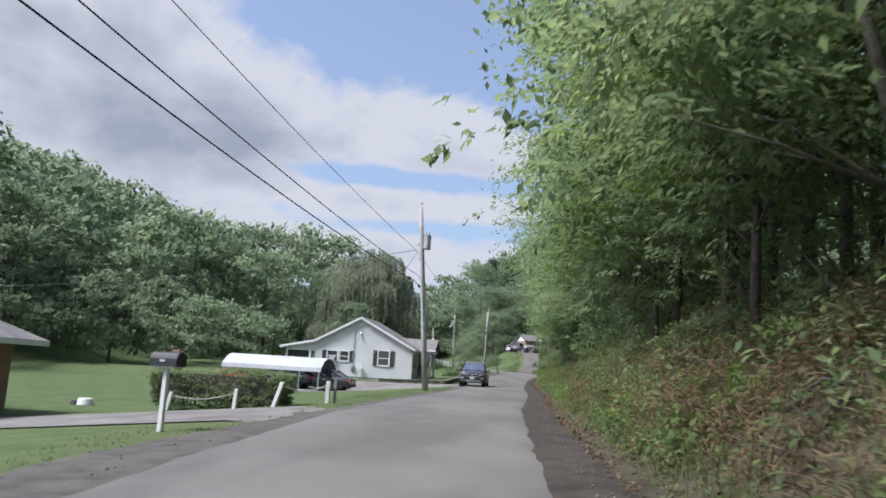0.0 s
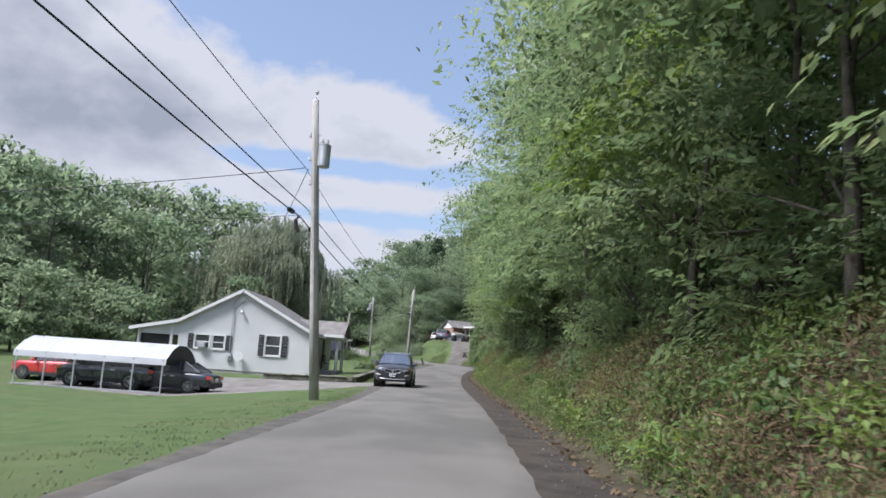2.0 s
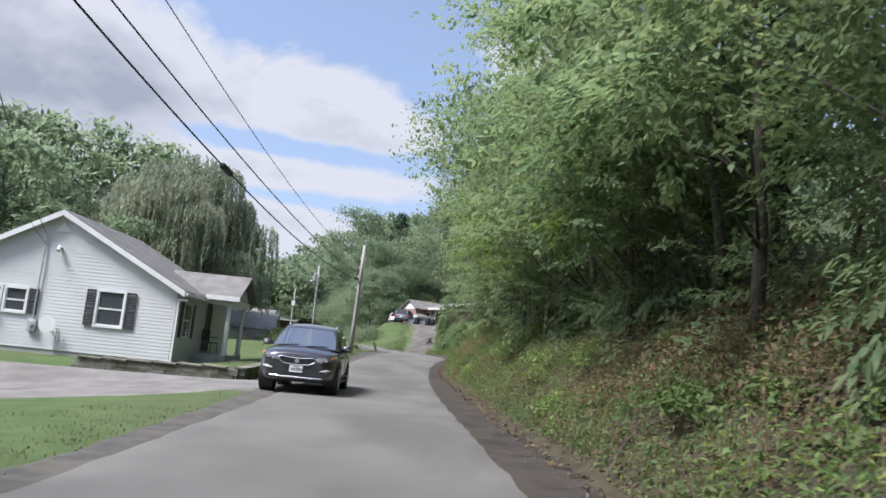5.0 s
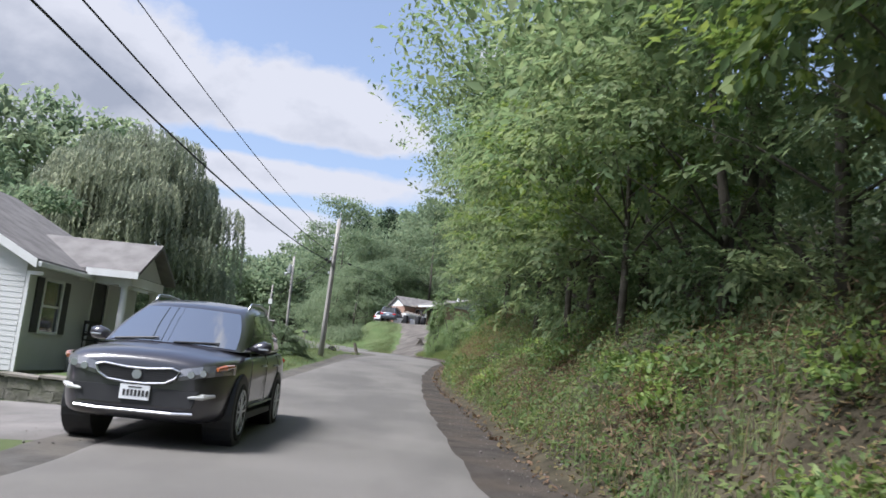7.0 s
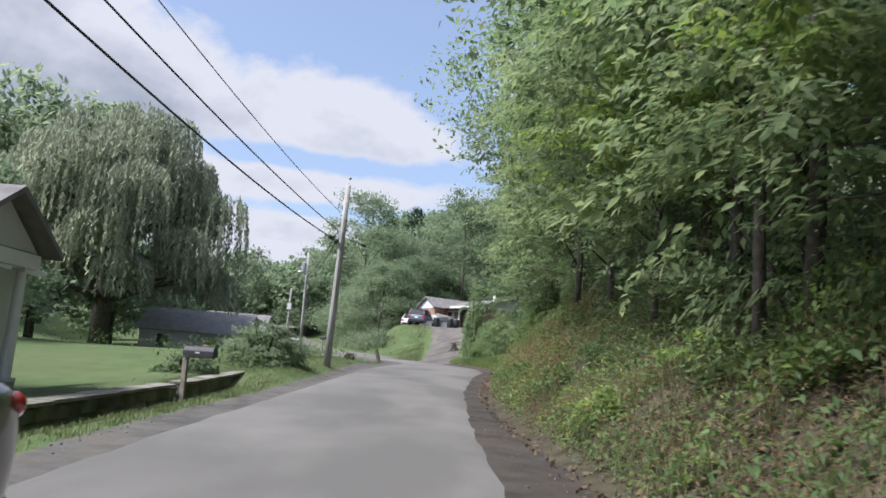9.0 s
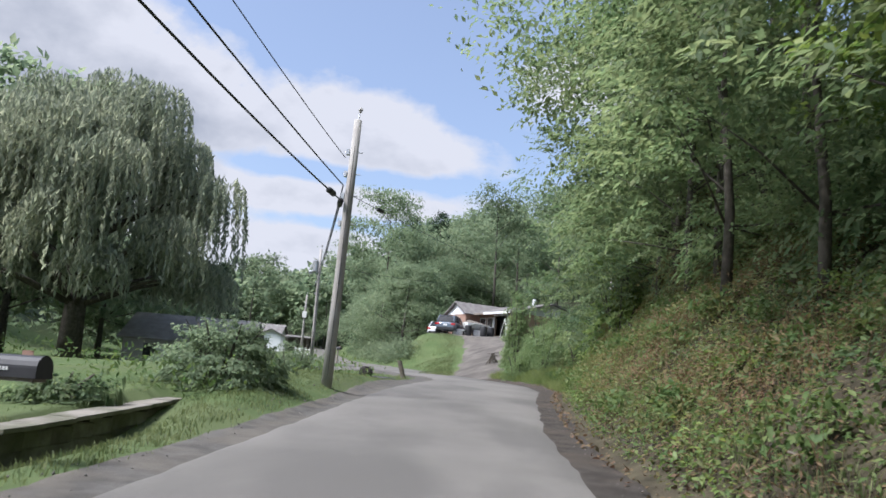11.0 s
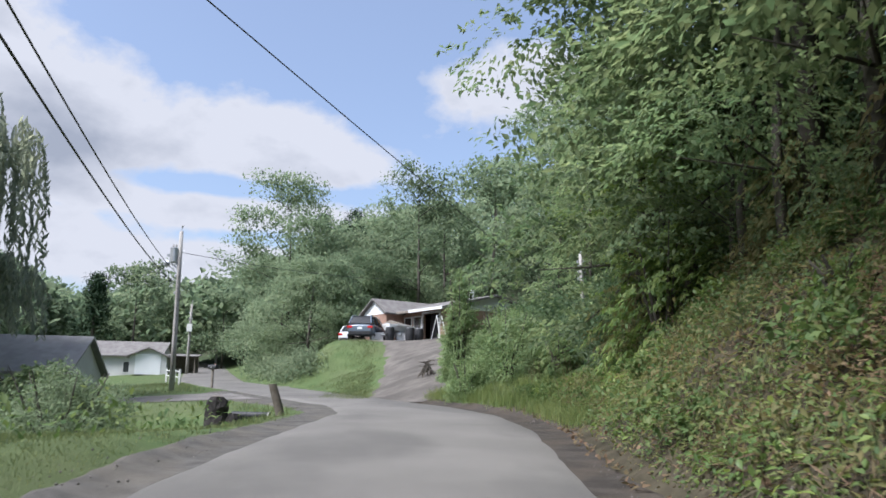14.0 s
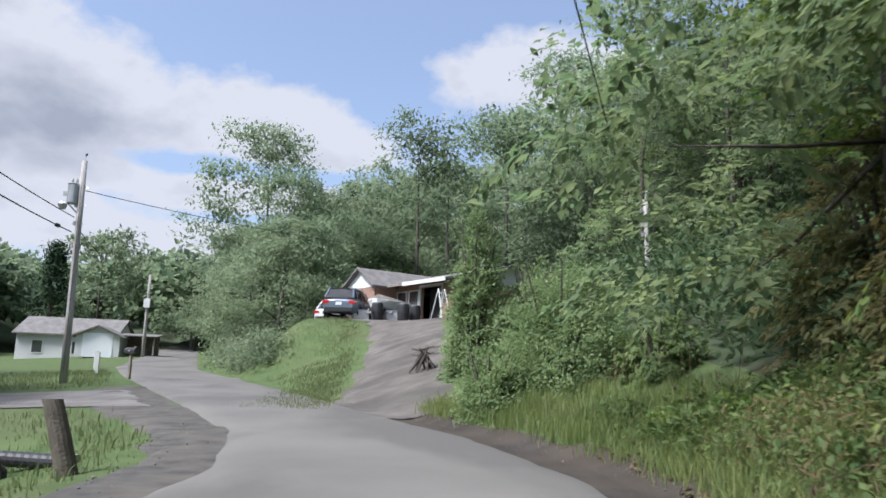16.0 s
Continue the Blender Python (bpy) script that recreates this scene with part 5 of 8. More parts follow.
    part("door_frame", merge(cube(X1 - 0.02, X1 + 0.04, 68.22, 68.3, 1.45, 3.48), cube(X1 - 0.02, X1 + 0.04, 69.25, 69.33, 1.45, 3.48), cube(X1 - 0.02, X1 + 0.04, 68.3, 69.25, 3.4, 3.48)), M["trim"], d)
    # back and west walls
    part("wall", cube(X0, X1, Y1 - 0.14, Y1 - 0.003, base, 3.6), M["siding"], h)
    part("wall", cube(X0, X0 + 0.14, Y0 + 0.14, Y1 - 0.14, base, 3.8), M["siding"], h)
    # roof: two slopes and the flatter porch roof
    o, t = 0.28, 0.1
    er = (X1 + 0.35, RZ - (X1 + 0.35 - RX) * (RZ - EZ) / (X1 - RX))
    el = (X0 - 0.02, top_at(X0))
    roof = part("roof", merge(prism([(RX, RZ + 0.02), (er[0], er[1] + 0.02), (er[0], er[1] + 0.12), (RX, RZ + 0.14)], "y", Y0 - o, Y1 + o),
                              prism([(RX, RZ + 0.02), (RX, RZ + 0.14), (el[0], el[1] + 0.12), (el[0], el[1] + 0.02)], "y", Y0 - o, Y1 + o),
                              prism([(el[0], el[1] + 0.02), (el[0], el[1] + 0.12), (-22.95, 3.27), (-22.95, 3.17)], "y", Y0 - o, Y1 + o)), M["shingle"], h, "grey asphalt shingle roof")
    # white rake boards and fascia
    for (ax, az), (bx, bz) in (((RX, RZ), er), ((RX, RZ), el), (el, (-22.95, 3.2))):
        part("rake_board", prism([(ax, az - 0.10), (bx, bz - 0.10), (bx, bz + 0.1), (ax, az + 0.1)], "y", Y0 - o - 0.035, Y0 - o - 0.003), M["trim"], h, "white rake trim")
        part("soffit", prism([(ax, az - 0.02), (bx, bz - 0.02), (bx, bz + 0.015), (ax, az + 0.015)], "y", Y0 - o, Y0 - 0.02), M["trim"], h)
    part("gutter", cube(er[0], er[0] + 0.1, Y0 - o, Y1 + o, er[1] - 0.06, er[1] + 0.06, 0.02), M["trim"], h, "white gutter")
    part("downspout", merge(cube(X1 + 0.03, X1 + 0.11, Y0 - 0.03, Y0 + 0.05, 0.95, 3.2), cube(X1 + 0.03, X1 + 0.4, Y0 - 0.03, Y0 + 0.05, 3.2, 3.28)), M["trim"], h, "white downspout")
    part("gable_vent", prism([(RX - 0.3, 5.25), (RX + 0.3, 5.25), (RX, 5.6)], "y", Y0 - 0.05, Y0 - 0.02), M["trim"], h)
    # west porch
    for x in (-22.4, -20.35):
        part("porch_post", cube(x - 0.08, x + 0.08, Y0, Y0 + 0.16, 0.5, 3.2 if x < -21 else 3.62), M["trim"], h)
    part("porch_rail", cube(-22.32, -20.0, Y0 + 0.03, Y0 + 0.1, 0.55, 1.75), M["siding"], h)
    part("porch_header", prism([(-22.4, 2.95), (-19.9, 2.95), (-19.9, 3.75), (-22.4, 3.2)], "y", Y0 + 0.01, Y0 + 0.12), M["siding"], h)
    # porch screen; its near-black also stands for the dim porch behind
    part("porch_screen", cube(-22.32, -20.43, Y0 + 0.18, Y0 + 0.2, 1.75, 2.95), M["dark"], h, "dark porch screen")
    part("porch_wall", cube(-22.45, -22.35, Y0 + 0.2, Y1, 0.5, 3.15), M["siding"], h)
    # east porch under a cross gable
    PX, PY0, PY1, PF = -10.35, 67.3, 69.8, 1.38
    part("porch_slab", cube(X1 + 0.02, PX, PY0, PY1, 0.7, PF, 0.02), M["concrete"], h, "concrete porch slab")
    ym, rz, ez = (PY0 + PY1) / 2, 4.5, 3.62
    part("porch_roof", merge(prism([(ym, rz), (PY0 - 0.3, ez - 0.05), (PY0 - 0.3, ez + 0.05), (ym, rz + 0.11)], "x", -14.2, PX + 0.35),
                             prism([(ym, rz), (ym, rz + 0.11), (PY1 + 0.3, ez + 0.05), (PY1 + 0.3, ez - 0.05)], "x", -14.2, PX + 0.35)), M["shingle"], h, "grey shingle porch roof")
    part("porch_gable", prism([(PY0, ez), (PY1, ez), (ym, rz - 0.03)], "x", PX - 0.05, PX + 0.03), M["siding"], h)
    part("porch_fascia", merge(cube(X1 + 0.3, PX + 0.35, PY0 - 0.34, PY0 - 0.30, ez - 0.12, ez + 0.06), cube(X1, PX + 0.1, PY0, PY0 + 0.12, ez - 0.28, ez - 0.03), cube(PX - 0.1, PX + 0.1, PY0 + 0.12, PY1, ez - 0.28, ez - 0.03)), M["trim"], h, "white porch trim")
    for y in (PY0 + 0.15, PY1 - 0.15):
        c = part("column", tube([(PX - 0.12, y, PF), (PX - 0.12, y, PF + 1.1), (PX - 0.12, y, ez - 0.28)], [0.10, 0.095, 0.085], 14), M["trim"], h, "white porch column")
        part("column_base", merge(cube(PX - 0.25, PX + 0.01, y - 0.13, y + 0.13, PF + 0.002, PF + 0.07), cube(PX - 0.24, PX, y - 0.12, y + 0.12, ez - 0.34, ez - 0.283)), M["trim"], c)
    for i in range(3):
        part("step", cube(PX + 0.003 + i * 0.3, PX + 0.3 + i * 0.3, 67.7, 69.4, 0.8, PF - 0.16 * (i + 1), 0.015), M["concrete"], h, "concrete step")
    # meter, mast and lamp on the south wall
    part("service_mast", tube([(-16.6, Y0 - 0.09, 1.5), (-16.6, Y0 - 0.09, 5.1)], 0.03, 8), M["steel"], h)
    part("meter_box", merge(cube(-16.75, -16.45, Y0 - 0.16, Y0 - 0.02, 1.6, 2.0, 0.02), tube([(-16.6, Y0 - 0.16, 1.85), (-16.6, Y0 - 0.24, 1.85)], 0.09, 12)), M["steel"], h, "grey electric meter")
    part("satellite_dish", merge(tube([(-15.95, Y0 - 0.35, 1.9), (-15.95, Y0 - 0.31, 1.9), (-15.95, Y0 - 0.25, 1.9)], [0.3, 0.27, 0.05], 16), tube([(-15.95, Y0 - 0.25, 1.9), (-15.95, Y0 - 0.05, 1.75)], 0.025, 6)), M["trim"], h, "grey satellite dish")
    part("wall_lamp", merge(tube([(-16.05, Y0 - 0.02, 4.65), (-16.05, Y0 - 0.14, 4.65)], 0.05, 8), tube([(-16.05, Y0 - 0.14, 4.72), (-16.05, Y0 - 0.2, 4.55)], [0.05, 0.1], 10)), M["trim"], h)
    part("air_conditioner", cube(-18.6, -18.1, Y0 - 0.3, Y0 - 0.03, 2.28, 2.58, 0.02), M["steel"], h, "window air conditioner")
    part("conduit", tube([(-15.7, Y0 - 0.05, 0.9), (-15.7, Y0 - 0.05, 1.8)], 0.02, 6), M["steel"], h)
    return h


white_house()


def porch_chair(x, y, z, rz):
    c = thing("porch_chair", x, y, z, "black wire chair standing on the porch", "chair", rz=rz)
    part("seat", cube(-0.24, 0.24, -0.24, 0.24, 0.42, 0.46, 0.015), M["black"], c)
    part("backrest", merge(cube(-0.24, -0.21, 0.2, 0.24, 0.46, 0.95), cube(0.21, 0.24, 0.2, 0.24, 0.46, 0.95), cube(-0.21, 0.21, 0.2, 0.24, 0.86, 0.95), cube(-0.21, 0.21, 0.2, 0.24, 0.55, 0.62), cube(-0.03, 0.03, 0.2, 0.24, 0.62, 0.86)), M["black"], c)
    for sx in (-0.22, 0.22):
        for sy in (-0.22, 0.22):
            part("leg", tube([(sx, sy, 0), (sx, sy, 0.43)], 0.015, 6), M["black"], c)
        part("armrest", cube(sx - 0.025, sx + 0.025, -0.22, 0.22, 0.64, 0.67), M["black"], c)


porch_chair(-11.2, 67.9, 1.382, 70)


def carport():
    x0, x1, y0, y1 = -22.3, -15.3, 51.3, 55.2
    t = thing("carport", 0, 0, 0, "white sheet-metal carport on thin steel posts", "carport")
    ez, rz, ym = 1.52, 2.22, 53.25
    prof = [(y0, ez - 0.28), (y0 + 0.05, ez), (y0 + 0.75, ez + 0.45), (ym - 0.5, rz - 0.03), (ym + 0.5, rz - 0.03), (y1 - 0.75, ez + 0.45), (y1 - 0.05, ez), (y1, ez - 0.28)]
    n = 24
    for i in range(n):
        a, b = x0 + (x1 - x0) * i / n, x0 + (x1 - x0) * (i + 1) / n
        bm = bmesh.new()
        rows = [[bm.verts.new((x, y, z + dz)) for y, z in prof] for x, dz in ((a, 0), (a + (b - a) * 0.2, 0.02), (a + (b - a) * 0.35, 0), (b, 0))]
        for r, q in zip(rows, rows[1:]):
            for k in range(len(prof) - 1):
                bm.faces.new((r[k], q[k], q[k + 1], r[k + 1]))
        bmesh.ops.solidify(bm, geom=bm.faces[:], thickness=0.006)
        part("roof_panel", bm, M["roof_white"], t)
    part("gable_panel", prism([(y0 + 0.1, ez - 0.25), (y1 - 0.1, ez - 0.25), (y1 - 0.1, ez), (y1 - 0.75, ez + 0.42), (ym + 0.5, rz - 0.06), (ym - 0.5, rz - 0.06), (y0 + 0.75, ez + 0.42), (y0 + 0.1, ez)], "x", x1 - 0.05, x1 - 0.03), M["black"], t, "dark end panel")
    for x in np.linspace(x0 + 0.15, x1 - 0.15, 6):
        for y in (y0 + 0.06, y1 - 0.06):
            part("post", cube(x - 0.03, x + 0.03, y - 0.03, y + 0.03, gz(x, y) - 0.1, ez - 0.02), M["steel"], t)
    for y in (y0 + 0.06, y1 - 0.06):
        part("base_rail", prism([(x0 + 0.1, gz(x0, y) + 0.03), (x1 - 0.1, gz(x1, y) + 0.03), (x1 - 0.1, gz(x1, y) + 0.1), (x0 + 0.1, gz(x0, y) + 0.1)], "y", y - 0.09, y - 0.032), M["steel"], t)


carport()


# ---- vehicles: length along y, nose towards -y ----
def ring_loft(sections, n_mirror=True):
    """Sections: (y, [(x, z), ...]) half outlines from the bottom middle to the top middle."""
    bm = bmesh.new()
    rings = []
    for y, half in sections:
        pts = [(x, z) for x, z in half] + [(-x, z) for x, z in reversed(half) if x > 1e-6]
        rings.append([bm.verts.new((x, y, z)) for x, z in pts])
    n = len(rings[0])
    for a, b in zip(rings, rings[1:]):
        for k in range(n):
            bm.faces.new((a[k], a[(k + 1) % n], b[(k + 1) % n], b[k]))
    bm.faces.new(rings[0][::-1]), bm.faces.new(rings[-1])
    bmesh.ops.recalc_face_normals(bm, faces=bm.faces)
    return bm


def wheel(parent, x, y, r, w, side, rim_mat):
    ty = part("wheel", tube([(x - w / 2 + 0.025, y, r), (x - w / 2, y, r), (x - w / 2 + 0.03, y, r), (x, y, r), (x + w / 2 - 0.03, y, r), (x + w / 2, y, r), (x + w / 2 - 0.025, y, r)], [r * 0.70, r * 0.84, r * 0.98, r, r * 0.98, r * 0.84, r * 0.70], 28), M["tyre"], parent, "black tyre", smooth=False)
    xo = x + side * (w / 2 - 0.028)
    rim = tube([(xo - side * 0.01, y, r), (xo + side * 0.008, y, r)], [r * 0.70, r * 0.68], 24)
    part("rim_well", rim, M["black"], ty)
    bm = bmesh.new()
    for k in range(5):
        a = k * 2 * math.pi / 5 + 0.3
        for da in (-0.16, 0.16):
            c, s = math.cos(a + da), math.sin(a + da)
            c2, s2 = math.cos(a + da * 1.6), math.sin(a + da * 1.6)
            p = [(0.10, -0.045), (0.10, 0.045), (0.66, 0.05), (0.66, -0.05)]
            lo = [bm.verts.new((xo + side * 0.010, y + r * (u * c2 - v * s2), r + r * (u * s2 + v * c2))) for u, v in p]
            hi = [bm.verts.new((xo + side * 0.026, y + r * (u * c2 - v * 0.7 * s2), r + r * (u * s2 + v * 0.7 * c2))) for u, v in p]
            bm.faces.new(hi)
            for i in range(4):
                bm.faces.new((lo[i], lo[(i + 1) % 4], hi[(i + 1) % 4], hi[i]))
    bmesh.ops.recalc_face_normals(bm, faces=bm.faces)
    ringo = bmesh.new()
    bm = merge(bm, tube([(xo + side * 0.008, y, r), (xo + side * 0.03, y, r)], [r * 0.16, r * 0.13], 12))
    n = 28
    for k in range(n):
        a0, a1 = 2 * math.pi * k / n, 2 * math.pi * (k + 1) / n
        q = []
        for rr, o in ((0.64, 0.012), (0.655, 0.028), (0.71, 0.028), (0.72, 0.005)):
            q.append([ringo.verts.new((xo + side * o, y + r * rr * math.cos(a), r + r * rr * math.sin(a))) for a in (a0, a1)])
        for i in range(3):
            ringo.faces.new((q[i][0], q[i][1], q[i + 1][1], q[i + 1][0]))
    part("rim", merge(bm, ringo), rim_mat, ty, "silver alloy rim")


def vehicle(name, x, y, rz, label, paint, L, W, H, wr, belt, hood, stations, glass, front=None, tail=None, kind="suv", z=None, rims=True):
    """stations: fractions of the length for the windscreen foot, roof front, roof back, rear glass foot."""
    t = thing(name, x, y, (gz(x, y) + 0.055) if z is None else z, label, "car", rz=rz)
    hw = W / 2
    y0, y1 = -L / 2, L / 2
    sill = 0.30 if kind != "sedan" else 0.22

    def sec(yy, w, zb, zt, tuck=0.93, top=0.90):
        zm = zb + (zt - zb) * 0.55
        return (yy, [(0, zb), (w * 0.86, zb), (w * 0.97, zb + 0.07), (w, zm - 0.12), (w, zm + 0.06), (w * 0.975, zt - 0.09), (w * top, zt - 0.015), (0, zt + 0.02)])
    ws, rf, rb, rg = [y0 + f * L for f in stations]
    front_secs = [(0.0, 0.45, 0.10, 0.20), (0.008, 0.46, 0.09, 0.195), (0.03, 0.68, 0.06, 0.165), (0.08, 0.82, 0.03, 0.13), (0.16, 0.90, 0.0, 0.09), (0.3, 0.95, -0.02, 0.05), (0.6, 0.985, 0.0, 0.0)]
    body = [sec(y0 + d, hw * w, sill + lo, hood - hi) for d, w, lo, hi in front_secs]
    body += [sec(ws - 0.15, hw, sill, belt - 0.02), sec(ws + 0.3, hw, sill, belt), sec((rf + rb) / 2, hw, sill, belt + 0.03), sec(rb, hw, sill, belt + 0.06), sec(y1 - 0.35, hw * 0.97, sill + 0.02, belt + (0.05 if kind != "sedan" else 0.02)), sec(y1 - 0.08, hw * 0.9, sill + 0.05, belt), sec(y1 - 0.01, hw * 0.8, sill + 0.1, belt - 0.1), sec(y1, hw * 0.78, sill + 0.12, belt - 0.12)]
    shell = part("body", ring_loft(body), paint, t, smooth=True)
    rounding = shell.modifiers.new("rounding", "SUBSURF")
    rounding.levels = rounding.render_levels = 1
    nose = lambda xx: float(np.interp(abs(xx) / hw, [w for _, w, _, _ in front_secs], [y0 + d for d, _, _, _ in front_secs]))

    def front_patch(name, x0, x1, zlo, zhi, mat, under, label="", proud=0.02, n=7):
        """A curved piece let into the nose: zlo and zhi give its lower and upper edge from 0 to 1 across."""
        q = bmesh.new()
        rows = []
        for i in range(n + 1):
            u = i / n
            xx = x0 + (x1 - x0) * u
            yy, za, zb = nose(xx), zlo(u), zhi(u)
            rows.append([q.verts.new(v) for v in ((xx, yy - proud, za), (xx, yy - proud, (za + zb) / 2), (xx, yy - proud + 0.02, zb), (xx, yy + 0.12, zb), (xx, yy + 0.12, za))])
        for a, b in zip(rows, rows[1:]):
            for k in range(5):
                q.faces.new((a[k], b[k], b[(k + 1) % 5], a[(k + 1) % 5]))
        q.faces.new(rows[0][::-1]), q.faces.new(rows[-1])
        bmesh.ops.recalc_face_normals(q, faces=q.faces)
        return part(name, q, mat, under, label)
    # cabin: glass house, roof and pillars
    wb, wt = hw * 0.90, hw * 0.70

    def ring(yy, w, zz):
        return [(-w, yy, zz), (w, yy, zz)]
    bz = belt - 0.02
    A = [(wb * 0.93, ws, bz), (wt * 0.92, rf, H - 0.05), (wt * 0.95, rb, H - 0.06), (wb * 0.88, rg, bz + 0.06)]
    bm = bmesh.new()
    mid_b = (rf + rb) / 2
    low = [(wb * 0.93, ws, bz), (wb, ws + 0.55, bz), (wb, mid_b, bz + 0.02), (wb, rb, bz + 0.04), (wb * 0.88, rg, bz + 0.06)]
    top = [(wt * 0.92, rf, H - 0.06), (wt * 0.96, rf + 0.15, H - 0.045), (wt, mid_b, H - 0.03), (wt * 0.98, rb - 0.1, H - 0.05), (wt * 0.94, rb, H - 0.07)]
    def glass_pane(name, corners, mat=None):
        q = bmesh.new()
        q.faces.new([q.verts.new(c) for c in corners])
        bmesh.ops.solidify(q, geom=q.faces[:], thickness=0.006)
        part(name, q, mat or glass, t, "dark reflecting car glass")
    bm.free()
    for s in (-1, 1):
        P = lambda row, k: (s * row[k][0], row[k][1], row[k][2])
        for k in range(4):
            glass_pane("side_window", (P(low, k), P(low, k + 1), P(top, k + 1), P(top, k)))
    mir = lambda v: (-v[0], v[1], v[2])
    glass_pane("windscreen", (low[0], top[0], mir(top[0]), mir(low[0])), M["windscreen"])
    glass_pane("rear_window", (low[4], mir(low[4]), mir(top[4]), top[4]))
    rp = bmesh.new()
    secs = [(rf - 0.03, wt * 0.92, H - 0.055), (rf + 0.15, wt * 0.98, H - 0.03), (mid_b, wt * 1.02, H - 0.01), (rb - 0.1, wt, H - 0.03), (rb + 0.06, wt * 0.95, H - 0.06)]
    rows = [[rp.verts.new((u * w, yy, zz - 0.035 * abs(u) ** 3)) for u in (-1, -0.7, 0, 0.7, 1)] for yy, w, zz in secs]
    for a, b in zip(rows, rows[1:]):
        for k in range(4):
            rp.faces.new((a[k], a[k + 1], b[k + 1], b[k]))
    bmesh.ops.solidify(rp, geom=rp.faces[:], thickness=-0.03)
    skin = part("roof", rp, paint, t, smooth=True)
    soft_edge = skin.modifiers.new("rounding", "SUBSURF")
    soft_edge.levels = soft_edge.render_levels = 1
    for s in (-1, 1):
        pil = [((s * wb * 0.94, ws, bz), (s * wt * 0.95, rf, H - 0.05), 0.035), ((s * wb * 1.0, mid_b - 0.05, bz), (s * wt * 1.01, mid_b, H - 0.03), 0.03), ((s * wb * 0.9, rg, bz + 0.05), (s * wt * 0.96, rb, H - 0.06), 0.05), ((s * wb * 1.0, rb - 0.15, bz), (s * wt, rb - 0.25, H - 0.05), 0.035)]
        for a, b, r in pil:
            part("pillar", tube([a, b], r, 6), paint, t)
        # doors: seams, handles and mirrors
        for yy in (ws + 0.62, mid_b, rb - 0.25):
            part("door_seam", cube(s * hw - 0.004 if s > 0 else -hw - 0.004, s * hw + 0.004 if s > 0 else -hw + 0.004, yy - 0.006, yy + 0.006, sill + 0.15, belt - 0.1), M["black"], t)
        for yy in (mid_b - 0.2, rb - 0.45):
            part("door_handle", cube(min(s * hw, s * (hw + 0.03)), max(s * hw, s * (hw + 0.03)), yy - 0.1, yy + 0.1, belt - 0.20, belt - 0.16, 0.008), M["chrome"], t)
        m = part("mirror", cube(min(s * (hw - 0.02), s * (hw + 0.17)), max(s * (hw - 0.02), s * (hw + 0.17)), ws + 0.35, ws + 0.47, belt - 0.02, belt + 0.14, 0.03), paint, t)
        part("mirror_glass", cube(min(s * (hw + 0.02), s * (hw + 0.15)), max(s * (hw + 0.02), s * (hw + 0.15)), ws + 0.471, ws + 0.476, belt + 0.01, belt + 0.11), M["pane"], m)
        part("cladding", cube(min(s * (hw - 0.05), s * (hw + 0.008)), max(s * (hw - 0.05), s * (hw + 0.008)), y0 + 0.5, y1 - 0.4, sill - 0.03, sill + 0.14, 0.01), M["black"], t)
        for yy in (y0 + L * 0.19, y1 - L * 0.21):
            n = 22
            arch = tube([(s * (hw - 0.22), yy, wr), (s * (hw + 0.012), yy, wr)], [wr * 1.16, wr * 1.13], n)
            part("wheel_arch", arch, M["black"], t)
            wheel(t, s * (hw - 0.085), yy, wr, 0.225, s, M["alloy"] if rims else M["black"])
    if kind in ("suv", "van"):
        for s in (-1, 1):
            part("roof_rail", tube([(s * wt * 0.92, rf + 0.25, H - 0.04), (s * wt * 0.95, rf + 0.4, H + 0.035), (s * wt * 0.97, rb - 0.25, H + 0.03), (s * wt * 0.93, rb - 0.08, H - 0.04)], 0.018, 6), M["chrome"], t, "silver roof rail")
    # lamps
    for s in (-1, 1):
        hlp = front_patch("headlight", s * hw * 0.50, s * hw * 0.93, lambda u: hood - 0.29 + 0.05 * u, lambda u: hood - 0.20 + 0.08 * u, M["lens"], t, "clear headlight", 0.03)
        front_patch("turn_signal", s * hw * 0.86, s * hw * 0.94, lambda u: hood - 0.235, lambda u: hood - 0.15, M["amber"], hlp, "amber indicator", 0.036, 2)
        front_patch("fog_lamp", s * hw * 0.62, s * hw * 0.82, lambda u: sill + 0.25, lambda u: sill + 0.31, M["fog"], t, "fog lamp", 0.036, 4)
        part("taillight", cube(min(s * hw * 0.55, s * hw * 0.93), max(s * hw * 0.55, s * hw * 0.93), y1 - 0.16, y1 + 0.005, belt - 0.27, belt - 0.1, 0.02), M["red_lens"], t, "red taillight")
    part("rear_plate", cube(-0.16, 0.16, y1 + 0.004, y1 + 0.014, belt - 0.34, belt - 0.18), M["paper"], t)
    part("rear_bumper", cube(-hw * 0.8, hw * 0.8, y1 - 0.05, y1 + 0.03, sill + 0.08, sill + 0.3, 0.02), M["black"], t)
    # front
    gr = prism([(-hw * 0.44, hood - 0.20), (hw * 0.44, hood - 0.20), (hw * 0.40, hood - 0.34), (hw * 0.30, hood - 0.40), (-hw * 0.30, hood - 0.40), (-hw * 0.40, hood - 0.34)], "y", y0 - 0.022, y0 + 0.2)
    grille = part("grille", gr, M["black"], t, "black mesh grille")
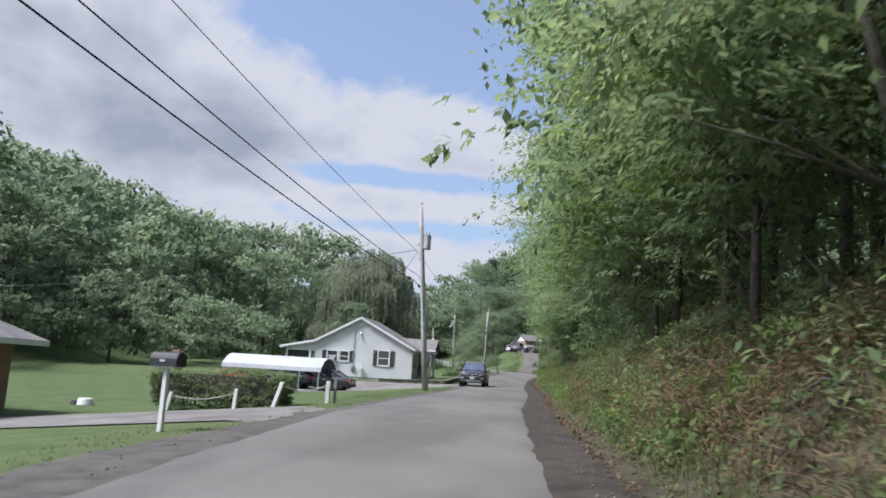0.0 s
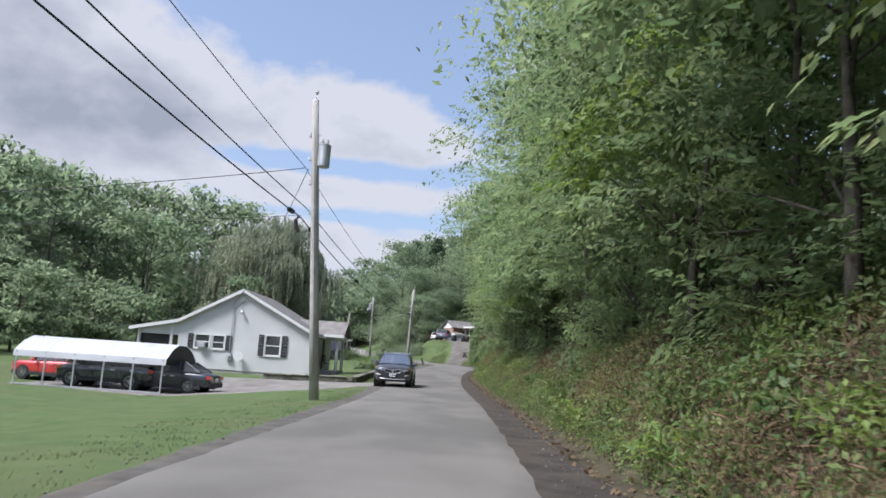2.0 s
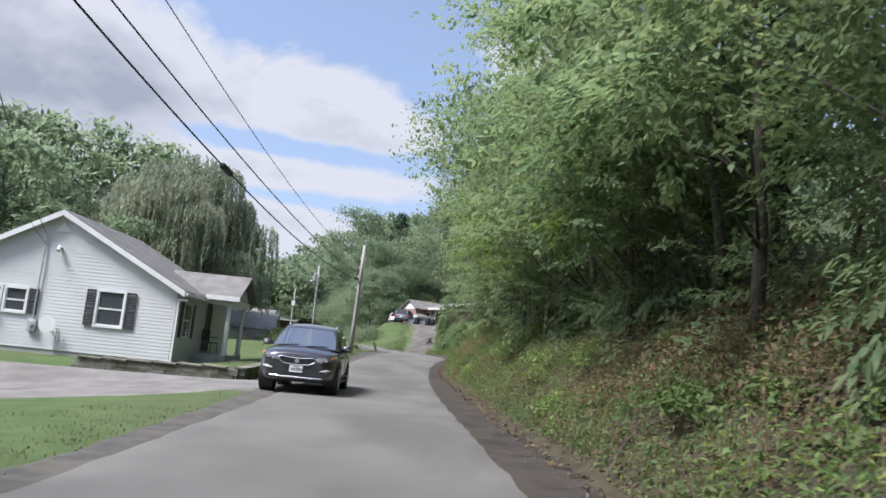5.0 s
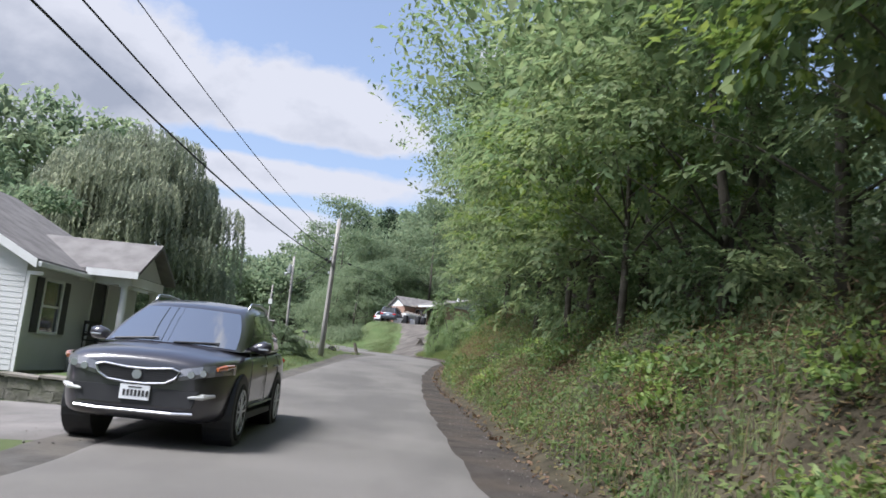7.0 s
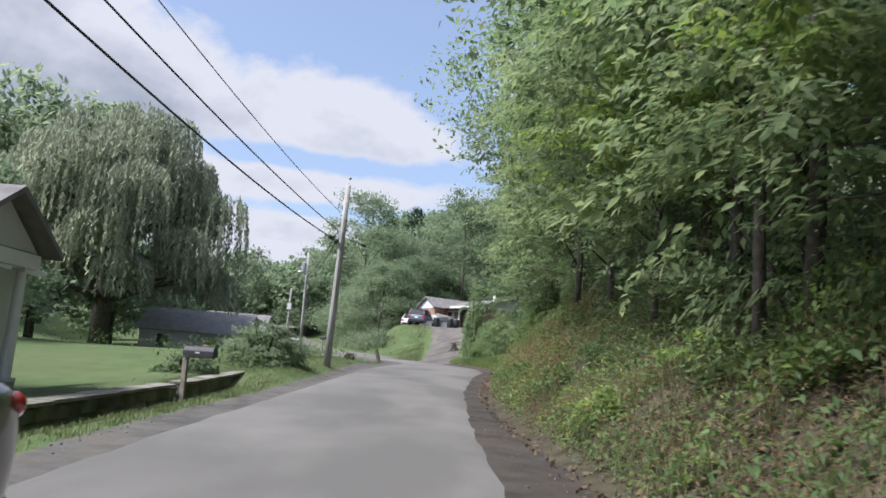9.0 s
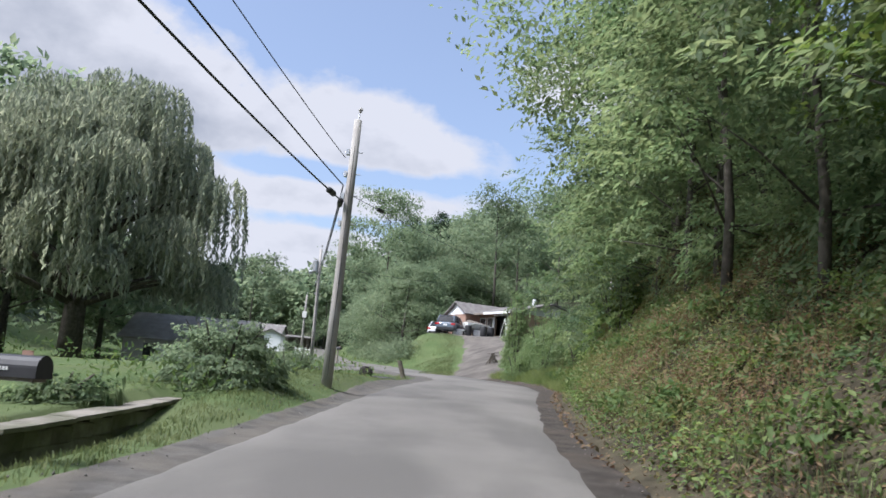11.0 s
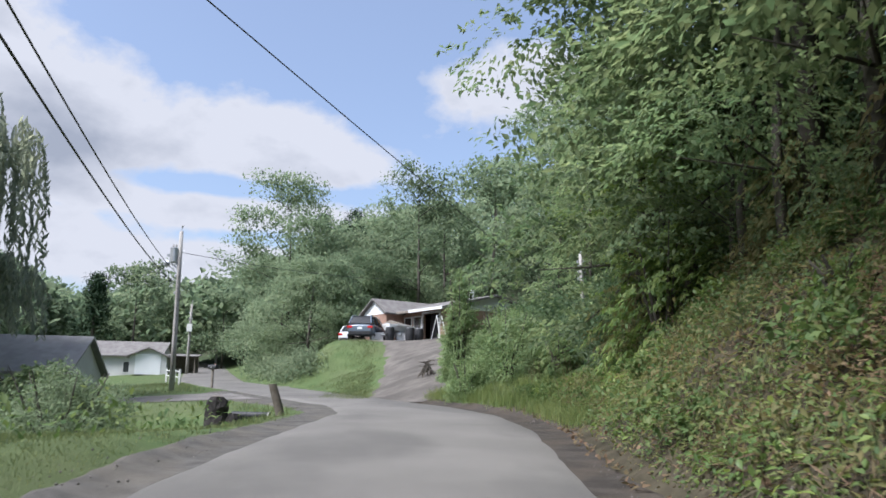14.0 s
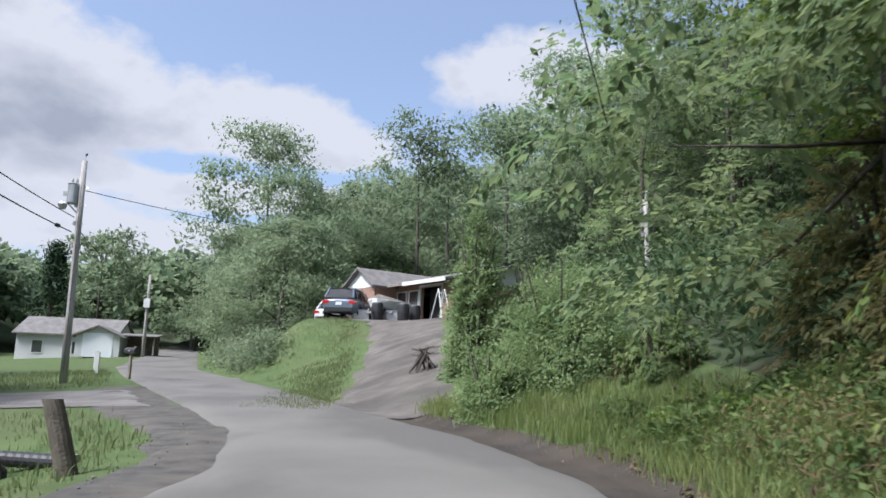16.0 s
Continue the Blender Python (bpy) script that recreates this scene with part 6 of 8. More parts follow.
    edge = [(-hw * 0.45, y0 - 0.024, hood - 0.195), (-hw * 0.1, y0 - 0.028, hood - 0.215), (hw * 0.1, y0 - 0.028, hood - 0.215), (hw * 0.45, y0 - 0.024, hood - 0.195), (hw * 0.41, y0 - 0.024, hood - 0.34), (hw * 0.30, y0 - 0.024, hood - 0.405), (-hw * 0.30, y0 - 0.024, hood - 0.405), (-hw * 0.41, y0 - 0.024, hood - 0.34), (-hw * 0.45, y0 - 0.024, hood - 0.195)]
    part("grille_frame", tube(edge, 0.013, 6), M["chrome"], grille, "chrome grille surround")
    part("badge", tube([(0, y0 - 0.045, hood - 0.29), (0, y0 - 0.02, hood - 0.29)], [0.055, 0.06], 16), M["chrome"], grille)
    for k in range(5):
        part("grille_bar", cube(-hw * 0.38, hw * 0.38, y0 - 0.027, y0 - 0.02, hood - 0.245 - 0.03 * k, hood - 0.238 - 0.03 * k), M["shutter"], grille)
    front_patch("front_bumper", -hw * 0.93, hw * 0.93, lambda u: sill + 0.0, lambda u: sill + 0.16, M["black"], t, "black lower bumper", 0.03, 16)
    front_patch("bumper_shelf", -hw * 0.88, hw * 0.88, lambda u: sill + 0.33, lambda u: sill + 0.37, paint, t, "", 0.028, 16)
    front_patch("skid_trim", -hw * 0.55, hw * 0.55, lambda u: sill + 0.03, lambda u: sill + 0.055, M["chrome"], t, "silver lower trim", 0.045, 10)
    plate = part("front_plate", cube(-0.155, 0.155, y0 - 0.03, y0 + 0.02, sill + 0.165, sill + 0.315), M["paper"], t, "pale licence plate")
    part("plate_bar", merge(*[cube(-0.12 + 0.04 * i, -0.095 + 0.04 * i, y0 - 0.034, y0 - 0.0295, sill + 0.20, sill + 0.265) for i in range(7)], cube(-0.07, 0.07, y0 - 0.034, y0 - 0.0295, sill + 0.285, sill + 0.298)), M["shutter"], plate)
    for s in (-1, 1):
        part("wiper", tube([(s * 0.25 - 0.3, ws + 0.015, bz + 0.045), (s * 0.25 + 0.25, ws + 0.06, bz + 0.10)], 0.012, 5), M["black"], t)
    return t


def grid_patch(fn, n, k):
    """A closed thin sheet over fn(u, v), u and v from 0 to 1; fn gives the place and the way outwards."""
    bm = bmesh.new()
    outer = [[bm.verts.new(fn(i / n, j / k)) for j in range(k + 1)] for i in range(n + 1)]
    for i in range(n):
        for j in range(k):
            bm.faces.new((outer[i][j], outer[i + 1][j], outer[i + 1][j + 1], outer[i][j + 1]))
    bmesh.ops.recalc_face_normals(bm, faces=bm.faces)
    return bm


def rounded_suv(x, y, rz, label, paint):
    """A rounded sport utility vehicle, nose towards -y."""
    t = thing("sport_utility_vehicle", x, y, gz(x, y) + 0.06, label, "car", rz=rz)
    st = [(-2.34, 0.56, 0.42, 0.80, 0.86), (-2.31, 0.68, 0.32, 0.87, 0.93), (-2.20, 0.80, 0.25, 0.92, 0.985), (-1.98, 0.885, 0.23, 0.955, 1.03), (-1.55, 0.93, 0.25, 0.99, 1.075), (-1.1, 0.94, 0.27, 1.02, 1.10),
          (-0.5, 0.94, 0.28, 1.04, 1.09), (0.5, 0.94, 0.28, 1.06, 1.10), (1.4, 0.94, 0.28, 1.09, 1.13), (1.95, 0.925, 0.31, 1.09, 1.14), (2.2, 0.87, 0.37, 1.05, 1.10), (2.32, 0.76, 0.46, 0.98, 1.02), (2.345, 0.62, 0.54, 0.90, 0.95)]
    secs = []
    for yy, w, zb, zs, zt in st:
        zm = (zb + zs) / 2
        secs.append((yy, [(0, zb), (w * 0.75, zb), (w * 0.93, zb + 0.04), (w * 0.985, zb + 0.17), (w, zm + 0.02), (w * 0.99, zs - 0.13), (w * 0.945, zs - 0.02), (w * 0.80, zs + 0.025), (w * 0.45, zt - 0.006), (0, zt)]))
    shell = part("body", ring_loft(secs), paint, t, smooth=True)
    soft_body = shell.modifiers.new("rounding", "SUBSURF")
    soft_body.levels = soft_body.render_levels = 2
    nose = lambda xx: float(np.interp(abs(xx), [q[1] for q in st[:6]], [q[0] for q in st[:6]]))

    def lerp(a, b, k):
        return [p + (q - p) * k for p, q in zip(a, b)]

    def side(u, v, s, off=0.0):
        """Side of the cabin: u from the windscreen to the tail, v from the belt to the roof."""
        wb = float(np.interp(u, [0, 0.12, 0.6, 0.85, 1], [0.80, 0.865, 0.88, 0.85, 0.74]))
        wt = float(np.interp(u, [0, 0.2, 0.6, 1], [0.61, 0.665, 0.675, 0.60]))
        zt = float(np.interp(u, [0, 0.1, 0.3, 0.55, 0.85, 1], [1.565, 1.62, 1.665, 1.67, 1.625, 1.575]))
        b = (wb, -1.22 + 3.37 * u, float(np.interp(u, [0, 0.5, 1], [1.055, 1.07, 1.12])))
        c = (wt, -0.36 + 2.12 * u, zt)
        q = lerp(b, c, v)
        return (s * (q[0] + 0.045 * math.sin(math.pi * v) + off), q[1], q[2] + 0.3 * off)

    def screen(w, v, off=0.0):
        a = side(0, v, 1)
        return (a[0] * w, a[1] - 0.13 * (1 - w * w) * (1 - 0.3 * v) - 0.5 * off, a[2] + 0.02 * (1 - w * w) + off)

    def back(w, v, off=0.0):
        a = side(1, v, 1)
        return (a[0] * w, a[1] + 0.10 * (1 - w * w) + off, a[2] + 0.02 * (1 - w * w))

    def roof(w, u, off=0.0):
        a = side(u, 1.0, 1)
        lead = 0.13 * 0.7 * (1 - w * w) * max(0.0, 1 - u * 5)
        tail = 0.10 * (1 - w * w) * max(0.0, u * 4 - 3)
        return (a[0] * w, a[1] - lead + tail, a[2] + 0.045 * (1 - w * w) * min(1, 0.45 + 2 * u, 0.45 + 2.5 * (1 - u)) + off)
    cab = merge(grid_patch(lambda i, j: side(i, j, 1), 16, 6), grid_patch(lambda i, j: side(i, j, -1), 16, 6), grid_patch(lambda i, j: screen(2 * i - 1, j), 10, 6), grid_patch(lambda i, j: back(2 * i - 1, j), 10, 6), grid_patch(lambda i, j: roof(2 * i - 1, j), 10, 16))
    bmesh.ops.remove_doubles(cab, verts=cab.verts, dist=0.012)
    bmesh.ops.recalc_face_normals(cab, faces=cab.faces)
    part("cabin", cab, paint, t, smooth=True)
    part("windscreen", grid_patch(lambda i, j: screen(-0.95 + 1.9 * i, 0.03 + 0.91 * j, 0.006), 12, 6), M["windscreen"], t, "windscreen mirroring clouds", smooth=True)
    part("rear_window", grid_patch(lambda i, j: back(-0.86 + 1.72 * i, 0.10 + 0.74 * j, 0.006), 8, 4), M["pane"], t, smooth=True)
    for s in (-1, 1):
        for u0, u1, lean in ((0.075, 0.36, 0.10), (0.375, 0.65, 0.0), (0.665, 0.885, -0.07)):
            part("side_window", grid_patch(lambda i, j: side(u0 + (lean * j if lean > 0 else 0) + (u1 + (lean * j if lean < 0 else 0) - u0 - (lean * j if lean > 0 else 0)) * i, 0.08 + 0.76 * j, s, 0.005), 6, 5), M["pane"], t, "dark side glass", smooth=True)
        part("window_trim", tube([side(u, 0.035, s, 0.008) for u in np.linspace(0.06, 0.9, 12)], 0.009, 6), M["chrome"], t, "chrome window strip")
        part("roof_rail", tube([(s * 0.63, -0.05, 1.635), (s * 0.635, 0.08, 1.715), (s * 0.645, 0.6, 1.74), (s * 0.63, 1.3, 1.715), (s * 0.60, 1.55, 1.62)], 0.019, 8), M["chrome"], t, "silver roof rail", smooth=True)
        m = part("mirror", tube([(s * 0.86, -0.80, 1.10), (s * 0.94, -0.83, 1.12), (s * 1.02, -0.84, 1.135), (s * 1.09, -0.82, 1.13), (s * 1.115, -0.80, 1.12)], [0.03, 0.065, 0.085, 0.075, 0.03], 12), paint, t, smooth=True)
        part("mirror_lamp", cube(min(s * 0.98, s * 1.10), max(s * 0.98, s * 1.10), -0.925, -0.905, 1.105, 1.125, 0.006), M["chrome"], m)
        for yy in (-0.98, 0.13, 1.12):
            part("door_seam", tube([(s * 0.944, yy, 0.45), (s * 0.946, yy, 0.75), (s * 0.938, yy + 0.01, 0.95), (s * 0.89, yy + 0.02, 1.05)], 0.006, 4), M["black"], t)
        for yy in (-0.08, 0.92):
            part("door_handle", tube([(s * 0.935, yy - 0.1, 0.90), (s * 0.965, yy - 0.06, 0.905), (s * 0.965, yy + 0.06, 0.905), (s * 0.935, yy + 0.1, 0.90)], 0.014, 6), M["chrome"], t, "chrome door handle")
        part("sill_trim", tube([(s * 0.935, -0.85, 0.40), (s * 0.945, 0.0, 0.41), (s * 0.935, 0.85, 0.42)], 0.014, 6), M["chrome"], t, "silver sill strip")
        part("running_board", cube(min(s * 0.78, s * 0.93), max(s * 0.78, s * 0.93), -0.98, 0.88, 0.24, 0.33, 0.02), M["black"], t)
        for yy in (-1.42, 1.30):
            part("wheel_arch", tube([(s * 0.62, yy, 0.375), (s * 0.938, yy, 0.375), (s * 0.948, yy, 0.375)], [0.435, 0.435, 0.415], 30), M["black"], t, "black wheel housing")
            wheel(t, s * 0.845, yy, 0.365, 0.235, s, M["alloy"])
        # lamps
        lamp = bmesh.new()
        rows = []
        for i in range(9):
            k = i / 8
            xx = 0.43 + 0.47 * k
            yy = nose(xx) - 0.012
            rows.append([lamp.verts.new(v) for v in ((s * xx, yy + 0.004, 0.70 + 0.10 * k), (s * xx, yy - 0.012, 0.745 + 0.10 * k), (s * xx, yy + 0.02, 0.82 + 0.095 * k ** 0.8), (s * xx, yy + 0.12, 0.80 + 0.095 * k), (s * xx, yy + 0.12, 0.70 + 0.10 * k))])
        for a, b in zip(rows, rows[1:]):
            for k in range(5):
                lamp.faces.new((a[k], b[k], b[(k + 1) % 5], a[(k + 1) % 5]))
        lamp.faces.new(rows[0][::-1]), lamp.faces.new(rows[-1])
        bmesh.ops.recalc_face_normals(lamp, faces=lamp.faces)
        hl = part("headlight", lamp, M["lens"], t, "clear swept-back headlight", smooth=False)
        for xx, zz in ((0.56, 0.775), (0.68, 0.80)):
            part("projector", tube([(s * xx, nose(xx) - 0.03, zz), (s * xx, nose(xx) + 0.05, zz)], [0.036, 0.042], 12), M["chrome"], hl)
        part("turn_signal", tube([(s * 0.80, nose(0.80) - 0.022, 0.855), (s * 0.855, nose(0.855) - 0.02, 0.875), (s * 0.90, nose(0.90) - 0.02, 0.895)], [0.022, 0.034, 0.018], 8), M["amber"], hl, "amber indicator")
        part("fog_lamp", tube([(s * 0.56, nose(0.60) - 0.035, 0.535), (s * 0.70, nose(0.70) - 0.02, 0.55), (s * 0.80, nose(0.80) + 0.0, 0.57)], [0.012, 0.034, 0.02], 8), M["fog"], t, "fog lamp in a pale bezel")
        part("taillight", tube([(s * 0.62, 2.30, 0.90), (s * 0.76, 2.26, 0.94), (s * 0.86, 2.12, 0.97)], [0.05, 0.075, 0.04], 10), M["red_lens"], t, "red taillight", smooth=True)
    out = [(-0.44, 0.80), (-0.36, 0.825), (-0.10, 0.80), (0.10, 0.80), (0.36, 0.825), (0.44, 0.80), (0.40, 0.72), (0.30, 0.665), (0.10, 0.645), (-0.10, 0.645), (-0.30, 0.665), (-0.40, 0.72)]
    grille = part("grille", prism(out, "y", -2.362, -2.2), M["black"], t, "black mesh grille")
    part("grille_frame", tube([(a, -2.37, b) for a, b in out + out[:1]], 0.014, 8), M["chrome"], grille, "chrome grille surround")
    for k in range(6):
        part("grille_bar", cube(-0.37, 0.37, -2.368, -2.36, 0.668 + 0.023 * k, 0.675 + 0.023 * k), M["shutter"], grille)
    part("badge", tube([(0, -2.385, 0.735), (0, -2.365, 0.735)], [0.05, 0.055], 18), M["chrome"], grille)
    part("air_dam", prism([(-0.66, 0.60), (0.66, 0.60), (0.60, 0.42), (-0.60, 0.42)], "y", -2.348, -2.1), M["black"], t, "black lower intake")
    part("skid_trim", tube([(-0.62, -2.33, 0.365), (-0.40, -2.365, 0.355), (0.40, -2.365, 0.355), (0.62, -2.33, 0.365)], 0.017, 6), M["chrome"], t, "silver lower trim")
    plate = part("front_plate", cube(-0.155, 0.155, -2.375, -2.35, 0.47, 0.625), M["paper"], t, "pale licence plate")
    part("plate_bar", merge(*[cube(-0.12 + 0.04 * i, -0.095 + 0.04 * i, -2.379, -2.3755, 0.505, 0.57) for i in range(7)], cube(-0.07, 0.07, -2.379, -2.3755, 0.592, 0.605)), M["shutter"], plate)
    part("rear_plate", cube(-0.16, 0.16, 2.345, 2.36, 0.74, 0.89), M["paper"], t)
    part("rear_bumper", tube([(-0.78, 2.18, 0.52), (-0.6, 2.33, 0.52), (0.6, 2.33, 0.52), (0.78, 2.18, 0.52)], 0.07, 8), M["black"], t)
    for s in (-1, 1):
        part("wiper", tube([screen(s * 0.45 - 0.4, 0.02, 0.02), screen(s * 0.45 + 0.25, 0.10, 0.02)], 0.011, 5), M["black"], t)
    return t


PANE = M["pane"]
rounded_suv(-5.6, 57.5, 1.5, "dark charcoal sport utility vehicle on the lane", M["car_plum"])
sedan = vehicle("sedan", -15.9, 53.4, -94, "black sedan parked beside the carport", M["car_black"], 4.7, 1.8, 1.44, 0.32, 0.92, 0.90, (0.25, 0.43, 0.72, 0.88), PANE, kind="sedan")
van = vehicle("dark_van", -18.6, 53.2, -90, "dark parked vehicle under the carport", M["car_blue"], 4.6, 1.85, 1.62, 0.35, 1.02, 1.0, (0.22, 0.40, 0.9, 0.985), PANE, kind="suv")
red = vehicle("red_car", -22.5, 55.9, -100, "bright red car parked at the carport end", M["car_red"], 4.5, 1.8, 1.46, 0.32, 0.94, 0.92, (0.25, 0.43, 0.75, 0.92), PANE, kind="sedan")
hill_suv = vehicle("slate_suv", -5.9, 133.8, 168, "slate-blue vehicle parked before the hillside garage", M["car_grey"], 4.6, 1.85, 1.68, 0.34, 1.05, 1.02, (0.22, 0.40, 0.9, 0.985), PANE, kind="suv", z=6.25)
white_car = vehicle("white_car", -7.1, 139.4, 172, "white car parked behind the slate vehicle", M["paper"], 4.4, 1.75, 1.5, 0.32, 0.95, 0.93, (0.24, 0.42, 0.78, 0.93), PANE, kind="sedan", z=6.25)
far_truck = vehicle("dark_car", -38.5, 160.5, 20, "dark car parked beside the valley house", M["car_black"], 4.5, 1.8, 1.6, 0.34, 1.0, 1.0, (0.22, 0.40, 0.85, 0.98), PANE, kind="suv")


def boat_trailer(x, y, z, rz):
    t = thing("boat_trailer", x, y, z, "small covered boat on a two-wheeled trailer", "trailer", rz=rz)
    secs = []
    for u in np.linspace(0, 1, 9):
        w = 0.85 * math.sin(math.pi * (0.12 + 0.62 * (1 - u))) if u > 0.5 else 0.85
        w = 0.88 if u < 0.5 else 0.88 * math.sqrt(max(0.02, 1 - ((u - 0.5) / 0.5) ** 2))
        secs.append((u * 3.8 - 1.9, [(0, 0.55 + 0.35 * max(0, u - 0.6)), (w * 0.7, 0.62 + 0.3 * max(0, u - 0.6)), (w, 1.05), (w * 0.96, 1.12), (0, 1.14)]))
    part("hull", ring_loft(secs), M["trim"], t, "white boat hull")
    part("cover", ring_loft([(yy, [(0, 1.13), (pts[3][0] * 0.9, 1.13), (pts[3][0] * 0.8, 1.2), (0, 1.38)]) for yy, pts in secs[:-1]]), M["wood"], t, "grey tarpaulin")
    part("frame", merge(cube(-0.75, -0.69, -1.8, 1.4, 0.42, 0.5), cube(0.69, 0.75, -1.8, 1.4, 0.42, 0.5), cube(-0.69, 0.69, -0.4, -0.32, 0.42, 0.5), cube(-0.04, 0.04, -0.32, 2.7, 0.42, 0.5), cube(-0.69, 0.69, 1.3, 1.38, 0.41, 0.49)), M["steel"], t)
    for s in (-1, 1):
        wheel(t, s * 0.9, -0.5, 0.3, 0.2, s, M["alloy"])
        part("mudguard", tube([(s * 0.9, -0.85, 0.5), (s * 0.9, -0.7, 0.66), (s * 0.9, -0.3, 0.66), (s * 0.9, -0.15, 0.5)], 0.05, 6), M["black"], t)


boat_trailer(-3.9, 133.0, 6.23, 160)


def hillside_house():
    h = thing("hillside_house", 0.5, 137.0, 6.2, "low brick house with a garage above the driveway", "house", rz=-58)
    W, WR, D, E, R = 4.6, 4.2, 4.0, 2.3, 3.35
    g0, g1 = 1.35, 3.25
    part("wall", merge(cube(-W, g0, -D, -D + 0.2, 0, E), cube(g1, WR, -D, -D + 0.2, 0, E), cube(g0, g1, -D, -D + 0.2, 2.05, E)), M["brick"], h, "brown brick front wall")
    part("wall", merge(cube(-W, -W + 0.2, -D + 0.2, D, 0, E), cube(WR - 0.2, WR, -D + 0.2, D, 0, E), cube(-W + 0.2, WR - 0.2, D - 0.2, D, 0, E)), M["brick"], h)
    # dark sheet set back in the doorway, its colour standing for the shade inside
    part("garage_opening", cube(g0, g1, -D + 0.6, -D + 0.65, 0, 2.05), M["dark"], h, "dark sheet standing for the unlit garage")
    part("garage_trim", merge(cube(g0 - 0.14, g0, -D - 0.04, -D + 0.05, 0, 2.18), cube(g1, g1 + 0.14, -D - 0.04, -D + 0.05, 0, 2.18), cube(g0, g1, -D - 0.04, -D + 0.05, 2.05, 2.18)), M["trim"], h, "white garage trim")
    part("roof", merge(prism([(-D - 0.7, E - 0.12), (0, R), (0, R + 0.14), (-D - 0.7, E + 0.02)], "x", -W - 0.4, WR + 0.4), prism([(D + 0.6, E - 0.1), (D + 0.6, E + 0.04), (0, R + 0.14), (0, R)], "x", -W - 0.4, WR + 0.4)), M["shingle"], h, "grey-brown shingle roof")
    part("fascia", cube(0.6, WR + 0.4, -D - 0.76, -D - 0.703, E - 0.16, E + 0.04), M["trim"], h, "white fascia")
    part("gutter", cube(-W + 3.4, 0.598, -D - 0.76, -D - 0.703, E - 0.13, E + 0.02), M["wood"], h, "weathered gutter")
    for gx0 in (-W - 0.02, WR - 0.1):
        part("gable", prism([(-D, E), (D, E), (0, R)], "x", gx0, gx0 + 0.12), M["siding"], h, "white gable siding")
    # front wing under its own white gable
    part("front_wing", cube(-W + 0.2, -W + 3.4, -D - 1.4, -D - 0.003, 0, E - 0.1), M["brick"], h)
    part("front_gable", prism([(-W + 0.1, E - 0.1), (-W + 3.5, E - 0.1), (-W + 1.8, E + 0.95)], "y", -D - 1.42, -D + 0.6), M["roof_white"], h, "white front gable")
    part("front_gable_roof", merge(prism([(-W - 0.1, E - 0.16), (-W + 1.8, E + 0.97), (-W + 1.8, E + 1.08), (-W - 0.1, E - 0.05)], "y", -D - 1.7, 0), prism([(-W + 3.7, E - 0.16), (-W + 3.7, E - 0.05), (-W + 1.8, E + 1.08), (-W + 1.8, E + 0.97)], "y", -D - 1.7, 0)), M["shingle"], h)
    for x in (-1.0, 0.2):
        w = part("window", merge(cube(x, x + 1.0, -D - 0.05, -D + 0.003, 0.9, 0.97), cube(x, x + 1.0, -D - 0.05, -D + 0.003, 1.9, 1.97), cube(x, x + 0.07, -D - 0.05, -D + 0.003, 0.97, 1.9), cube(x + 0.93, x + 1.0, -D - 0.05, -D + 0.003, 0.97, 1.9)), M["trim"], h)
        part("pane", cube(x + 0.07, x + 0.93, -D - 0.02, -D - 0.004, 0.97, 1.9), M["pane"], w)
    part("chimney", tube([(3.4, -1.4, 2.9), (3.4, -1.4, 3.75)], 0.16, 10), M["roof_white"], h, "pale roof vent")


hillside_house()


def clutter(x, y, z, rz, kind):
    if kind == "barrel":
        t = thing("barrel", x, y, z, "dark plastic barrel beside the garage", "barrel")
        part("shell", tube([(0, 0, 0), (0, 0, 0.1), (0, 0, 0.45), (0, 0, 0.8), (0, 0, 0.88)], [0.26, 0.29, 0.31, 0.29, 0.26], 14), M["black"], t)
        part("lid", tube([(0, 0, 0.882), (0, 0, 0.91)], 0.22, 14), M["steel"], t)
    elif kind == "ladder":
        t = thing("step_ladder", x, y, z, "white folding ladder leaning near the garage", "ladder", rz=rz)
        for s in (-0.25, 0.25):
            part("rail", tube([(s, -0.5, 0), (s * 0.7, 0, 1.5)], 0.03, 6), M["trim"], t)
            part("rail", tube([(s, 0.5, 0), (s * 0.7, 0, 1.5)], 0.025, 6), M["trim"], t)
        for k in range(5):
            part("rung", cube(-0.22, 0.22, -0.42 + 0.085 * k, -0.36 + 0.085 * k, 0.26 * (k + 1) - 0.02, 0.26 * (k + 1) + 0.01), M["trim"], t)
    else:
        t = thing("storage_box", x, y, z, "pale storage box among yard clutter", "box", rz=rz)
        part("body", cube(-0.4, 0.4, -0.3, 0.3, 0, 0.5, 0.03), M["trim"], t)
        part("lid", cube(-0.42, 0.42, -0.32, 0.32, 0.502, 0.57, 0.02), M["steel"], t)


for x, y, rz, k in ((-3.6, 131.9, 10, "box"), (-2.5, 131.9, 0, "barrel"), (-1.3, 129.6, 30, "ladder"), (-3.1, 131.3, 40, "barrel"), (-5.3, 132.2, 15, "box"), (-4.4, 131.2, 60, "barrel")):
    clutter(x, y, gz(x, y) + 0.03, rz, k)


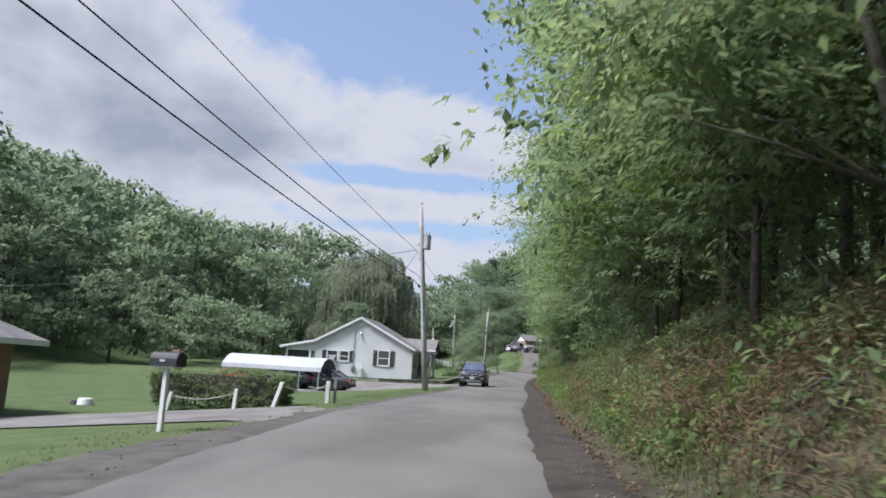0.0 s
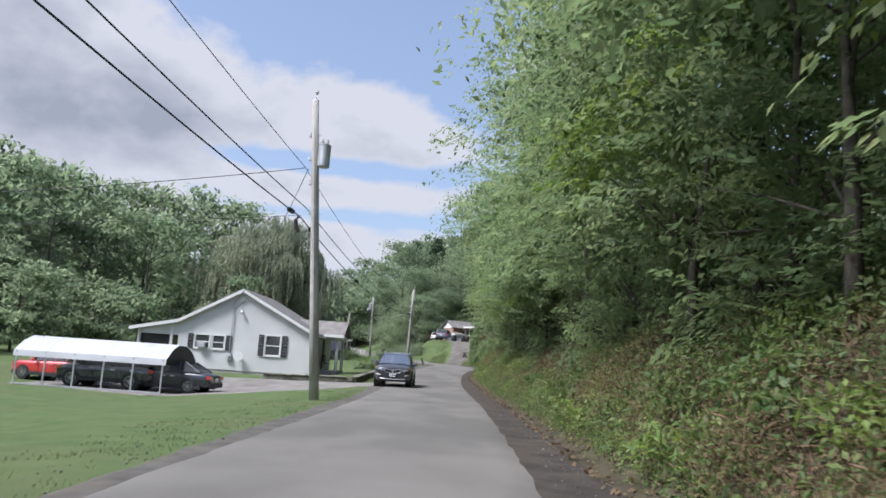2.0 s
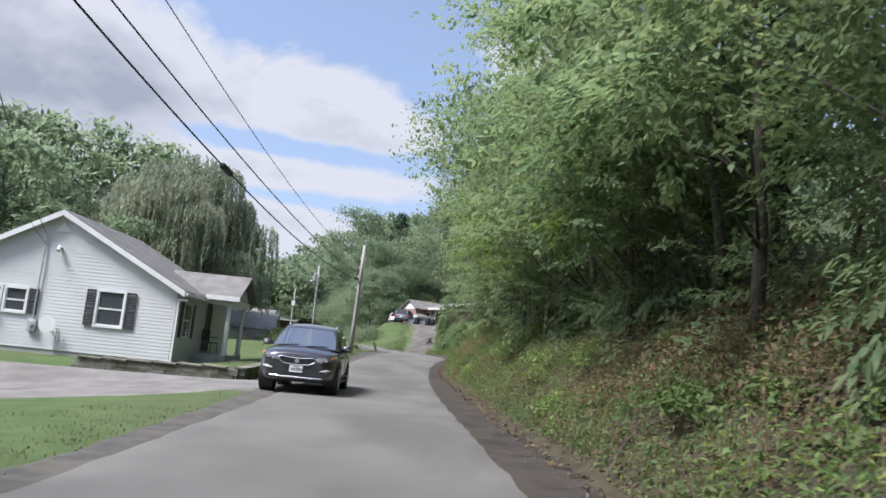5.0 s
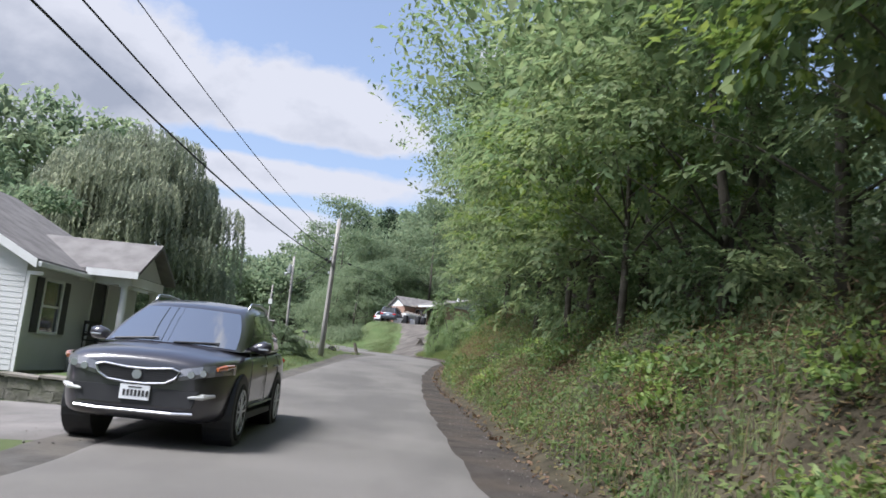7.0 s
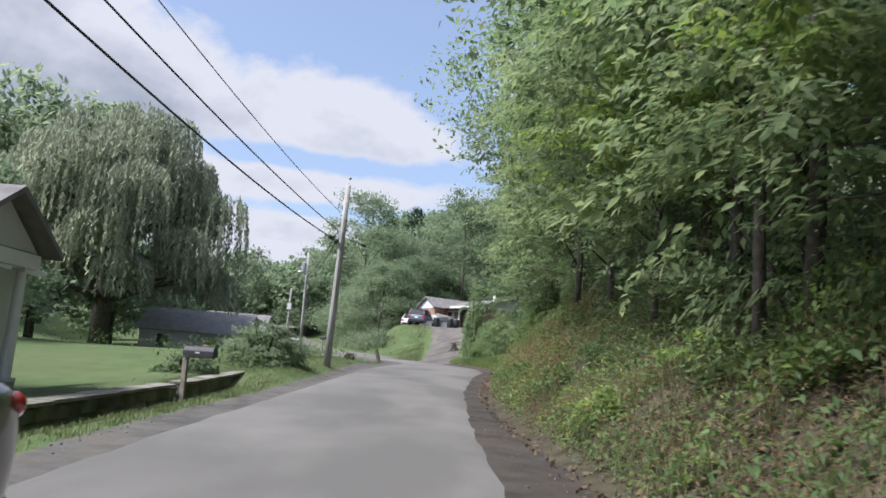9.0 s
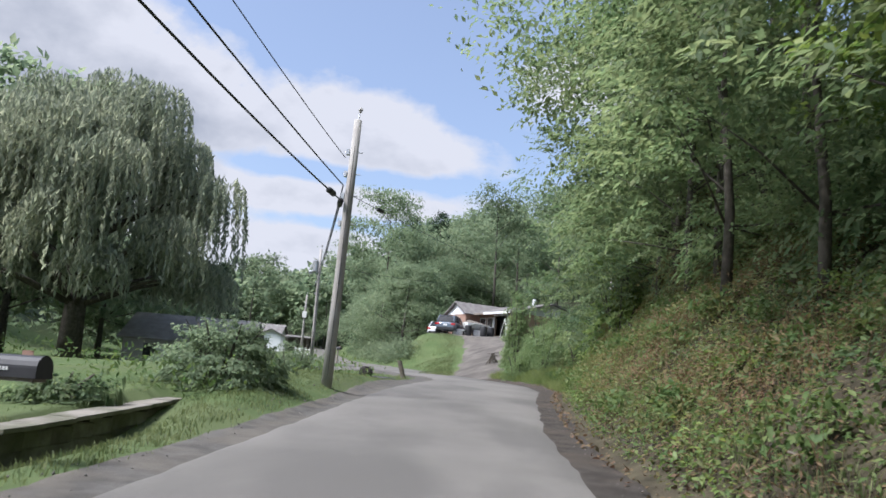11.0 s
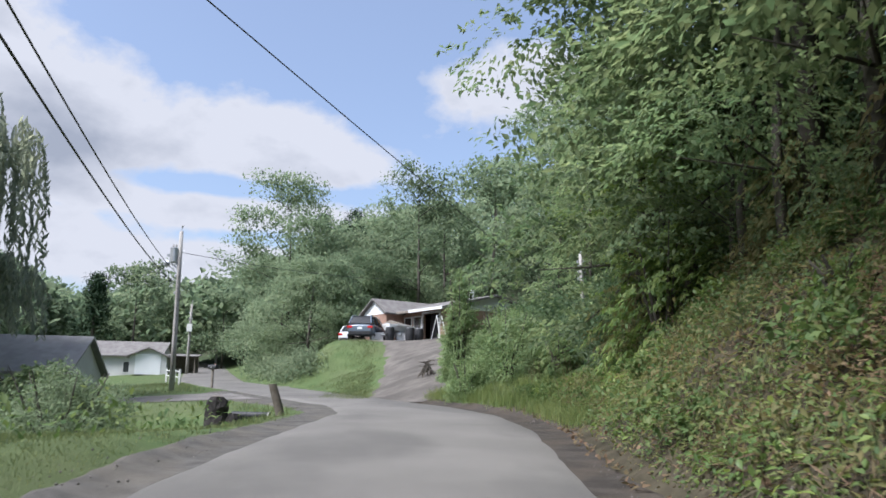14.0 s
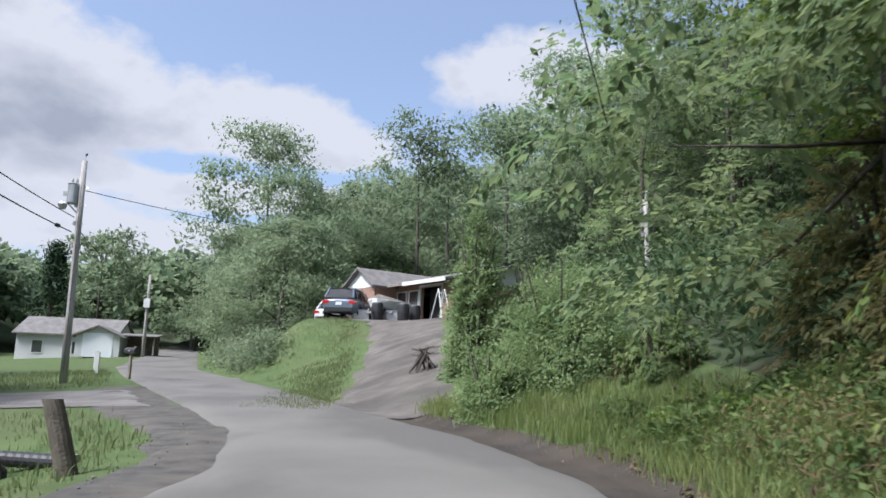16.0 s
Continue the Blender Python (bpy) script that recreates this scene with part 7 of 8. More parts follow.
def plain_house(name, label, x, y, z, w, d, e, r, rz, wins, garage=False, lower=0.0, wall=None, cover=None):
    h = thing(name, x, y, z, label, "house", rz=rz)
    part("wall", merge(cube(-w, w, -d, -d + 0.15, -lower, e), cube(-w, w, d - 0.15, d, -lower, e), cube(-w, -w + 0.15, -d + 0.15, d - 0.15, -lower, e), cube(w - 0.15, w, -d + 0.15, d - 0.15, -lower, e)), wall or M["siding"], h, "painted siding wall")
    for gx in (-w, w - 0.12):
        part("gable", prism([(-d, e), (d, e), (0, r)], "x", gx, gx + 0.12), wall or M["siding"], h)
    part("roof", merge(prism([(-d - 0.4, e - 0.14), (0, r), (0, r + 0.12), (-d - 0.4, e - 0.02)], "x", -w - 0.3, w + 0.3), prism([(d + 0.4, e - 0.14), (d + 0.4, e - 0.02), (0, r + 0.12), (0, r)], "x", -w - 0.3, w + 0.3)), cover or M["shingle"], h, "grey shingle roof")
    for wx, wz in wins:
        q = part("window", merge(cube(wx - 0.5, wx + 0.5, -d - 0.05, -d - 0.002, wz - 0.6, wz - 0.53), cube(wx - 0.5, wx + 0.5, -d - 0.05, -d - 0.002, wz + 0.53, wz + 0.6), cube(wx - 0.5, wx - 0.43, -d - 0.05, -d - 0.002, wz - 0.53, wz + 0.53), cube(wx + 0.43, wx + 0.5, -d - 0.05, -d - 0.002, wz - 0.53, wz + 0.53)), M["trim"], h)
        part("pane", cube(wx - 0.43, wx + 0.43, -d - 0.02, -d - 0.003, wz - 0.53, wz + 0.53), M["pane"], q)
    if garage:
        part("garage_door", cube(-w - 0.03, -w - 0.004, -1.2, 1.2, 0, 2.0), M["roof_white"], h, "white garage door")
    return h


plain_house("valley_house", "white two-storey house below the lane", -33.0, 167, 3.6, 4.2, 3.0, 2.6, 4.1, 4, [(-2.4, 1.4), (1.0, 1.4), (-2.4, -0.9)], lower=1.6)
plain_house("small_garage", "small white gabled garage beside the lane", -28.6, 161.5, gz(-28.6, 161.5) - 0.05, 2.2, 1.75, 1.75, 2.55, 98, [], garage=True)
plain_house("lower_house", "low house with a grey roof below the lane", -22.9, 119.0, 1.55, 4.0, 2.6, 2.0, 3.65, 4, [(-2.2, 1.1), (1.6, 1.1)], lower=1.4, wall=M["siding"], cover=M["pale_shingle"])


def lean_to(x, y, rz):
    t = thing("lean_to_shed", x, y, gz(x, y), "open-fronted shed beside the white garage", "shed", rz=rz)
    for sx in (-1.3, 1.3):
        for sy in (-1.0, 1.0):
            part("post", cube(sx - 0.06, sx + 0.06, sy - 0.06, sy + 0.06, -0.2, 1.8 + 0.1 * sy), M["wood"], t)
    part("roof", prism([(-1.3, 1.66), (1.3, 1.92), (1.3, 2.0), (-1.3, 1.74)], "x", -1.6, 1.6), M["shingle"], t)
    part("back_wall", cube(-1.3, 1.3, 1.07, 1.12, 0, 1.75), M["wood"], t)


lean_to(-25.6, 162.0, 5)


def brick_house():
    """The corner of a house by the first driveway."""
    x, y = -14.2, 13.6
    h = thing("brick_house", x, y, gz(x, y) + 0.36, "grey brick house corner under a low white eave", "house", rz=8)
    part("wall", merge(cube(-6, 0, 0, 0.2, -0.7, 1.75), cube(-0.2, 0, 0.2, 7, -0.7, 1.75), cube(-6, -0.2, 6.8, 7, 0, 1.75), cube(-6, -5.8, 0.2, 6.8, 0, 1.75)), M["brick"], h, "grey-brown brick wall")
    rows = bmesh.new()
    for i in range(22):
        for k in range(12):
            a = -0.02 - k * 0.22 - (0.11 if i % 2 else 0)
            box(rows, a - 0.205, a, -0.012, -0.002, 0.02 + i * 0.078, 0.082 + i * 0.078)
            box(rows, 0.002, 0.012, -a, -a + 0.205, 0.02 + i * 0.078, 0.082 + i * 0.078)
    part("brick_facing", rows, M["brick"], h)
    part("fascia", merge(cube(-6.6, 0.72, -0.74, -0.70, 1.62, 1.78), cube(0.68, 0.72, -0.70, 7.6, 1.62, 1.78)), M["trim"], h, "white fascia board")
    part("roof", prism([(-6.6, 1.78), (0.72, 1.78), (-2.9, 3.0)], "y", -0.72, 7.6), M["shingle"], h)
    part("soffit", cube(-6.6, 0.68, -0.70, 7.6, 1.752, 1.776), M["trim"], h)


brick_house()


# ---- poles and cables ----
def transformer(parent, x, y, z, r=0.21, h=0.75):
    can = part("transformer", tube([(x, y, z - h), (x, y, z - h + 0.03), (x, y, z - 0.05), (x, y, z), (x, y, z + 0.05)], [r * 0.9, r, r, r * 1.05, r * 0.6], 16), M["steel"], parent, "grey pole transformer")
    for k in (-1, 1):
        part("bushing", tube([(x + 0.08 * k, y, z + 0.04), (x + 0.08 * k, y, z + 0.12), (x + 0.08 * k, y, z + 0.22)], [0.04, 0.055, 0.02], 8), M["concrete"], can)
    part("bracket", cube(x - r - 0.14, x - r + 0.03, y - 0.05, y + 0.05, z - 0.45, z - 0.3), M["steel"], can)


def utility_pole(x, y, top, label, r=0.15, zbase=None):
    """Leans from (x, y) on the ground to the point top."""
    z = gz(x, y) if zbase is None else zbase
    t = thing("utility_pole", x, y, z, label, "utility pole", "poles of the power line")
    a = Vector((0, 0, -0.3))
    b = Vector(top) - Vector((x, y, z))
    part("shaft", tube([a, a.lerp(b, 0.35), a.lerp(b, 0.7), b], [r * 1.12, r, r * 0.88, r * 0.78], 14), M["pole"], t, smooth=True)
    part("pin", tube([b, b + Vector((0.04, 0, 0.22))], [0.02, 0.012], 6), M["steel"], t)
    part("insulator", tube([b + Vector((0.04, 0, 0.2)), b + Vector((0.04, 0, 0.27)), b + Vector((0.04, 0, 0.33))], [0.03, 0.06, 0.025], 8), M["concrete"], t)
    for f in (0.62, 0.72, 0.8, 0.88):
        q = a.lerp(b, f)
        part("bolt", tube([q + Vector((-0.22, -0.02, 0)), q + Vector((0.22, -0.02, 0))], 0.014, 6), M["steel"], t)
        part("bracket", cube(q.x - 0.19, q.x - 0.12, q.y - 0.06, q.y + 0.06, q.z - 0.07, q.z + 0.07), M["steel"], t)
    part("ground_wire", tube([(a.lerp(b, u) + Vector((0.02, -r * 1.02, 0))) for u in (0.05, 0.35, 0.65, 0.9)], 0.008, 5), M["wire"], t)
    return t


P1 = utility_pole(-6.6, 41.5, (-7.48, 41.5, 10.5), "weathered wooden pole with a grey transformer on the lawn", 0.145)
transformer(P1, -7.02 + 6.6, 0.0, 8.95 - gz(-6.6, 41.5))
P2 = utility_pole(-7.27, 84.6, (-7.08, 84.1, 8.6), "pale weathered pole standing beside the lane", 0.125)
P3 = utility_pole(-15.2, 121.0, (-15.35, 121.0, 11.0), "dark pole with transformer and lamp beyond the bend", 0.125)
transformer(P3, -0.42, 0.0, 10.1 - gz(-15.2, 121))
z3 = gz(-15.2, 121)
lampo = part("street_lamp_arm", tube([(-0.1, 0, 8.9 - z3), (-0.55, -0.1, 9.35 - z3), (-0.72, -0.12, 9.3 - z3)], 0.03, 6), M["steel"], P3)
part("street_lamp_head", tube([(-0.72, -0.12, 9.42 - z3), (-0.72, -0.12, 9.3 - z3), (-0.72, -0.12, 9.12 - z3)], [0.06, 0.17, 0.12], 12), M["steel"], lampo, "grey lamp head")
P4 = utility_pole(5.2, 118.0, (5.05, 118.0, 9.9), "bare old pole on the wooded slope", 0.11)
P0 = utility_pole(-6.6, -4.0, (-6.9, -4.0, 9.6), "weathered wooden pole behind the first driveway", 0.16)
PS = utility_pole(-24.4, 159.0, (-24.4, 159.0, 11.2), "far pole with a small white sign box", 0.14)
part("sign_box", cube(-0.26, 0.26, -0.3, -0.16, 8.45 - gz(-24.4, 159), 9.2 - gz(-24.4, 159), 0.02), M["trim"], PS, "white box")
P5 = utility_pole(-30.0, 196.0, (-30.0, 196.0, 15.5), "distant pole by the climbing lane", 0.14)


def cable(name, a, b, sag, r, label, n=28, group="overhead cables"):
    a, b = Vector(a), Vector(b)
    pts = []
    for i in range(n + 1):
        u = i / n
        p = a.lerp(b, u)
        p.z -= sag * 4 * u * (1 - u)
        pts.append(p)
    ob = obj_from(name, tube(pts, r, 6), M["wire"])
    tagged(ob, label, "cable", group)
    return pts


def splice(p, q, length=0.55, r=0.055):
    """A dark splice case hung on a cable between two points."""
    p, q = Vector(p), Vector(q)
    d = (q - p).normalized()
    ob = obj_from("splice_case", tube([p, p + d * 0.06, p + d * (length - 0.06), p + d * length], [r * 0.4, r, r, r * 0.4], 10), M["wire"])
    tagged(ob, "black splice case clamped on an overhead cable", "cable case")


a0, a1, a2, a3 = (-7.45, -4, 6.6), (-7.62, 41.5, 6.5), (-7.28, 84, 6.5), (-15.55, 121, 8.3)
b0, b1, b2, b3 = (-6.85, -4, 6.85), (-7.42, 41.42, 6.78), (-7.26, 84, 6.88), (-15.5, 121, 8.85)
c0, c1, c2 = (-6.7, -4, 8.1), (-7.58, 41.5, 8.14), (-7.28, 84, 7.58)
A01 = cable("overhead_cable", a0, a1, 0.45, 0.018, "thick black cable strung along the lane")
B01 = cable("overhead_cable", b0, b1, 0.40, 0.015, "black cable strung along the lane")
C01 = cable("overhead_cable", c0, c1, 0.35, 0.010, "thin power line above the lane")
A12 = cable("overhead_cable", a1, a2, 0.80, 0.018, "thick black cable strung along the lane")
B12 = cable("overhead_cable", b1, b2, 0.62, 0.015, "black cable strung along the lane")
C12 = cable("overhead_cable", c1, c2, 0.80, 0.010, "thin power line above the lane")
A23 = cable("overhead_cable", a2, a3, 0.35, 0.019, "thick black cable strung along the lane")
B23 = cable("overhead_cable", b2, b3, 0.35, 0.016, "black cable strung along the lane")
cable("overhead_cable", (-15.4, 121, 8.5), (-24.4, 159, 9.6), 0.4, 0.02, "black cable beyond the bend")
cable("overhead_cable", (-15.35, 121, 9.9), (-2.0, 150, 13.0), 0.4, 0.015, "thin power line crossing the lane")
cable("overhead_cable", (-24.4, 159, 9.8), (-30, 196, 14.0), 0.4, 0.02, "black cable beyond the bend")
HC = cable("hill_cable", (-6.98, 84.05, 6.62), (5.12, 117.9, 7.1), 0.12, 0.008, "black line from the pole to the wooded slope")
splice(HC[1], HC[2], 0.4, 0.05)
cable("service_cable", (-7.5, 41.5, 8.12), (-16.62, 64.5, 5.1), 0.5, 0.012, "thin service line to the white house")
cable("service_cable", (-7.5, 41.5, 6.4), (-16.55, 64.5, 4.7), 0.4, 0.009, "thin telephone line to the white house")
PY = utility_pole(-32.6, 34.8, (-32.6, 34.8, 4.6), "short service pole in the yard", 0.1)
cable("service_cable", (-7.6, 41.5, 8.15), (-32.6, 34.8, 4.2), 0.55, 0.013, "service line crossing the lawn")
cable("service_cable", (-7.6, 41.5, 6.55), (-32.6, 34.8, 3.7), 0.3, 0.008, "thin telephone line crossing the lawn")
splice(A01[-2] + Vector((0, 0, -0.02)), A01[-1], 0.6, 0.08)
splice(A12[1], A12[2], 0.55, 0.075)
splice(A12[-2], A12[-1], 0.6, 0.075)
splice(A12[8], A12[9], 0.75, 0.08)
splice(A23[0], A23[1], 0.6, 0.075)
splice(A23[-3], A23[-2], 0.45, 0.07)
tagged(obj_from("cable_coil", tube([(-7.62, 41.36, 6.5), (-7.72, 41.34, 6.35), (-7.68, 41.34, 6.1), (-7.6, 41.36, 5.95)], 0.07, 8), M["wire"]), "dark cable closure hung on the pole", "cable case")

# ---- low stone wall beside the white house ----
WALL_Y = [61.9, 66, 74, 87]
WALL_X = [-8.4, -8.6, -8.9, -9.0]


def retaining_wall():
    g = np.random.RandomState(90)
    t = tagged(new("garden_wall"), "low mossy block wall with weathered coping", "wall", kind="structure")
    top = lambda y: float(np.interp(y, [61.9, 66.8, 74.6, 86.5], [1.16, 1.28, 1.47, 1.98]))
    wx = lambda y: float(np.interp(y, WALL_Y, WALL_X))
    meshes = []
    for k in range(8):
        L = 0.42 + 0.05 * k
        bm = cube(-0.14, 0.14, -L / 2 - 0.03, L / 2 + 0.03, -0.107, 0.107, 0.02)
        for v in bm.verts:
            v.co += Vector(g.uniform(-0.012, 0.012, 3))
        me = bpy.data.meshes.new("block")
        bm.to_mesh(me)
        bm.free()
        me.materials.append(M["stone"])
        meshes.append((L, me))
    y = 62.0
    def lay(place, rz, z):
        nonlocal_mesh = meshes[g.randint(8)]
        ob = new("block", nonlocal_mesh[1])
        ob.parent = t
        ob.matrix_world = pose(place[0] + g.uniform(-0.015, 0.015), place[1], z, g.uniform(-2, 2), g.uniform(-2, 2), rz + g.uniform(-2, 2))
        return nonlocal_mesh[0]
    for row in range(3):
        y = 61.9 + 0.2 * row
        while y < 80.6:
            if 73.0 < y < 73.5:
                y += 0.5
                continue
            L = lay((wx(y + 0.28), y + 0.28), -1, top(y) - 0.17 - 0.205 * row)
            y += 0.58 if L > 0.55 else 0.5
        x = -8.6 - 0.15 * row
        while x > -13.4:
            L = lay((x - 0.25, 61.95), 90, 0.99 - 0.205 * row - 0.03 * (-8.6 - x))
            x -= 0.58 if L > 0.55 else 0.5
    for i in range(24):
        y0 = 61.8 + i * 0.8
        if 72.6 < y0 < 73.4:
            continue
        bm = cube(-0.2, 0.2, 0.0, 0.785, -0.03, 0.03, 0.012)
        ob = part("coping", bm, M["coping"], t, "weathered coping slab")
        ob.matrix_world = pose(wx(y0), y0, top(y0 + 0.4) - 0.03 + g.uniform(-0.01, 0.01), math.degrees(math.atan2(top(y0 + 0.8) - top(y0), 0.8)), g.uniform(-2, 2), -1.0)
    for i in range(6):
        x0 = -8.85 - i * 0.8
        ob = part("coping", cube(-0.785, 0.0, -0.2, 0.2, -0.03, 0.03, 0.012), M["coping"], t, "weathered coping slab")
        ob.matrix_world = pose(x0, 61.95, 1.12 - 0.03 * (-8.6 - x0), g.uniform(-2, 2), 2.0, 0)


retaining_wall()


# ---- mailboxes, posts and small things ----
def mailbox(x, y, rz, label, post_mat, h=1.0, tilt=0.0, length=0.56, z=None, shift=0.0, thick=0.05):
    t = thing("mailbox", x, y, gz(x, y) if z is None else z, label, "mailbox", rz=rz, rx=tilt)
    part("post", cube(-thick, thick, -thick, thick, -0.3, h, 0.008), post_mat, t)
    part("support", merge(cube(-0.1, 0.1, shift - length / 2 + 0.03, shift + length / 2 - 0.03, h + 0.002, h + 0.035)), post_mat, t)
    L, W, H = length / 2, 0.125, 0.13
    pts = [(-W, h + 0.037), (W, h + 0.037), (W, h + H)] + [(W * math.cos(a), h + H + W * math.sin(a)) for a in np.linspace(0.2, math.pi - 0.2, 8)] + [(-W, h + H)]
    b = part("box", prism(pts, "y", shift - L, shift + L), M["black"], t, "black metal mailbox")
    part("door", prism([(p[0] * 1.04, h + 0.13 + (p[1] - h - 0.13) * 1.04) for p in pts], "y", shift - L - 0.012, shift - L - 0.001), M["black"], b)
    part("flag", merge(cube(W + 0.004, W + 0.012, shift - 0.1, shift - 0.08, h + 0.1, h + 0.3), cube(W + 0.004, W + 0.012, shift - 0.1, shift + 0.02, h + 0.24, h + 0.3)), M["brick"], b, "faded red flag")
    part("number_bar", merge(*[cube(-W - 0.006, -W - 0.001, shift - 0.04 + 0.035 * i, shift - 0.018 + 0.035 * i, h + 0.1, h + 0.135) for i in range(3)]), M["trim"], b)
    return t


mailbox(-5.87, 11.5, 80, "black mailbox on a white post beside the driveway", M["trim"], 0.85, z=0.43, length=0.48, thick=0.036)
mailbox(-8.47, 72.95, 84, "black mailbox on an old wooden post by the wall", M["wood"], 1.08, -1, 0.66, z=0.93, shift=-0.3)
mailbox(-13.9, 124.0, 60, "dark mailbox beside the far lane", M["wood"], 1.0)


def fence_post(x, y, h, r, mat, label, lean=(0, 0), square=True, name="fence_post"):
    t = thing(name, x, y, gz(x, y), label, "post", "posts by the lane")
    if square:
        bm = cube(-r, r, -r, r, -0.3, h, 0.01)
    else:
        bm = tube([(0, 0, -0.3), (0.01, 0, h * 0.5), (0, 0.01, h)], [r * 1.08, r, r * 0.93], 14)
    sh = Matrix.Identity(4)
    sh[0][2], sh[1][2] = lean
    bmesh.ops.transform(bm, matrix=sh, verts=bm.verts)
    part("shaft", bm, mat, t)
    return Vector((x + lean[0] * h, y + lean[1] * h, gz(x, y) + h))


q1 = fence_post(-7.0, 19.55, 0.64, 0.05, M["trim"], "leaning white post at the hedge end", (0.28, 0.05))
q2 = fence_post(-8.0, 19.45, 0.5, 0.045, M["trim"], "short white post before the hedge", (0.06, 0))
q3 = fence_post(-9.8, 19.4, 0.5, 0.045, M["trim"], "leaning white post before the hedge", (0.2, 0))
q4 = fence_post(-6.1, 21.3, 0.6, 0.055, M["trim"], "grey-white post on the lawn edge")
fence_post(-5.93, 21.42, 0.66, 0.035, M["wood"], "thin dark stake beside the white post")


def hung_chain(a, b, sag):
    n = 30
    pts = []
    for i in range(n + 1):
        u = i / n
        p = a.lerp(b, u)
        p.z -= 0.08 + sag * 4 * u * (1 - u)
        pts.append(p)
    t = tagged(new("chain"), "pale plastic chain hung between posts", "chain")
    me = None
    for i, (p, q) in enumerate(zip(pts, pts[1:])):
        d = q - p
        if me is None:
            bm = bmesh.new()
            ring = []
            for k in range(8):
                ang = 2 * math.pi * k / 8
                ring.append(((d.length * 0.62) * math.cos(ang), 0.016 * math.sin(ang)))
            bm = tube([(0, x * 1.0, z * 1.0) for x, z in ring] + [(0, ring[0][0], ring[0][1])], 0.006, 5)
            me = bpy.data.meshes.new("link")
            bm.to_mesh(me)
            bm.free()
            me.materials.append(M["rope"])
        ob = new("link", me)
        ob.parent = t
        quat = d.to_track_quat("Y", "Z")
        ob.matrix_world = Matrix.Translation((p + q) / 2) @ quat.to_matrix().to_4x4() @ pose(0, 0, 0, 0, 90 * (i % 2), 0)


hung_chain(q1, q4, 0.16)
hung_chain(q3, q2, 0.14)

fence_post(-6.8, 100.6, 0.80, 0.115, M["log"], "stout brown log post leaning on the verge", (-0.30, 0.0), False, "log_post")


def tree_stump(x, y):
    g = np.random.RandomState(4)
    t = thing("tree_stump", x, y, gz(x, y), "black rotting stump with a low broken flank", "stump")
    for name, cx, rows_of, flat in (("wood", 0.0, ((-0.2, 0.36), (0.08, 0.33), (0.34, 0.29), (0.52, 0.30), (0.68, 0.26), (0.78, 0.17)), 0.0), ("flank", 0.42, ((-0.2, 0.30), (0.06, 0.27), (0.24, 0.23), (0.34, 0.13)), 0.0)):
        bm = bmesh.new()
        n = 16
        rows = [[bm.verts.new((cx + (r + g.uniform(-0.035, 0.035)) * math.cos(2 * math.pi * k / n), (r * 0.85 + g.uniform(-0.035, 0.035)) * math.sin(2 * math.pi * k / n), z + g.uniform(-0.03, 0.03))) for k in range(n)] for z, r in rows_of]
        for a, b in zip(rows, rows[1:]):
            for k in range(n):
                bm.faces.new((a[k], a[(k + 1) % n], b[(k + 1) % n], b[k]))
        c = bm.verts.new((cx, 0, rows_of[-1][0] + 0.03))
        for k in range(n):
            bm.faces.new((rows[-1][k], rows[-1][(k + 1) % n], c))
        part(name, bm, M["char"], t)
    part("cut_face", tube([(-0.02, -0.02, 0.805), (-0.02, -0.02, 0.825)], [0.13, 0.11], 12), M["wood"], t, "pale cut face")


tree_stump(-8.65, 101.8)
pipe = thing("culvert_pipe", -7.85, 102.3, gz(-7.85, 102.3) + 0.10, "black culvert pipe lying in the grass", "pipe", rz=75)
pp = [(0, -0.54 + 0.06 * i, 0) for i in range(19)]
part("shell", tube(pp, [0.105 if i % 2 else 0.095 for i in range(19)], 14), M["black"], pipe)
part("rim", tube([(0, -0.57, 0), (0, -0.54, 0)], 0.112, 14), M["concrete"], pipe)


def broken_branch(pts, r, label, mat):
    ob = obj_from("broken_branch", tube(pts, r, 8), mat)
    tagged(ob, label, "branch")


def on_bank(x, y, up):
    return (x, y, gz(x, y) + up)


M["fresh"] = material("fresh_split_wood", (0.42, 0.24, 0.13), (0.55, 0.36, 0.22), 0.8, 5.0, 0.6, 30)
broken_branch([on_bank(1.35, 20.2, 0.02), on_bank(1.75, 20.5, 0.1), on_bank(2.2, 20.9, 0.12)], [0.045, 0.06, 0.03], "freshly split orange-brown branch on the bank", M["fresh"])
g = np.random.RandomState(17)
for k in range(26):
    y = g.uniform(4, 106)
    d = g.uniform(0.3, 2.6)
    x = float(xr_at(y)) + 0.95 + d
    dx, dy = g.uniform(-0.7, 0.4), g.uniform(-0.8, 0.8)
    broken_branch([on_bank(x, y, 0.03), on_bank(x + dx * 0.5, y + dy * 0.5, 0.12), on_bank(x + dx, y + dy, 0.05)], [0.022, 0.017, 0.006], "thin grey fallen branch among the weeds", M["bark"])
ub = thing("utility_box", -9.3, 83.2, gz(-9.3, 83.2), "lime green plastic utility box by the shrubs", "utility box")
part("body", cube(-0.14, 0.14, -0.1, 0.1, -0.05, 0.42, 0.02), M["green_box"], ub)
part("cap", cube(-0.16, 0.16, -0.12, 0.12, 0.422, 0.47, 0.02), M["green_box"], ub)
tub = thing("overturned_tub", -15.6, 25.1, gz(-15.6, 25.1), "overturned pale plastic tub on the lawn", "tub")
part("shell", tube([(0, 0, 0.0), (0, 0, 0.05), (0, 0, 0.2), (0, 0, 0.23)], [0.3, 0.29, 0.24, 0.2], 18), M["trim"], tub)
part("dark_side", tube([(-0.26, -0.1, 0.01), (-0.26, -0.1, 0.14)], [0.2, 0.16], 14), M["black"], tub)
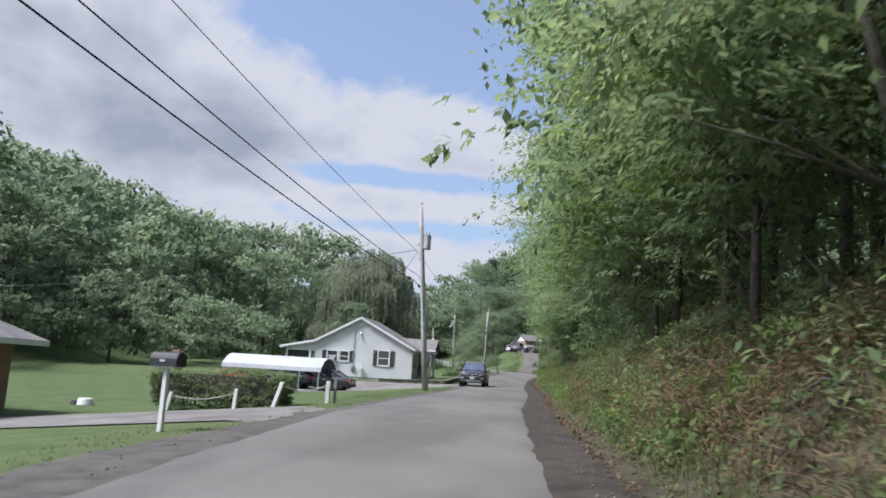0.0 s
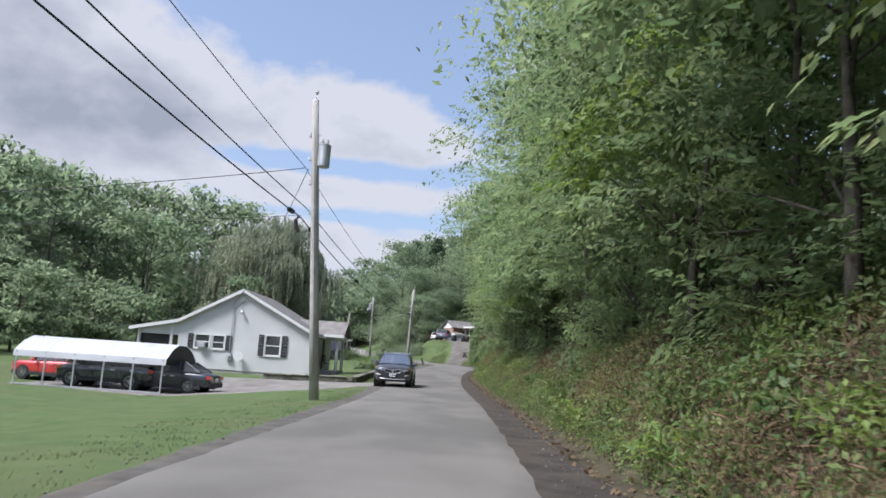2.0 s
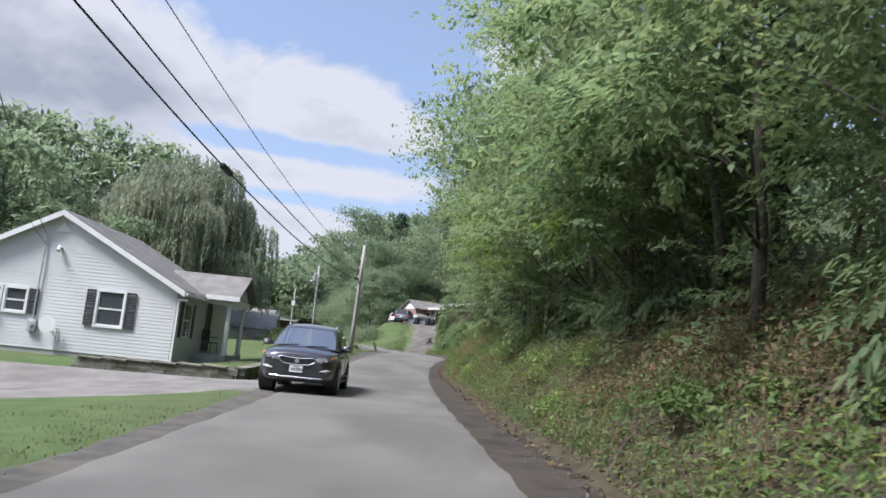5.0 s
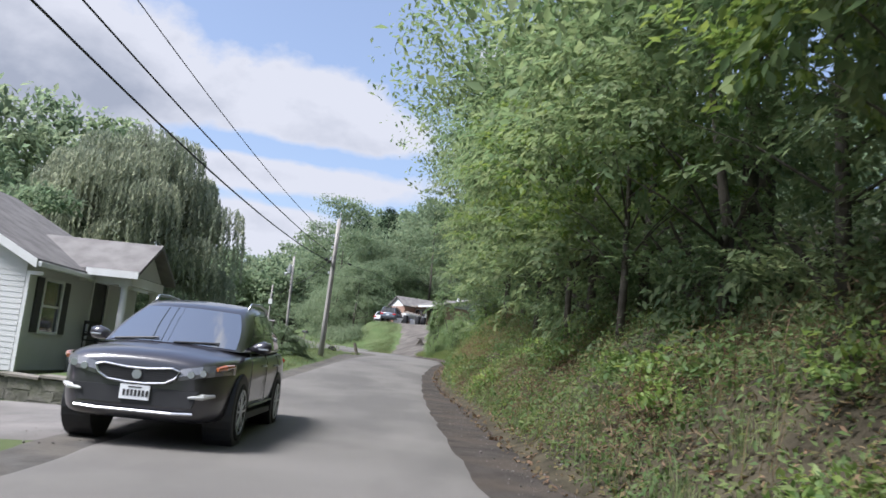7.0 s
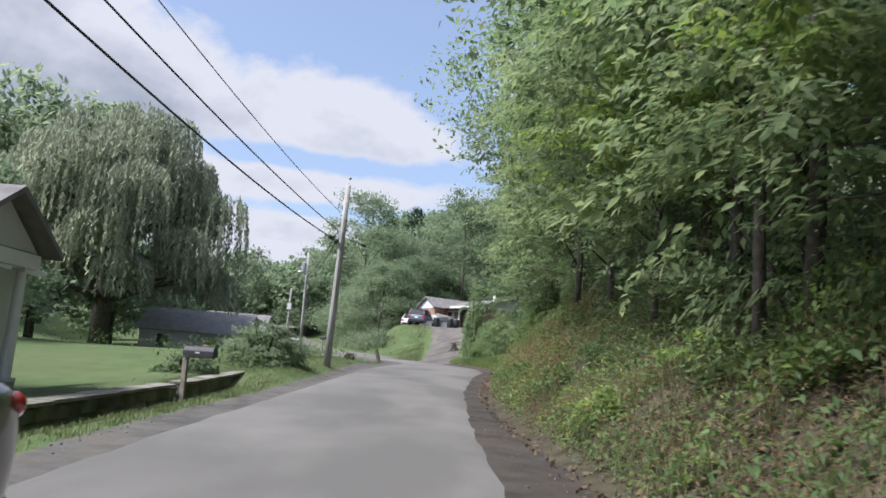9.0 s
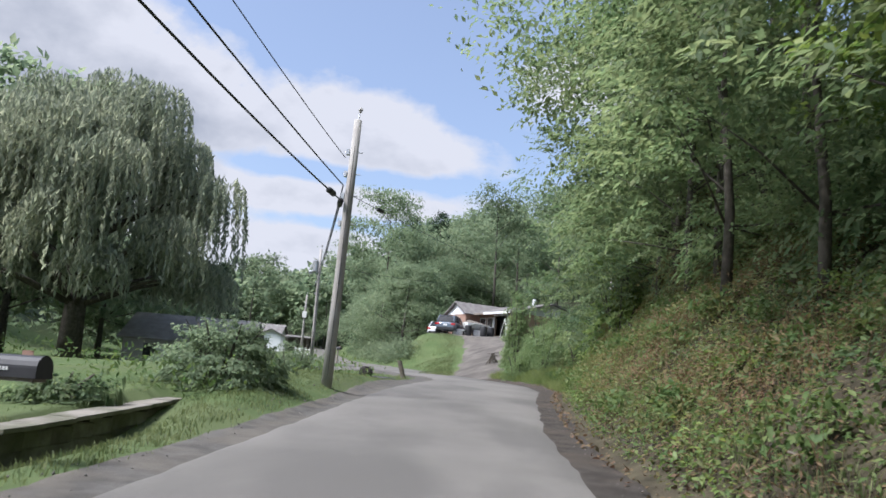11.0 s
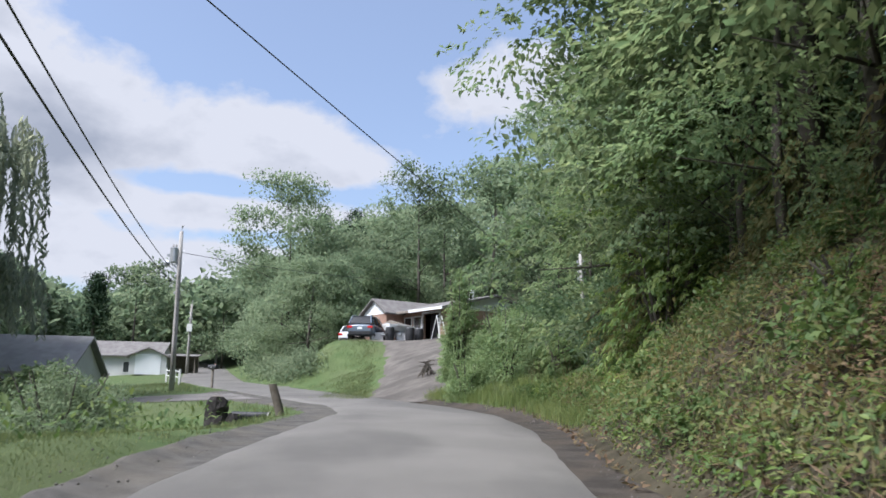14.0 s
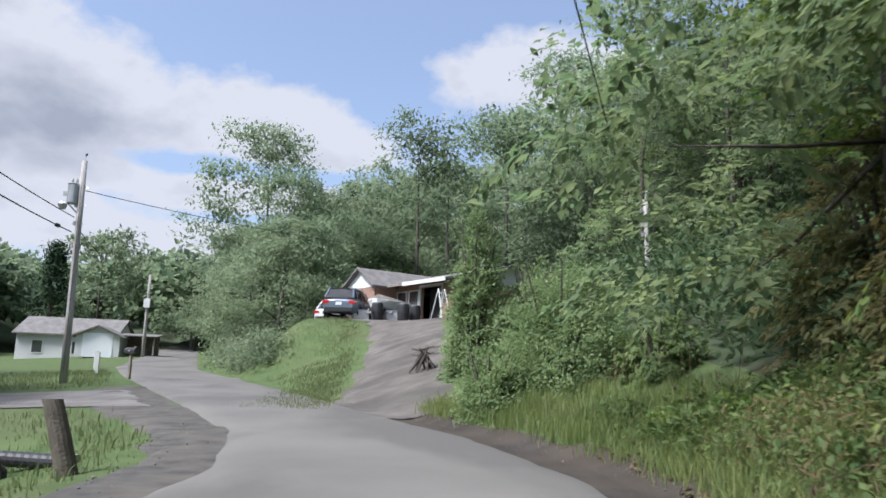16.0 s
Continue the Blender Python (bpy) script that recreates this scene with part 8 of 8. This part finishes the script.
stump2 = thing("brush_pile", -2.55, 114.6, gz(-2.55, 114.6), "dark pile of cut brush by the driveway", "brush pile")
for k in range(16):
    a = k * 0.7
    part("stick", tube([(0.45 * math.cos(a), 0.35 * math.sin(a), 0.0), (0.1 * math.cos(a + 2), 0.1 * math.sin(a), 0.45 + 0.02 * k), (-0.4 * math.cos(a + 0.4), -0.35 * math.sin(a), 0.5 + 0.02 * k)], [0.03, 0.025, 0.01], 5), M["bark"], stump2)


def rail_fence(pts, label):
    t = tagged(new("rail_fence"), label, "fence")
    for i, (x, y) in enumerate(pts):
        part("post", cube(x - 0.06, x + 0.06, y - 0.06, y + 0.06, gz(x, y) - 0.2, gz(x, y) + 0.95), M["trim"], t)
        if i:
            px, py = pts[i - 1]
            for h in (0.45, 0.8):
                part("rail", tube([(px, py, gz(px, py) + h), (x, y, gz(x, y) + h)], 0.04, 6), M["trim"], t)


rail_fence([(-17.0, 129), (-18.0, 131.6), (-19.0, 134.2), (-20.0, 136.8)], "short white rail fence by the far lane")

# stones and clods along the gravel edges
g = np.random.RandomState(71)
vs, fs, n0 = [], [], 0
base_v = np.array([(1, 0, 0), (-1, 0, 0), (0, 1, 0), (0, -1, 0), (0, 0, 1), (0, 0, -1.0)])
base_f = np.array([(0, 2, 4), (2, 1, 4), (1, 3, 4), (3, 0, 4), (2, 0, 5), (1, 2, 5), (3, 1, 5), (0, 3, 5)])
for k in range(4500):
    y = g.uniform(1, 106)
    if k % 3:
        x = float(xr_at(y)) + 0.05 + g.uniform(0, 1) ** 0.7 * 1.05
    else:
        x = float(xl_at(y)) - 0.05 - g.uniform(0, 1) * 0.8
    s = 0.006 + 0.017 * g.uniform(0, 1) ** 4
    v = base_v * g.uniform(0.6, 1.3, (6, 3)) * s + np.array([x, y, gz(x, y) + 0.035 + s * 0.3])
    vs.append(v), fs.append(base_f + n0)
    n0 += 6
M["pebble"] = material("grey_pebble", (0.075, 0.068, 0.06), (0.17, 0.155, 0.14), 0.9, 8.0, island=0.7)
tagged(new("loose_stones", mesh_from_arrays("loose_stones", np.concatenate(vs), np.concatenate(fs), M["pebble"])), "loose grey stones along the gravel shoulder", "gravel", kind="stuff")
